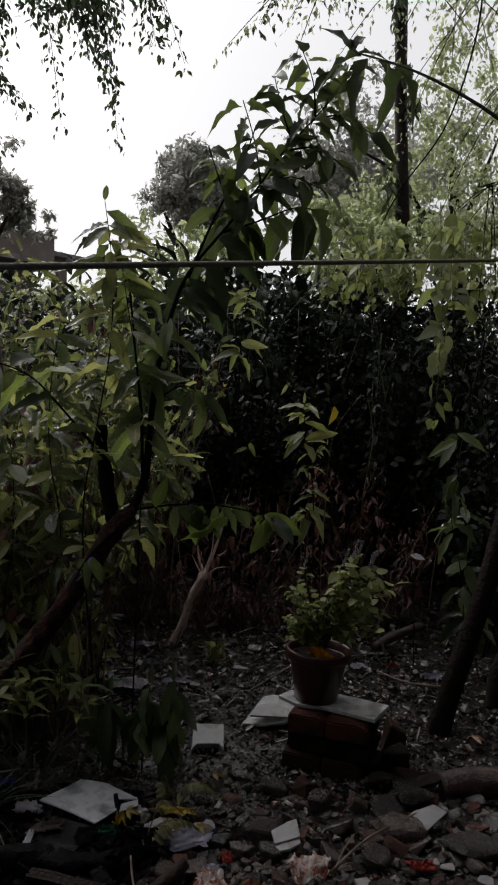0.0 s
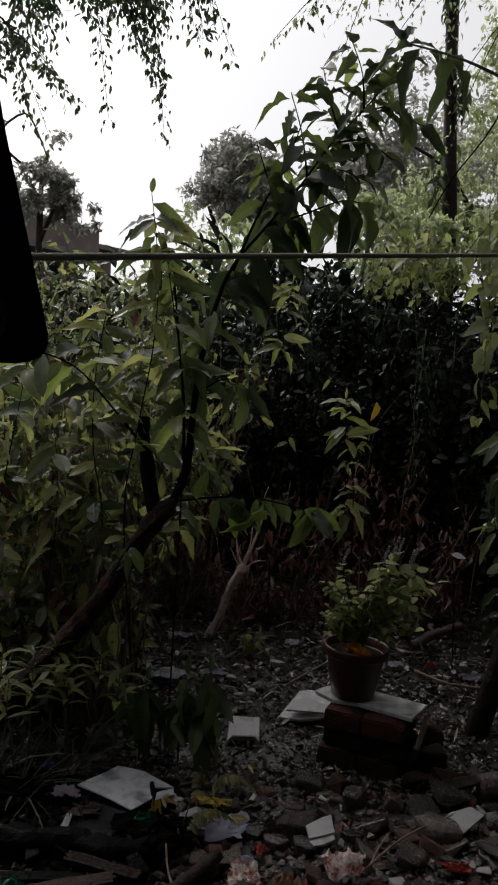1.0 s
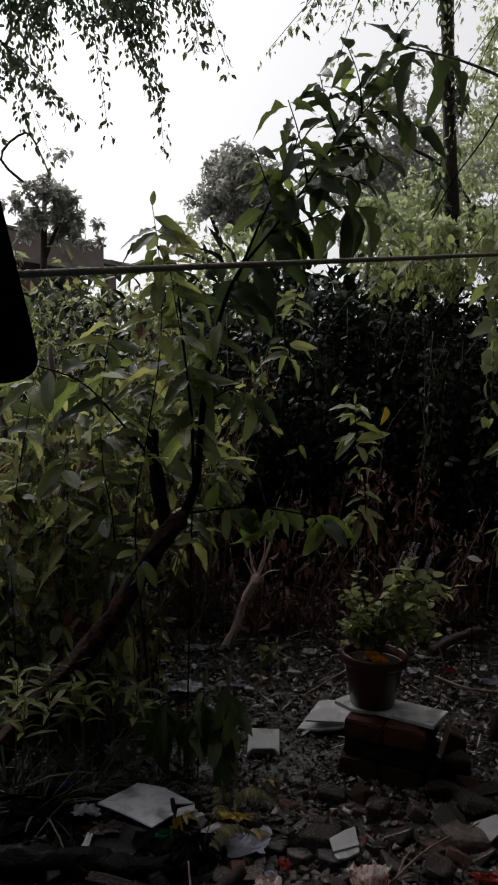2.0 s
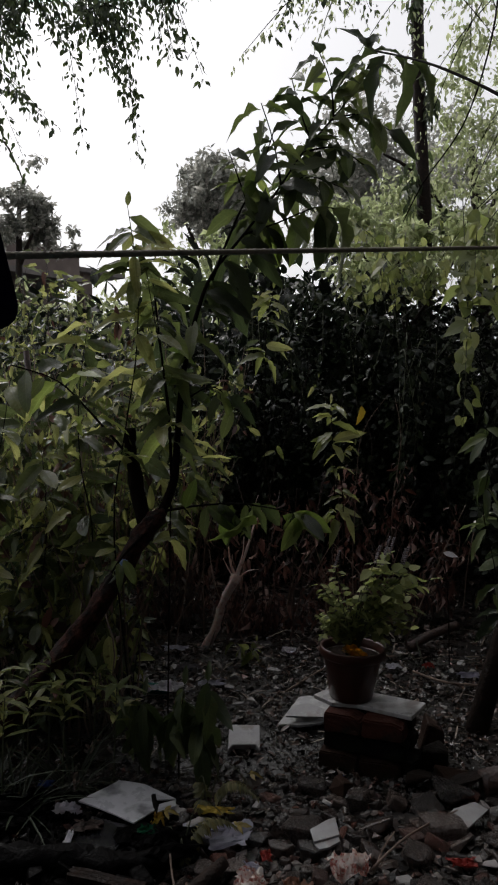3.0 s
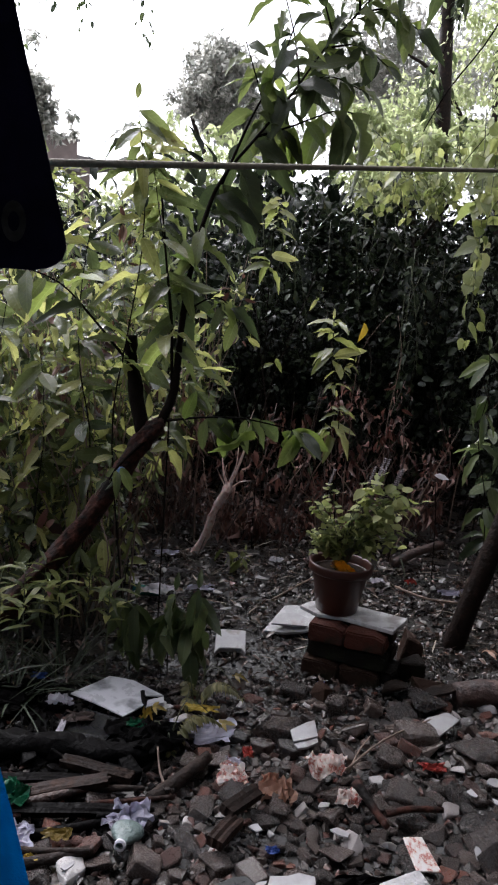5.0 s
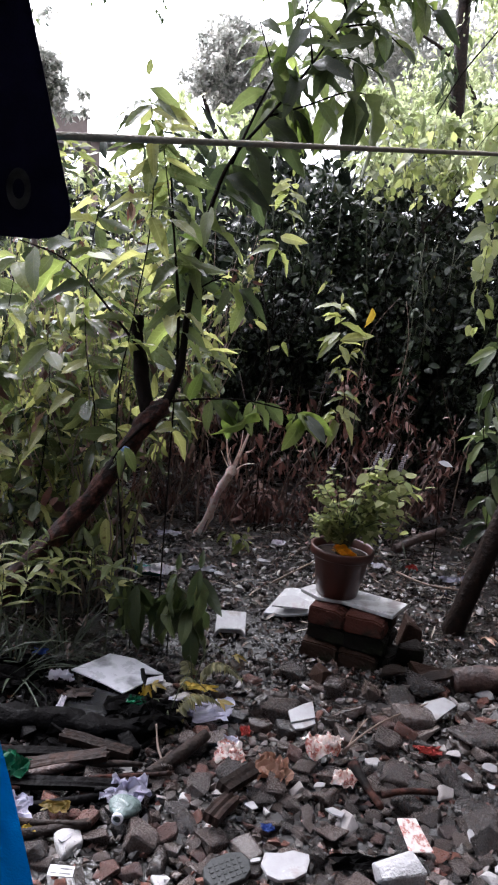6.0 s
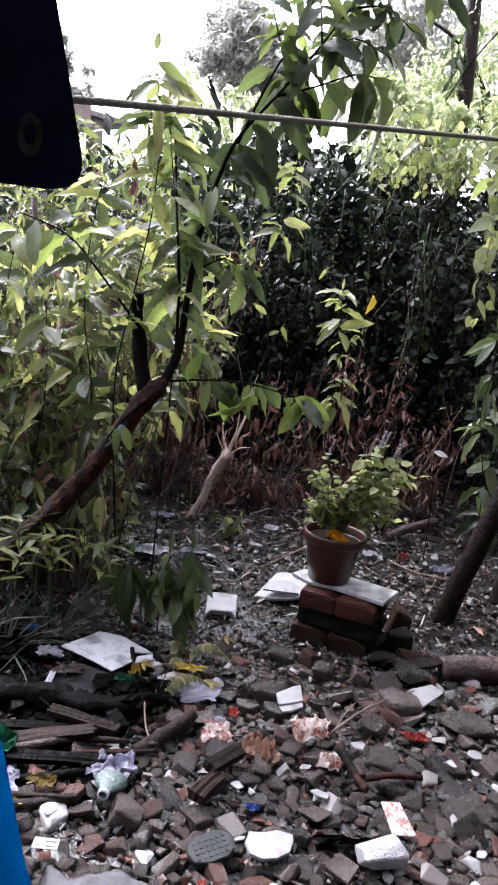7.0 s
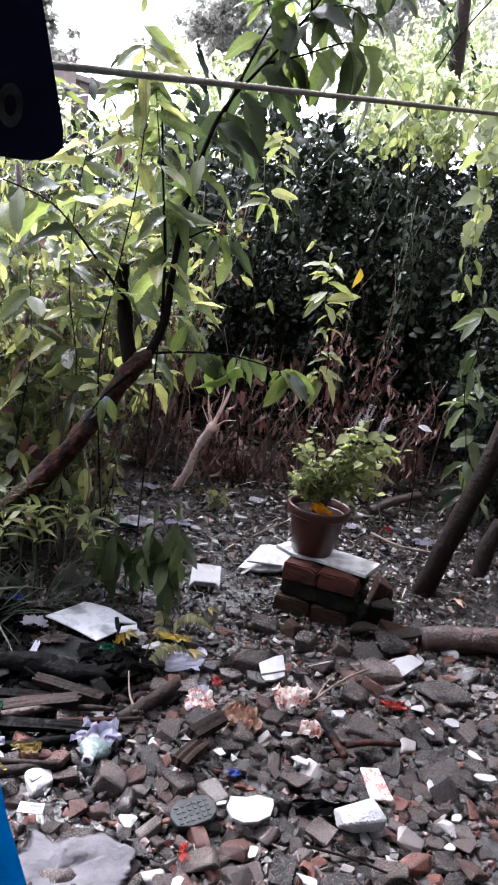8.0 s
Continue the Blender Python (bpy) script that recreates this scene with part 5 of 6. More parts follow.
peeled_branch()
limb_thing("burnt_log", [(-1.1, 2.43, 0.05), (-0.8, 2.42, 0.055), (-0.55, 2.44, 0.05), (-0.38, 2.40, 0.045), (-0.22, 2.46, 0.035)], (0.05, 0.036), M_CHAR, "charred black log lying in wet ash", "log", 14, 0.22)
for pts, r, m, lab in [
    ([(-0.95, 2.04, 0.05), (-0.6, 2.12, 0.06), (-0.37, 2.24, 0.06)], (0.02, 0.012), M_LOG, "split brown stick lying on the rubble"),
    ([(-0.9, 2.12, 0.03), (-0.6, 2.18, 0.035), (-0.42, 2.28, 0.04)], (0.016, 0.012), M_REDBARK, "dark wet stick on the rubble"),
    ([(-0.75, 1.98, 0.02), (-0.5, 2.03, 0.03), (-0.3, 2.1, 0.03)], (0.018, 0.014), M_CHAR, "burnt black stick on the rubble"),
    ([(-0.8, 1.88, 0.02), (-0.55, 1.9, 0.03), (-0.36, 1.95, 0.04)], (0.022, 0.016), M_BARK, "short thick dark stick"),
    ([(-0.22, 2.2, 0.02), (-0.1, 2.34, 0.04), (-0.04, 2.4, 0.06)], (0.03, 0.02), M_BARK, "stub of dark wood in the rubble"),
    ([(0.54, 2.14, 0.05), (0.62, 2.16, 0.055), (0.73, 2.17, 0.05)], (0.012, 0.010), M_REDBARK, "short brown stick on the stones"),
    ([(0.455, 2.24, 0.09), (0.5, 2.15, 0.06), (0.53, 2.08, 0.05)], (0.017, 0.010), M_REDBARK, "split brown stick on the stones"),
    ([(0.44, 2.36, 0.05), (0.6, 2.52, 0.07), (0.82, 2.69, 0.06)], (0.005, 0.003), M_TWIG, "long thin dry twig across the stones"),
    ([(0.45, 2.36, 0.04), (0.5, 2.46, 0.06), (0.56, 2.56, 0.06)], (0.004, 0.002), M_TWIG, "thin dry twig on the stones"),
    ([(-0.15, 2.2, 0.03), (-0.2, 2.3, 0.05), (-0.22, 2.38, 0.1)], (0.005, 0.003), M_TWIG, "pale dry twig on the stones"),
    ([(0.25, 3.9, 0.03), (0.6, 4.3, 0.05), (0.95, 4.4, 0.04)], (0.006, 0.004), M_TWIG, "dry twig on the leaf litter"),
    ([(1.05, 4.5, 0.06), (1.2, 4.6, 0.10), (1.4, 4.7, 0.13)], (0.03, 0.03), M_LOG, "short pinkish branch end in the undergrowth"),
    ([(0.36, 1.72, 0.03), (0.5, 1.66, 0.05), (0.7, 1.58, 0.04)], (0.004, 0.003), M_STEM, "thin dark twig on the stones"),
    ([(1.0, 4.2, 0.02), (1.15, 4.0, 0.03), (1.4, 3.95, 0.03)], (0.008, 0.006), M_TWIG, "dry twig on the litter"),
]:
    limb_thing("stick", pts, r, m, lab, "stick", 8, 0.06)
for k in range(12):
    x, y, a, ln = RNG.uniform(-0.8, -0.25), RNG.uniform(1.86, 2.34), RNG.uniform(-0.35, 0.35), RNG.uniform(0.12, 0.3)
    q = [(x + d * ln * math.cos(a), y + d * ln * math.sin(a), 0.035 + 0.02 * RNG.random()) for d in (-0.5, 0, 0.5)]
    limb_thing("stick", q, (RNG.uniform(0.008, 0.018), 0.007), (M_CHAR, M_BARK, M_REDBARK)[k % 3], "dark wet stick in the heap by the burnt log", "stick", 7, 0.08)["group"] = "sticks in the burnt heap"
for k in range(30):
    x, y = RNG.uniform(-0.6, 1.2), RNG.uniform(4.6, 5.4)
    e = (x + RNG.uniform(-0.4, 0.5), y + RNG.uniform(-0.3, 0.3), RNG.uniform(0.35, 1.2))
    limb_thing("dry_stalk", [(x, y, -0.03), ((x + e[0]) / 2 + RNG.uniform(-0.1, 0.1), y, e[2] * 0.55), e], (0.006, 0.002), M_TWIG if k % 3 else M_LOG, "bare dry stalk standing in the undergrowth", "stalk", 6, 0.02)["group"] = "dry stalks in the undergrowth"
for k in range(14):
    x, y = RNG.uniform(0.1, 1.7), RNG.uniform(5.4, 5.9)
    e = (x + RNG.uniform(-0.8, 0.8), y + RNG.uniform(-0.2, 0.2), RNG.uniform(0.9, 1.9))
    q = (x + 0.35 * (e[0] - x) + RNG.uniform(-0.2, 0.2), y, e[2] * 0.45)
    limb_thing("dry_stalk", [(x, y, -0.03), q, ((q[0] + e[0]) / 2 + RNG.uniform(-0.1, 0.1), y, e[2] * 0.8), e], (0.005, 0.0015), M_TWIG if k % 4 == 0 else M_BARK, "bare thin stalk standing before the thicket", "stalk", 6, 0.02)["group"] = "bare stalks before the thicket"
for k, (x, y, h) in enumerate([(-0.55, 3.75, 0.45), (-0.75, 3.7, 0.5), (-1.05, 3.55, 0.6), (-0.9, 4.0, 0.55), (0.9, 4.7, 0.3), (0.05, 4.35, 0.16)]):
    sapling("seedling", "small seedling with fresh light leaves in the litter", (x, y, gz(x, y)), [(x, y, 0.1), (x + 0.02, y, h * 0.55), (x + 0.04, y - 0.02, h * 0.8), (x + 0.05, y - 0.02, h)], 0.10, M_LIGHT, 5, 0.004, 0.2, "seedling")
for x, y, h in [(-0.95, 4.4, 1.5), (-1.25, 4.6, 1.9), (-1.05, 3.9, 1.4), (-1.7, 4.9, 2.0)]:
    limb_thing("thin_trunk", [(x, y, -0.05), (x + 0.02, y, h * 0.5), (x - 0.05, y, h)], (0.03, 0.018), M_LOG, "thin brown trunk among the shrubs", "trunk", 9, 0.04)["group"] = "thin trunks among the shrubs"
arch = limb_thing("arching_branch", [(1.93, 3.58, 2.33), (1.6, 2.9, 2.28), (1.071, 2.4, 2.424), (1.033, 2.6, 2.554), (0.925, 2.8, 2.734), (0.774, 3.1, 2.957), (0.623, 3.6, 3.235)], (0.011, 0.004), M_STEM, "thin branch arching across the sky with a few large leaves", "branch", 8, 0.03)
arch_leaves = leaf_variants("leaf", M_BIGLEAF)
for x, y, z, w, ln in [(0.70, 3.35, 3.09, (0.8, 0.2, -0.35), 0.18), (0.66, 3.5, 3.17, (-0.9, 0, 0.1), 0.18), (0.74, 3.2, 3.0, (0.9, 0.3, -0.1), 0.2), (0.63, 3.58, 3.22, (0.3, 0, 0.9), 0.14), (0.64, 3.55, 3.2, (0.9, 0, 0.3), 0.16), (0.63, 3.58, 3.22, (-0.4, 0, 0.7), 0.2), (0.72, 3.25, 3.04, (0.3, -0.2, -0.9), 0.2), (0.67, 3.4, 3.12, (-0.5, 0, -0.7), 0.22)]:
    set_leaf(arch, arch_leaves, Vector((x, y, z)) - arch.location, w, ln, (0.1, -0.6, 1))
limb_thing("creeper_stem", [(1.7, 5.68, 4.76), (1.5, 4.6, 4.3), (1.441, 4.2, 3.85), (1.389, 4.2, 3.48), (1.256, 4.2, 3.1), (1.04, 4.2, 2.79), (0.95, 4.3, 2.6)], (0.007, 0.003), M_STEM, "thin dark creeper stem trailing from the trees", "creeper", 8, 0.03)


# ---- clothes lines and washing ----
def rope_thing(name, a, b, radius, label, turns=60.0, sag=0.0):
    a, b = np.array(a, float), np.array(b, float)
    ln = np.linalg.norm(b - a)
    t = unit(b - a)
    s = unit(np.cross(t, [0, 0, 1.0]))
    w = np.cross(s, t)
    steps, sides = int(ln * turns * 3), 12
    u = np.linspace(0, 1, steps)
    q = np.linspace(0, 2 * np.pi, sides, endpoint=False)
    c = (u * ln)[:, None] * t - (4 * sag * u * (1 - u))[:, None] * np.array([0, 0, 1.0])
    rr = radius * (0.9 + 0.14 * np.abs(np.cos(1.5 * (q[None, :] + 2 * np.pi * u[:, None] * ln * turns / 3))) + 0.03 * RNG.standard_normal((steps, 1)))
    v = (c[:, None, :] + rr[..., None] * (np.cos(q)[None, :, None] * s + np.sin(q)[None, :, None] * w)).reshape(-1, 3)
    f = [(j * sides + i, j * sides + (i + 1) % sides, (j + 1) * sides + (i + 1) % sides, (j + 1) * sides + i) for j in range(steps - 1) for i in range(sides)]
    ob = new(name, mesh_of(name, v, f, M_ROPE))
    ob.location = a
    return tagged(ob, label, "clothesline")


rope_thing("clothesline", (-2.349, -1.2, 1.337), (1.892, 3.468, 2.294), 0.0054, "taut twisted nylon clothes line across the yard", 70)
rope_thing("clothesline", (-1.6, 0.5, 2.5), (0.5, 0.5, 2.5), 0.003, "thin line under the slab holding washing", 40, sag=0.18)


def hung_cloth(name, outline, y, mat, label, category, fold=0.02, thick=0.006, waves=26.0):
    """Hanging cloth between a left and a right edge: rows (z, x_left, x_right)."""
    rows = np.array(outline, float)
    zs = rows[0, 0] + (rows[-1, 0] - rows[0, 0]) * (1 - (1 - np.linspace(0, 1, 60)) ** 2.2)
    order = np.argsort(rows[:, 0])
    xl = np.interp(zs, rows[order, 0], rows[order, 1])
    xr = np.interp(zs, rows[order, 0], rows[order, 2])
    cols = 40
    bm = bmesh.new()
    grid = []
    for z, a, b in zip(zs, xl, xr):
        ln = []
        for k in range(cols):
            u = k / (cols - 1)
            x = a + (b - a) * u
            ln.append(bm.verts.new((x, y + fold * math.sin(waves * x + 1.5 * z) * (0.3 + 0.7 * abs(rows[0, 0] - z)) + 0.004 * math.sin(60 * x + 9 * z), z)))
        grid.append(ln)
    for j in range(len(zs) - 1):
        for k in range(cols - 1):
            bm.faces.new((grid[j][k], grid[j][k + 1], grid[j + 1][k + 1], grid[j + 1][k]))
    bmesh.ops.solidify(bm, geom=list(bm.faces), thickness=thick)
    bmesh.ops.recalc_face_normals(bm, faces=bm.faces)
    return tagged(part(name, bm, mat, None), label, category)


dark = hung_cloth("dark_garment", [(2.345, -0.62, -0.25), (2.1, -0.64, -0.205), (1.90, -0.65, -0.170), (1.80, -0.65, -0.152), (1.72, -0.65, -0.134), (1.68, -0.65, -0.125), (1.668, -0.65, -0.1225), (1.662, -0.65, -0.1225), (1.657, -0.645, -0.124), (1.653, -0.64, -0.1275), (1.650, -0.635, -0.133), (1.648, -0.62, -0.142)], 0.525, M_NAVY, "dark navy garment hung up to dry with a turned hem", "garment", 0.012, 0.012, 14)
patch = bmesh.new()
rings = [[patch.verts.new((rr * 0.8 * math.cos(k * math.pi / 10), 0, rr * 1.3 * math.sin(k * math.pi / 10))) for k in range(20)] for rr in (0.0045, 0.0095)]
for k in range(20):
    patch.faces.new((rings[0][k], rings[0][(k + 1) % 20], rings[1][(k + 1) % 20], rings[1][k]))
ob = part("print_patch", patch, M_FADED, dark, "faded pale print near the hem")
ob.location = (-0.148, 0.508, 1.676)
hung_cloth("blue_cloth", [(2.345, -0.80, -0.42), (1.9, -0.82, -0.34), (1.5, -0.84, -0.262), (1.30, -0.85, -0.209), (1.2, -0.85, -0.184), (1.08, -0.86, -0.157), (1.0, -0.86, -0.131), (0.8, -0.87, -0.10), (0.55, -0.87, -0.06)], 0.60, M_BLUECLOTH, "bright blue cloth hanging to dry", "cloth", 0.012, 0.004, 30)

# ---- rubbish and tiles on the ground ----
def shard(size, seed, count=9):
    """The outline of a broken piece, longer than it is wide, with uneven corners."""
    q = random.Random(seed)
    stretch = q.uniform(0.45, 0.8)
    return [(size * q.uniform(0.55, 1.1) * math.cos(2 * math.pi * (k + q.uniform(-0.35, 0.35)) / count), size * stretch * q.uniform(0.55, 1.1) * math.sin(2 * math.pi * (k + q.uniform(-0.3, 0.3)) / count)) for k in range(count)]



put(plate([(-0.235, -0.02), (-0.11, 0.15), (0.0, 0.135), (0.13, 0.045), (0.045, 0.02), (0.06, -0.055), (-0.005, -0.155), (-0.09, -0.10)], 0.006, warp=0.004, seed=1), "white_board", M_BOARD, (-0.37, 2.765), (-4, 3, 0), "torn wet whitish board lying on the rubbish", "board", up=0.035)
put(plate([(0.075, 0.0), (0.135, 0.045), (0.14, -0.005), (0.075, -0.06)], 0.006, warp=0.003, seed=2), "white_board", M_BOARD, (-0.375, 2.755), (-4, 3, 0), "small torn piece of wet whitish board", "board", up=0.035)
limb_thing("stick", [(-0.325, 2.79, 0.075), (-0.31, 2.73, 0.06), (-0.295, 2.66, 0.03)], (0.009, 0.011), M_CHAR, "short burnt stick lying across the torn board", "stick", 8, 0.08)
put(plate([(-0.10, -0.10), (0.08, -0.09), (0.10, 0.10), (-0.08, 0.11)], 0.012, seed=3), "black_tray", M_BLACKPLATE, (-0.49, 2.555), (4, -1, -20), "shallow black tray holding a film of water", "tray", up=0.012)
put(plate([(-0.075, -0.08), (-0.05, -0.045), (0.05, -0.045), (0.072, -0.075), (0.075, 0.075), (-0.07, 0.08)], 0.03, seed=4), "styrofoam_block", M_TILE, (0.025, 3.33), (20, 0, 0), "broken white foam block propped on the mud", "block", up=0.005)
put(plate([(-0.17, -0.14), (-0.06, -0.16), (0.03, -0.15), (0.14, -0.10), (0.13, 0.06), (0.0, 0.10), (-0.05, 0.09)], 0.014, seed=5), "marble_tile", M_MARBLE, (0.355, 3.62), (8, -3, 0), "large broken white marble tile leaning on the stack", "tile", up=0.01)
put(plate([(-0.10, -0.05), (0.08, -0.06), (0.09, 0.0), (0.02, 0.045), (-0.05, 0.03)], 0.01, seed=6), "marble_tile", M_TILE, (0.325, 3.53), (14, 0, 0), "small broken white tile piece", "tile", up=0.055)
put(plate([(-0.053, 0.027), (-0.046, -0.04), (0.0, -0.028), (0.05, -0.01), (0.047, 0.086), (0.01, 0.07)], 0.012, seed=7), "tile_shard", M_TILE, (0.318, 2.60), (6, -3, 0), "cracked whitish tile piece among dark stones", "tile", up=0.04)
put(plate([(-0.045, -0.042), (0.047, 0.0), (0.049, -0.035), (0.005, -0.062), (-0.03, -0.068)], 0.010, seed=17), "tile_shard", M_TILE, (0.318, 2.60), (6, -3, 0), "lower broken half of the cracked whitish tile", "tile", up=0.032)
put(plate([(-0.12, -0.06), (0.0, -0.055), (0.115, 0.045), (0.075, 0.085), (-0.02, 0.045)], 0.008, seed=8), "tile_shard", M_TILE, (0.83, 2.655), (10, 4, 4), "long white tile shard on the rubble", "tile", up=0.04)
put(plate([(-0.075, 0.01), (-0.072, -0.03), (-0.045, -0.052), (0.0, -0.055), (0.045, -0.04), (0.07, -0.005), (0.078, 0.018), (0.035, 0.04), (0.0, 0.036), (-0.05, 0.045)], 0.011, seed=9), "tile_shard", M_TILE, (0.215, 1.83), (5, 5, 20), "rounded white marble shard on the stones", "tile", up=0.045)
bmx = hull((0.15, 0.11, 0.07), 77, 0.5, 18)
put(bmx, "mortar_lump", material("pale_mortar", [(0.3, (0.30, 0.29, 0.29)), (0.7, (0.54, 0.53, 0.54))], 30.0, (0.3, 0.6), 0.8, 120.0), (0.53, 1.83), (8, 0, 12), "pale grey lump of mortar resting on the stones", "stone", up=0.03)
for k, (x, y, s) in enumerate([(0.385, 2.08, 0.045), (0.79, 2.0, 0.05), (0.95, 2.33, 0.045), (0.99, 2.17, 0.04), (0.93, 2.24, 0.03), (0.86, 2.28, 0.03), (0.99, 2.05, 0.05), (-0.42, 1.88, 0.035), (0.13, 1.86, 0.03), (0.83, 1.86, 0.035), (0.78, 1.74, 0.03), (0.36, 1.6, 0.04), (0.02, 1.55, 0.03), (0.22, 1.68, 0.035), (0.9, 1.62, 0.04), (1.0, 1.9, 0.035), (-0.05, 3.95, 0.06), (0.2, 4.15, 0.06), (1.07, 5.05, 0.09), (0.0, 3.75, 0.05), (1.3, 4.3, 0.05), (0.65, 1.5, 0.03), (0.12, 2.08, 0.03), (0.62, 4.05, 0.05)]):
    r = random.Random(k)
    s *= 0.7
    ol = shard(s * 1.15, k, 5 + k % 4)
    put(plate(ol, 0.0055, seed=k), "tile_shard", M_TILE, (x, y), (r.uniform(-14, 18), r.uniform(-10, 10), r.uniform(0, 360)), "small broken white tile shard", "tile", "white tile shards", up=0.03)


def litter(name, mat, at, size, seed, label, category, rough=0.55, up=0.025, turn=0):
    return put(crumple(size, seed, rough), name, mat, at, (0, 0, turn), label, category, smooth=False, up=up)


litter("crumpled_paper", M_LILAC, (-0.275, 2.07), (0.13, 0.11, 0.06), 1, "crumpled pale lilac plastic sheet on the stones", "litter", 0.9)
litter("crumpled_paper", M_LILAC, (-0.075, 2.60), (0.24, 0.15, 0.03), 2, "torn clear and lilac plastic film spread on the rubbish", "litter", 0.7)
litter("crumpled_paper", M_LILAC, (0.04, 2.40), (0.08, 0.12, 0.03), 24, "torn strip of pale lilac plastic", "litter", 0.7)
litter("plastic_bag", M_GREYBAG, (-0.245, 1.585), (0.30, 0.19, 0.05), 3, "flat wet grey plastic bag on the stones", "litter", 0.34).data.shade_smooth()
litter("plastic_bag", M_PAPER, (-0.40, 3.9), (0.2, 0.14, 0.06), 4, "white plastic bag caught under the shrubs", "litter", 0.8)
litter("food_wrapper", M_PINK, (0.375, 2.37), (0.13, 0.11, 0.11), 5, "crumpled red and white printed wrapper", "litter", 0.5, 0.045)
litter("food_wrapper", M_PINK, (0.43, 2.24), (0.09, 0.07, 0.05), 6, "flattened printed paper wrapper", "litter", 0.7)
litter("food_wrapper", M_PINK, (0.04, 2.36), (0.07, 0.08, 0.05), 7, "torn printed paper scrap", "litter", 0.8)
litter("dead_leaf", M_ORANGELEAF, (0.2, 2.27), (0.11, 0.12, 0.07), 33, "large curled orange-brown dead leaf on the stones", "leaf", 0.7)
litter("green_packet", M_GREENBAG, (-0.31, 2.56), (0.08, 0.06, 0.05), 8, "green and white crumpled packet", "litter", 0.6, 0.04)
litter("green_packet", M_GREENBAG, (-0.66, 2.13), (0.12, 0.08, 0.08), 9, "bright green plastic wrapper over the sticks", "litter", 0.8, 0.05)
litter("yellow_wrapper", M_YELLOW, (-0.29, 2.64), (0.04, 0.04, 0.06), 10, "small yellow wrapper scrap", "litter", 0.7, 0.03)
litter("yellow_wrapper", M_YELLOW, (-0.53, 1.92), (0.04, 0.04, 0.03), 11, "small yellow wrapper scrap", "litter", 0.7)
litter("red_wrapper", M_RED, (0.76, 2.42), (0.10, 0.05, 0.025), 12, "flat orange-red wrapper between stones", "litter", 0.6)
litter("red_wrapper", M_RED, (1.1, 4.25), (0.06, 0.04, 0.06), 13, "small red plastic scrap on the litter", "litter", 0.5)
litter("red_wrapper", M_RED, (0.03, 1.66), (0.025, 0.06, 0.02), 14, "small red wrapper on the stones", "litter", 0.5)
litter("red_wrapper", M_RED, (0.10, 2.5), (0.04, 0.07, 0.03), 15, "torn red printed paper scrap", "litter", 0.5)
litter("blue_wrapper", M_BLUEBIT, (0.17, 2.0), (0.04, 0.03, 0.02), 16, "tiny blue wrapper scrap", "litter", 0.5)
litter("blue_wrapper", M_BLUEBIT, (-0.78, 2.95), (0.06, 0.05, 0.03), 17, "blue plastic scrap under the grass", "litter", 0.5)
litter("blue_wrapper", M_BLUEBIT, (0.42, 2.98), (0.04, 0.03, 0.03), 18, "small blue scrap by the bricks", "litter", 0.5)
litter("crumpled_paper", M_PAPER, (-0.66, 1.98), (0.10, 0.07, 0.05), 19, "crumpled white paper on burnt sticks", "litter", 0.8)
litter("black_rag", M_CHAR, (0.44, 1.88), (0.18, 0.06, 0.04), 20, "strip of black rag between the stones", "litter", 0.6)
litter("black_rag", M_CHAR, (-0.27, 2.5), (0.26, 0.18, 0.06), 21, "heap of charred black plastic", "litter", 0.9)
litter("black_rag", M_CHAR, (-0.98, 2.72), (0.45, 0.25, 0.06), 22, "heap of charred rubbish", "litter", 0.9)
for k, (x, y) in enumerate([(-0.55, 4.1), (-0.3, 4.3), (-0.15, 4.0), (-0.75, 4.4), (0.05, 4.5), (-0.4, 4.6), (0.3, 4.5), (0.75, 4.6), (1.3, 4.1), (0.9, 4.25)]):
    litter("plastic_scrap", (M_PAPER, M_GREYBAG, M_LILAC)[k % 3], (x, y), (0.09 + 0.03 * (k % 3), 0.07, 0.04), 40 + k, "pale wet plastic scrap on the leaf litter", "litter", 0.6)["group"] = "plastic scraps on the leaf litter"
card = put(plate([(-0.035, -0.018), (0.035, -0.016), (0.034, 0.018), (-0.035, 0.017)], 0.003, seed=3), "paper_card", M_TILE, (-0.40, 1.755), (8, 0, -3), "small white printed paper card", "card", up=0.045)
for k, (a, b, c, d) in enumerate([(-0.028, -0.010, -0.012, -0.006), (-0.004, -0.010, 0.028, -0.005), (-0.004, 0.004, 0.03, 0.009)]):
    part("print_bar", box_bm(a, c, b, d, 0.0031, 0.0036), M_BLACKPLATE, card, smooth=False)
put(plate([(-0.04, -0.05), (0.04, -0.06), (0.035, 0.05), (-0.03, 0.055)], 0.006, warp=0.002, seed=5), "carton_scrap", M_PINK, (0.60, 1.95), (18, 8, 20), "flattened printed carton scrap on the stones", "litter", up=0.05)
sole = put(plate([(-0.06, -0.03), (-0.02, -0.044), (0.035, -0.042), (0.06, -0.025), (0.07, 0.005), (0.055, 0.035), (0.02, 0.047), (-0.035, 0.045), (-0.062, 0.028), (-0.07, 0.0)], 0.025, seed=6), "rubber_sole", M_SOLE, (0.05, 1.795), (12, -6, 24), "piece of grooved grey rubber", "rubber piece", up=0.022)
for a in range(6):
    for b in range(4):
        part("tread", box_bm(-0.05 + a * 0.017, -0.04 + a * 0.017, -0.028 + b * 0.016, -0.018 + b * 0.016, 0.025, 0.0268), M_SOLE, sole, smooth=False)


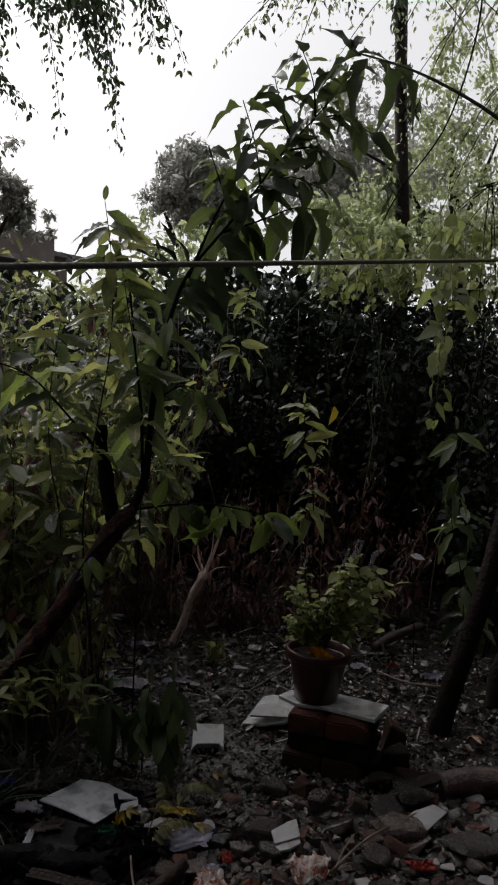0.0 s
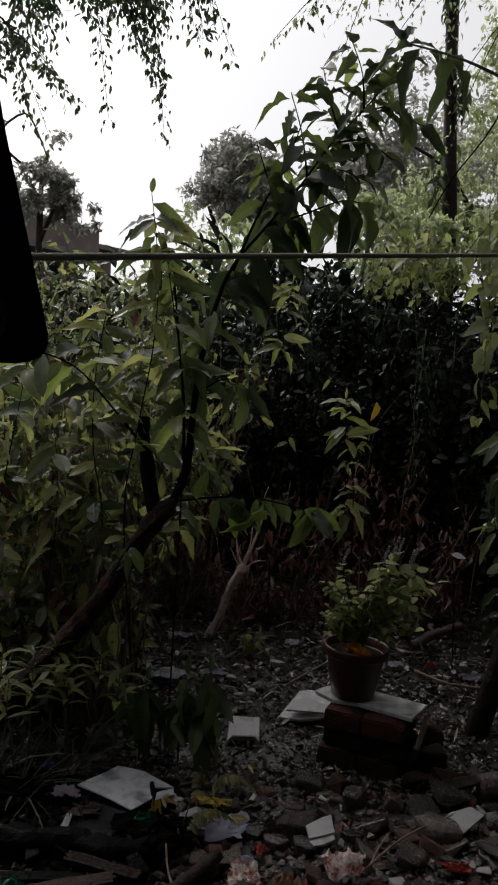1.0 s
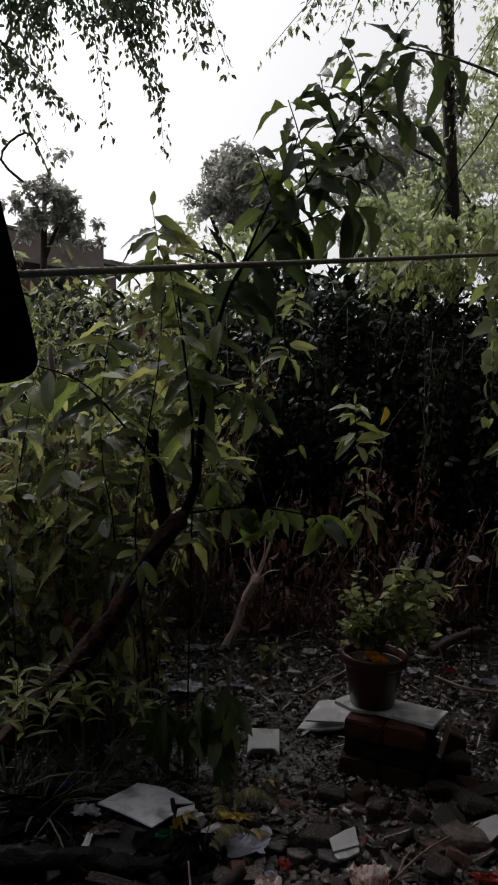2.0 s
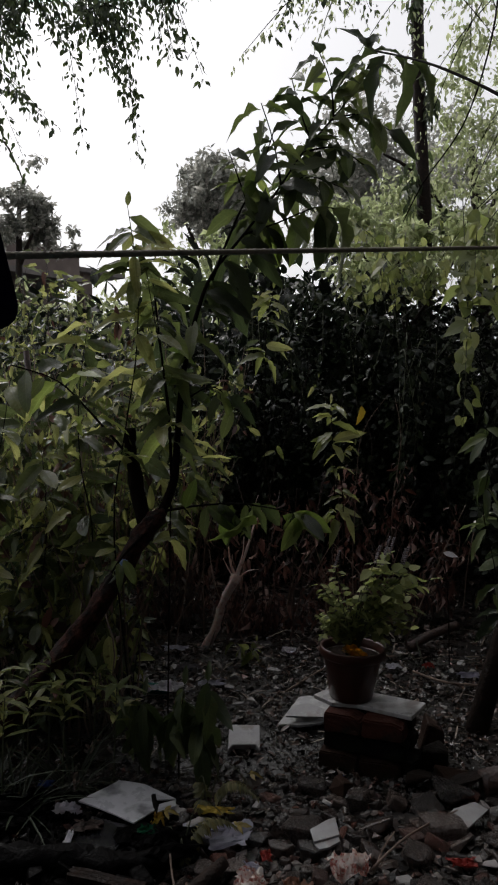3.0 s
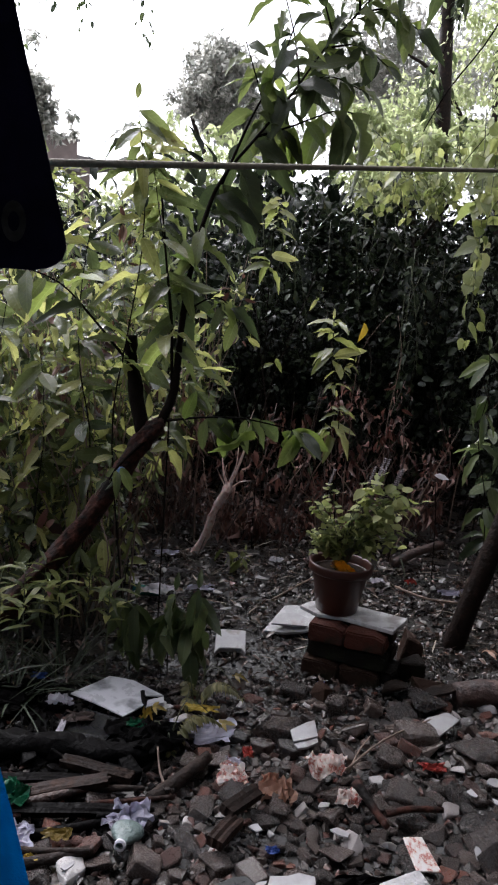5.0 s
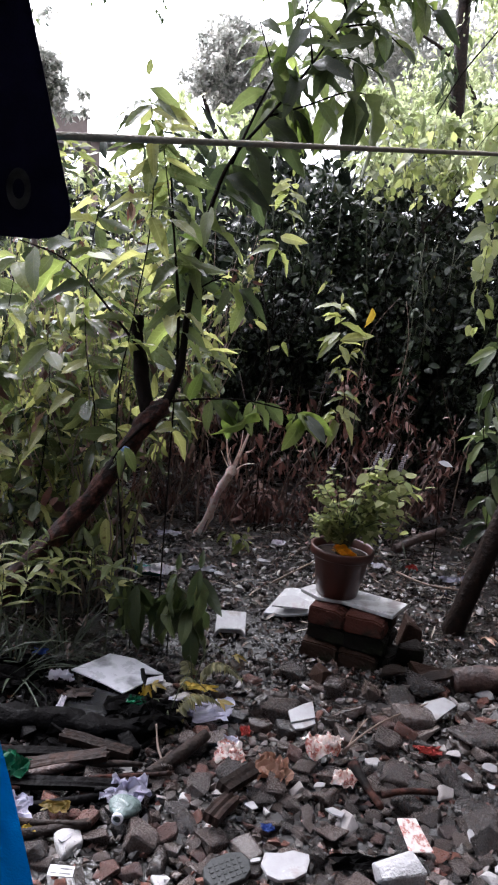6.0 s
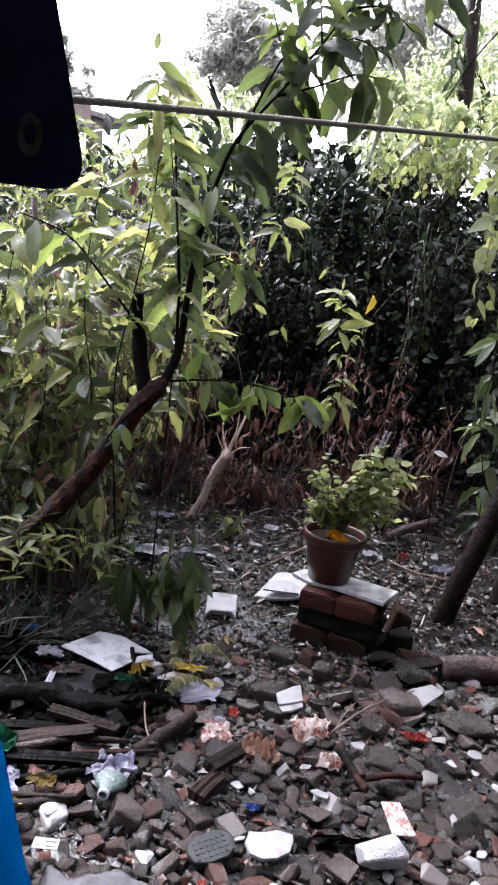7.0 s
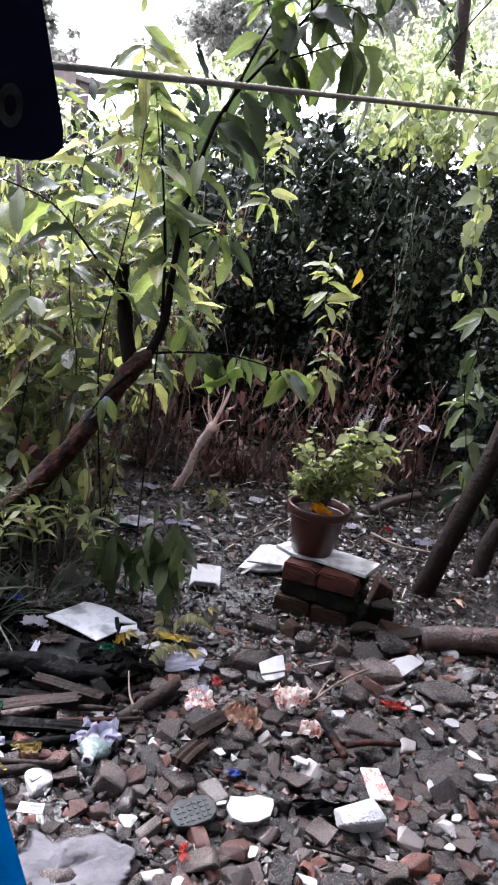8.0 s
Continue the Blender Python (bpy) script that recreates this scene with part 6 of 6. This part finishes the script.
def bottle_bottom(at):
    top = thing("crushed_cup", at, "crushed pale green plastic bottle neck lying on stones", "bottle")
    top.rotation_euler = (radians(-96), 0, radians(-8))
    top.scale = (0.85, 0.85, 0.85)
    v, f = lathe([(0.012, 0.0), (0.018, 0.0), (0.019, 0.012), (0.02, 0.02), (0.05, 0.05), (0.062, 0.08), (0.058, 0.10)], 26)
    v = [(x * 1.0 + 0.006 * math.sin(30 * z + 4 * x), y * 0.55, z) for x, y, z in v]
    part_of("body", mesh_of("body", v, f[:-1], M_CYAN), top)
    v, f = lathe([(0.014, -0.006), (0.02, -0.006), (0.021, 0.006), (0.016, 0.006)], 20)
    part_of("neck", mesh_of("neck", v, f[:-1], M_PAPER), top, "pale open bottle neck")


bottle_bottom((-0.28, 1.93, 0.075))
for x, y, s, m, lab in [(0.0, 2.62, 0.055, M_YELLOWLEAF, "yellowed fallen leaf on the rubble"), (-0.27, 2.68, 0.055, M_YELLOWLEAF, "yellowed hanging leaf by the torn board"), (1.25, 3.3, 0.07, M_ORANGELEAF, "orange fallen leaf on wet mud"), (0.05, 3.0, 0.06, M_YELLOWLEAF, "yellow leaf by the fern")]:
    pp = np.zeros((4, 3)) + np.array([0, 0, 0.0])
    ww = np.array([[1, 0.1, 0.1], [0.5, 0.9, 0.2], [0.4, -0.9, 0.2], [-0.3, 0.8, 0.1]])
    ob = new("fallen_leaf", leaf_mesh("fallen_leaf", [(pp, ww, np.tile([0, -0.3, 1.0], (4, 1)), [s, s * 0.8, s * 0.8, s * 0.6], T_OVAL)], m))
    ob.location = (x, y, gz(x, y) + 0.06)
    tagged(ob, lab, "leaf")


def lone_leaf(at, ways, size, mat, label):
    k = len(ways)
    ob = new("withered_leaf", leaf_mesh("withered_leaf", [(np.zeros((k, 3)), np.array(ways, float), np.tile([0.3, -0.8, 0.4], (k, 1)), [size] * k, T_OVAL)], mat))
    ob.location = at
    return tagged(ob, label, "leaf")


lone_leaf((0.79, 4.78, 1.55), [(0.1, 0, -1)], 0.13, M_YELLOWLEAF, "yellowed leaf hanging before the dark thicket")
lone_leaf((-0.505, 3.22, 1.93), [(-0.1, -0.1, -1), (0.15, -0.1, -0.9), (0, -0.1, 0.8)], 0.075, M_DRY, "curled dead brown leaf hanging on a sapling")
limb_thing("dry_stalk", [(1.24, 4.3, -0.03), (1.22, 4.27, 0.4), (1.185, 4.25, 0.70)], (0.004, 0.002), M_STEM, "thin dark stalk holding one pale leaf", "stalk", 6, 0.02)
lone_leaf((1.18, 4.25, 0.70), [(0.8, -0.2, -0.1)], 0.09, M_PAPER, "pale upturned leaf in the shade")
limb_thing("stump", [(1.52, 3.78, -0.05), (1.55, 3.8, 0.12), (1.62, 3.85, 0.3)], (0.05, 0.04), M_BARK, "dark broken stub of wood in the mud", "stump", 12, 0.1)


M_FERN = leafy("fern_leaf", (0.07, 0.075, 0.025), (0.14, 0.145, 0.05), (0.24, 0.235, 0.09), 0.35)


def fern(at, length, lean, label):
    top = thing("fern", at, label, "fern")
    lines, pos, way = [], [], []
    for a, ln in ((lean, 1.15), (lean + 2.4, 0.6), (lean - 1.6, 0.5)):
        d = np.array([math.cos(a), math.sin(a), 0])
        p = [np.array([0, 0, -0.02]), d * 0.35 * length * ln + np.array([0, 0, 0.9 * length * ln]), d * 0.95 * length * ln + np.array([0, 0, 0.35 * length * ln])]
        lines.append((p, (0.003, 0.001)))
        s = np.cross(d, [0, 0, 1])
        for u in np.linspace(0.25, 1, 19):
            c = p[0] * (1 - u) ** 2 + 2 * u * (1 - u) * p[1] + p[2] * u * u
            for sg in (-1, 1):
                pos.append(c)
                way.append(sg * s * (1.15 - 0.7 * u) + d * 0.35 + np.array([0, 0, -0.2]))
    tubes("stemwork", lines, M_GREENSTEM, top, sides=5)
    n = len(pos)
    part_of("foliage", leaf_mesh("foliage", [(pos, way, np.tile([0.1, -0.5, 1.0], (n, 1)), np.tile(np.repeat(np.linspace(0.055, 0.022, 19), 2), 3), T_OVAL)], M_FERN), top)


fern((-0.12, 2.84, gz(-0.12, 2.84)), 0.19, -0.35, "small yellow-green fern growing in the rubble")
fern((-0.2, 2.52, gz(-0.2, 2.52)), 0.18, 0.3, "little sprig of pale leaves in the rubble")
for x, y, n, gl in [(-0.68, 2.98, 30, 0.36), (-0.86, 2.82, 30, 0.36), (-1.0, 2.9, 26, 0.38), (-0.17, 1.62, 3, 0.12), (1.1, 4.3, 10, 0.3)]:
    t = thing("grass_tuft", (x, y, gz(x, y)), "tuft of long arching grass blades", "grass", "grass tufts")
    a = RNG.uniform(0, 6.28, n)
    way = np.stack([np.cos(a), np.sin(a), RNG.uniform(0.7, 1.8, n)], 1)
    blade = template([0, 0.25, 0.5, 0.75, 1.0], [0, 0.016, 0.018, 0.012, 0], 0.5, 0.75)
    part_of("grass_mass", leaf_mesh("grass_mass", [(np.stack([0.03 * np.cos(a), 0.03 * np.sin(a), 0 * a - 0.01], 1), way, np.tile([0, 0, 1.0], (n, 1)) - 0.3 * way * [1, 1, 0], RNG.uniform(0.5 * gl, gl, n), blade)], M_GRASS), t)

M_SPLIT = material("split_wood", [(0.3, (0.006, 0.004, 0.003)), (0.5, (0.022, 0.012, 0.009)), (0.8, (0.065, 0.037, 0.027))], 26.0, (0.45, 0.75), 0.6, 70.0, spec=0.15)


def split_plank(at, length, width, thick, turn, seed, mat, label):
    """A split board: torn ends, ridges along the grain."""
    bm = box_bm(-length / 2, length / 2, -width / 2, width / 2, 0, thick)
    bmesh.ops.subdivide_edges(bm, edges=[e for e in bm.edges if abs(e.verts[0].co.x - e.verts[1].co.x) > 0.01], cuts=11, use_grid_fill=True)
    bmesh.ops.subdivide_edges(bm, edges=[e for e in bm.edges if abs(e.verts[0].co.y - e.verts[1].co.y) > 0.8 * width], cuts=4, use_grid_fill=True)
    for v in bm.verts:
        grain = noise.noise(Vector((v.co.x * 3, v.co.y * 90, seed)))
        v.co.z += (0.22 * grain + 0.12 * noise.noise(Vector((v.co.x * 9, seed, v.co.y * 30)))) * thick * (1 if v.co.z > thick / 2 else 0.3)
        v.co.y += 0.25 * width * noise.noise(Vector((v.co.x * 5, seed * 2.0, 0)))
        if abs(v.co.x) > length * 0.45:
            v.co.x *= 1 + 0.10 * grain
    return put(bm, "split_plank", mat, at, turn, label, "plank", up=0.035)


for at, ln, w, th, turn, m, lab in [
    ((-0.60, 2.17), 0.48, 0.045, 0.022, (8, -4, 13), M_SPLIT, "split brown board with torn ends on the burnt heap"),
    ((-0.66, 2.24), 0.40, 0.05, 0.018, (-6, 3, 8), M_CHAR, "charred split board lying in the heap"),
    ((-0.48, 2.10), 0.34, 0.04, 0.02, (10, 2, 3), M_CHAR, "charred black board end on the rubble"),
    ((-0.42, 2.30), 0.26, 0.05, 0.025, (-5, 4, -12), M_DARKBARK, "thick dark wet board in the heap"),
    ((0.07, 2.16), 0.17, 0.05, 0.03, (12, 8, 52), M_DARKBARK, "dark wooden block lying among the stones"),
    ((0.02, 2.02), 0.14, 0.05, 0.03, (8, 6, 64), M_SPLIT, "brown wooden offcut lying among the stones"),
]:
    split_plank(at, ln, w, th, turn, len(lab), m, lab)

litter("tissue", M_PAPER, (-0.64, 2.73), (0.10, 0.05, 0.05), 51, "crumpled off-white tissue by the torn board", "litter", 0.8, 0.04)
litter("paper_strip", M_PAPER, (-0.59, 2.53), (0.025, 0.09, 0.02), 52, "narrow curled white plastic strip by the tray", "litter", 0.5, 0.05)
litter("dish_scrap", M_LOG, (-0.54, 2.615), (0.11, 0.07, 0.02), 53, "brown warped plastic scrap on the black tray", "litter", 0.5, 0.045)
litter("crumpled_paper", M_LILAC, (-0.60, 1.99), (0.11, 0.11, 0.05), 54, "pale blue-white crumpled sheet beside the sticks", "litter", 0.6, 0.03)
litter("yellow_wrapper", M_YELLOWLEAF, (-0.475, 2.0), (0.10, 0.05, 0.02), 55, "faded yellow-green wrapper flattened on a stick", "litter", 0.5, 0.04)
litter("yellow_wrapper", M_YELLOW, (-0.08, 2.71), (0.12, 0.05, 0.03), 56, "faded yellow packet behind the plastic film", "litter", 0.5, 0.05)
litter("food_wrapper", M_PINK, (0.045, 2.33), (0.10, 0.07, 0.04), 57, "crumpled printed wrapper sunk between stones", "litter", 0.7)


def lying_bottle(at, turn):
    top = thing("plastic_bottle", at, "teal plastic bottle lying in the litter under the shrubs", "bottle")
    top.rotation_euler = (radians(90), 0, radians(turn))
    v, f = lathe([(0.005, 0.0), (0.026, 0.002), (0.029, 0.012), (0.029, 0.12), (0.024, 0.145), (0.011, 0.165), (0.011, 0.175)], 20)
    part_of("body", mesh_of("body", v, f, M_TEAL), top)
    v, f = lathe([(0.013, 0.168), (0.013, 0.185), (0.001, 0.186)], 16)
    part_of("cap", mesh_of("cap", v, f, M_PAPER), top, "small white screw cap")


M_TEAL = material("teal_plastic", [(0.3, (0.006, 0.06, 0.055)), (0.7, (0.012, 0.11, 0.10))], 9.0, (0.15, 0.35), 0.1, 60.0)
lying_bottle((-0.52, 3.92, 0.05), 80)

for k in range(16):
    x, y = -0.95 + 0.75 * RNG.random(), 2.30 + 0.22 * RNG.random()
    put(hull((RNG.uniform(0.06, 0.15), RNG.uniform(0.05, 0.09), RNG.uniform(0.03, 0.06)), 300 + k), "charred_lump", M_CHAR, (x, y), (RNG.uniform(-20, 20), RNG.uniform(-20, 20), RNG.uniform(0, 360)), "charred black lump of wood in wet ash", "charcoal", "charred lumps by the burnt log")
for k, (x, y, w, h, d) in enumerate([(0.83, 3.1, 0.14, 0.12, 0.16), (0.90, 3.0, 0.16, 0.12, 0.08), (0.86, 3.2, 0.15, 0.12, 0.2), (0.42, 2.93, 0.12, 0.07, 0.06), (0.75, 2.94, 0.14, 0.1, 0.07)]):
    put(hull((w, h, d), 350 + k), "brick_lump", M_MOSSBRICK, (x, y), (10, 5, 40 * k), "dark mossy lump of old brickwork by the stack", "stone", "lumps by the brick stack")

# ---- litter of leaves, gravel and rubble ----
n = 9000
lx, ly = RNG.uniform(-2.2, 2.4, n), RNG.uniform(3.0, 7.0, n)
way = np.stack([RNG.standard_normal(n), RNG.standard_normal(n), 0.25 * RNG.standard_normal(n)], 1)
tagged(new("leaf_litter", leaf_mesh("leaf_litter", [(np.stack([lx, ly, ground_height(lx, ly) + 0.012 + 0.015 * RNG.random(n)], 1), way, np.array([0, 0, 1.0]) + 0.35 * RNG.standard_normal((n, 3)), RNG.uniform(0.015, 0.065, n), T_OVAL)], M_LITTER)), "wet brown leaf litter covering the yard's soil", "leaf litter", kind="stuff")


def lump_stuff(name, label, xr, yr, count, sizes, mat, up=0.0, seeds=14):
    bases = []
    for k in range(seeds):
        bm = bmesh.new()
        r = np.random.default_rng(500 + k)
        for _ in range(9):
            p = r.uniform(-1, 1, 3)
            bm.verts.new(np.sign(p) * np.abs(p) ** 0.6 * np.array([0.5, 0.42, 0.28]))
        res = bmesh.ops.convex_hull(bm, input=bm.verts)
        bmesh.ops.delete(bm, geom=list({g for g in res["geom_interior"] if isinstance(g, bmesh.types.BMVert)}), context="VERTS")
        bm.verts.index_update()
        bases.append((np.array([v.co[:] for v in bm.verts]), [tuple(v.index for v in fc.verts) for fc in bm.faces]))
        bm.free()
    vs, fs, o = [], [], 0
    for k in range(count):
        bv, bf = bases[k % seeds]
        x = RNG.uniform(*xr)
        y = yr[0] + (yr[1] - yr[0]) * RNG.random() ** 1.3
        s = sizes[0] + (sizes[1] - sizes[0]) * RNG.random() ** 2.2
        m = np.array(Euler((RNG.uniform(-0.6, 0.6), RNG.uniform(-0.6, 0.6), RNG.uniform(0, 6.3))).to_matrix())
        vs.append((bv * s) @ m.T + np.array([x, y, gz(x, y) + 0.12 * s + up]))
        fs += [tuple(i + o for i in g) for g in bf]
        o += len(bv)
    me = mesh_of(name, np.concatenate(vs), fs, mat, smooth=False)
    return tagged(new(name, me), label, "gravel", kind="stuff")


M_GRIT = material("dark_grit", [(0.0, (0.008, 0.007, 0.006)), (0.5, (0.026, 0.022, 0.019)), (0.9, (0.05, 0.04, 0.034)), (0.965, (0.16, 0.14, 0.13)), (1.0, (0.42, 0.40, 0.39))], 20.0, (0.18, 0.6), 0.5, 120.0, "island", spec=0.35)
lump_stuff("gravel", "small broken stones, brick bits and pale chips on the soil", (-1.3, 1.7), (1.2, 3.1), 13000, (0.008, 0.045), M_GRAVEL)
lump_stuff("gravel", "fine grit and pale bits scattered over wet mud", (-1.8, 2.2), (2.9, 5.6), 6500, (0.006, 0.026), M_GRIT)

lump_stuff("charred_bits", "charred black bits heaped about the burnt log", (-1.3, -0.2), (2.02, 2.95), 2400, (0.012, 0.07), M_CHAR, 0.004)

lump_stuff("clods", "clods and crumbs of dark wet mud", (-0.6, 1.8), (2.9, 4.6), 4200, (0.010, 0.042), M_CLOD)

# chips whose pale tones also paint the glints of wet mud
M_GLINTCHIPS = material("pale_glint_chips", [(0.0, (0.04, 0.032, 0.028)), (0.5, (0.12, 0.10, 0.09)), (0.85, (0.44, 0.42, 0.41)), (1.0, (0.26, 0.08, 0.06))], 20.0, (0.06, 0.3), 0.3, 120.0, "island")
lump_stuff("chips", "pale wet chips and scraps strewn over the mud, also painting its glints", (-0.6, 1.8), (3.6, 5.2), 1300, (0.006, 0.055), M_GLINTCHIPS, 0.008)
n = 220
cx, cy = RNG.uniform(-0.5, 1.7, n), RNG.uniform(3.2, 5.0, n)
tagged(new("straw", leaf_mesh("straw", [(np.stack([cx, cy, ground_height(cx, cy) + 0.02], 1), np.stack([RNG.standard_normal(n), 0.6 * RNG.standard_normal(n), 0.12 * RNG.standard_normal(n)], 1), np.tile([0, 0, 1.0], (n, 1)), RNG.uniform(0.05, 0.16, n), template([0, 0.3, 0.7, 1.0], [0, 0.03, 0.03, 0], 0.5, 0.05))], M_STRAW)), "bits of pale straw and dry stems on the mud", "straw", kind="stuff")

stone_meshes = []
for k in range(30):
    r = np.random.default_rng(900 + k)
    bm = hull((1.0, r.uniform(0.55, 0.95), r.uniform(0.34, 0.62)), 40 + k, 0.62, 20, 0.11)
    me = bpy.data.meshes.new("rubble_stone")
    bm.to_mesh(me)
    bm.free()
    stone_meshes.append(me)
kinds = {"rubble_stone": (M_STONE, "broken lump of wet dark grey concrete rubble", "stone"), "brick_fragment": (M_BRICK, "broken fragment of red brick among the rubble", "brick fragment"), "plaster_chip": (M_PALE, "pale broken chip of plaster among the rubble", "chip")}
by_kind = {}
for nm, (m, lab, cat) in kinds.items():
    by_kind[nm] = []
    for me in stone_meshes[::(1 if nm == "rubble_stone" else 3)]:
        c = me.copy()
        c.name = nm
        c.materials.append(m)
        by_kind[nm].append(c)
r = random.Random(21)
placed, extra = [], {}
tries = 0
while len(placed) < 940 and tries < 20000:
    tries += 1
    y = 1.3 + 1.75 * r.random() ** 1.1
    x = r.uniform(-0.40 * y - 0.08, 0.46 * y + 0.12)
    s = r.choice((0.04, 0.05, 0.06, 0.07, 0.085, 0.10, 0.12)) * (1.0 if y < 2.7 else 0.8)
    if x < -0.25 and 2.25 < y < 3.1 or (abs(x - 0.6) < 0.3 and 2.9 < y < 3.4):
        continue
    if any((x - a) ** 2 + (y - b) ** 2 < (0.31 * (s + q)) ** 2 for a, b, q in placed):
        continue
    placed.append((x, y, s))
    pick = r.random()
    nm = "rubble_stone" if pick < 0.74 or s > 0.1 else "brick_fragment" if pick < 0.92 else "plaster_chip"
    me = r.choice(by_kind[nm])
    m = pose(x, y, gz(x, y) + 0.15 * s, r.uniform(-26, 26), r.uniform(-26, 26), r.uniform(0, 360)) @ Matrix.Scale(s, 4)
    if nm == "rubble_stone" and (y > 2.45 or s < 0.05):
        extra.setdefault(nm, []).append((me, m))
        continue
    ob = new(nm, me)
    ob.matrix_basis = m
    tagged(ob, kinds[nm][1], kinds[nm][2], "rubble of the yard")
vs, fs, o = [], [], 0
for me, m in extra["rubble_stone"]:
    vs += [m @ v.co for v in me.vertices]
    fs += [tuple(i + o for i in p.vertices) for p in me.polygons]
    o += len(me.vertices)
M_RUBBLE = material("small_wet_rubble", [(0.05, (0.011, 0.0085, 0.0075)), (0.35, (0.029, 0.022, 0.019)), (0.6, (0.054, 0.039, 0.033)), (0.82, (0.076, 0.056, 0.048)), (1.0, (0.16, 0.13, 0.118))], 19.0, (0.10, 0.42), 0.55, 90.0, "island", spec=0.45, coat=0.1, stain=(9.0, 0.54, (0.046, 0.026, 0.019)))
tagged(new("rubble", mesh_of("rubble", vs, fs, M_RUBBLE, smooth=False)), "small broken wet concrete rubble", "rubble", kind="stuff")
for x, y, s, t in [(0.24, 2.66, 0.17, 20), (0.47, 2.84, 0.16, 70), (0.75, 2.62, 0.2, 10), (0.98, 2.52, 0.2, 30), (0.62, 2.5, 0.14, 50), (0.85, 2.9, 0.18, 100), (0.72, 2.78, 0.14, 40), (0.3, 2.95, 0.14, 0), (-0.02, 2.44, 0.12, 0), (0.62, 2.28, 0.13, 60), (0.85, 2.05, 0.15, 15), (0.2, 2.2, 0.12, 80)]:
    ob = new("rubble_stone", r.choice(by_kind["rubble_stone"]))
    ob.matrix_basis = pose(x, y, gz(x, y) + 0.16 * s, r.uniform(-8, 20), r.uniform(-12, 12), t) @ Matrix.Scale(s, 4)
    tagged(ob, "larger broken slab of wet dark concrete", "stone", "rubble of the yard")

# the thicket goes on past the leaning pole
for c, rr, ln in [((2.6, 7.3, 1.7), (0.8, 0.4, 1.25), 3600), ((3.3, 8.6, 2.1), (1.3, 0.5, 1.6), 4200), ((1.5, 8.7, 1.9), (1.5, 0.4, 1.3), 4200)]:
    bush("dark thicket of wet leaves past the pole", c, rr, 60, ln, 0.085, M_DEEPSHADE, T_BROAD, 0.3, name="thicket", hollow=0.15, base_spread=0.9)
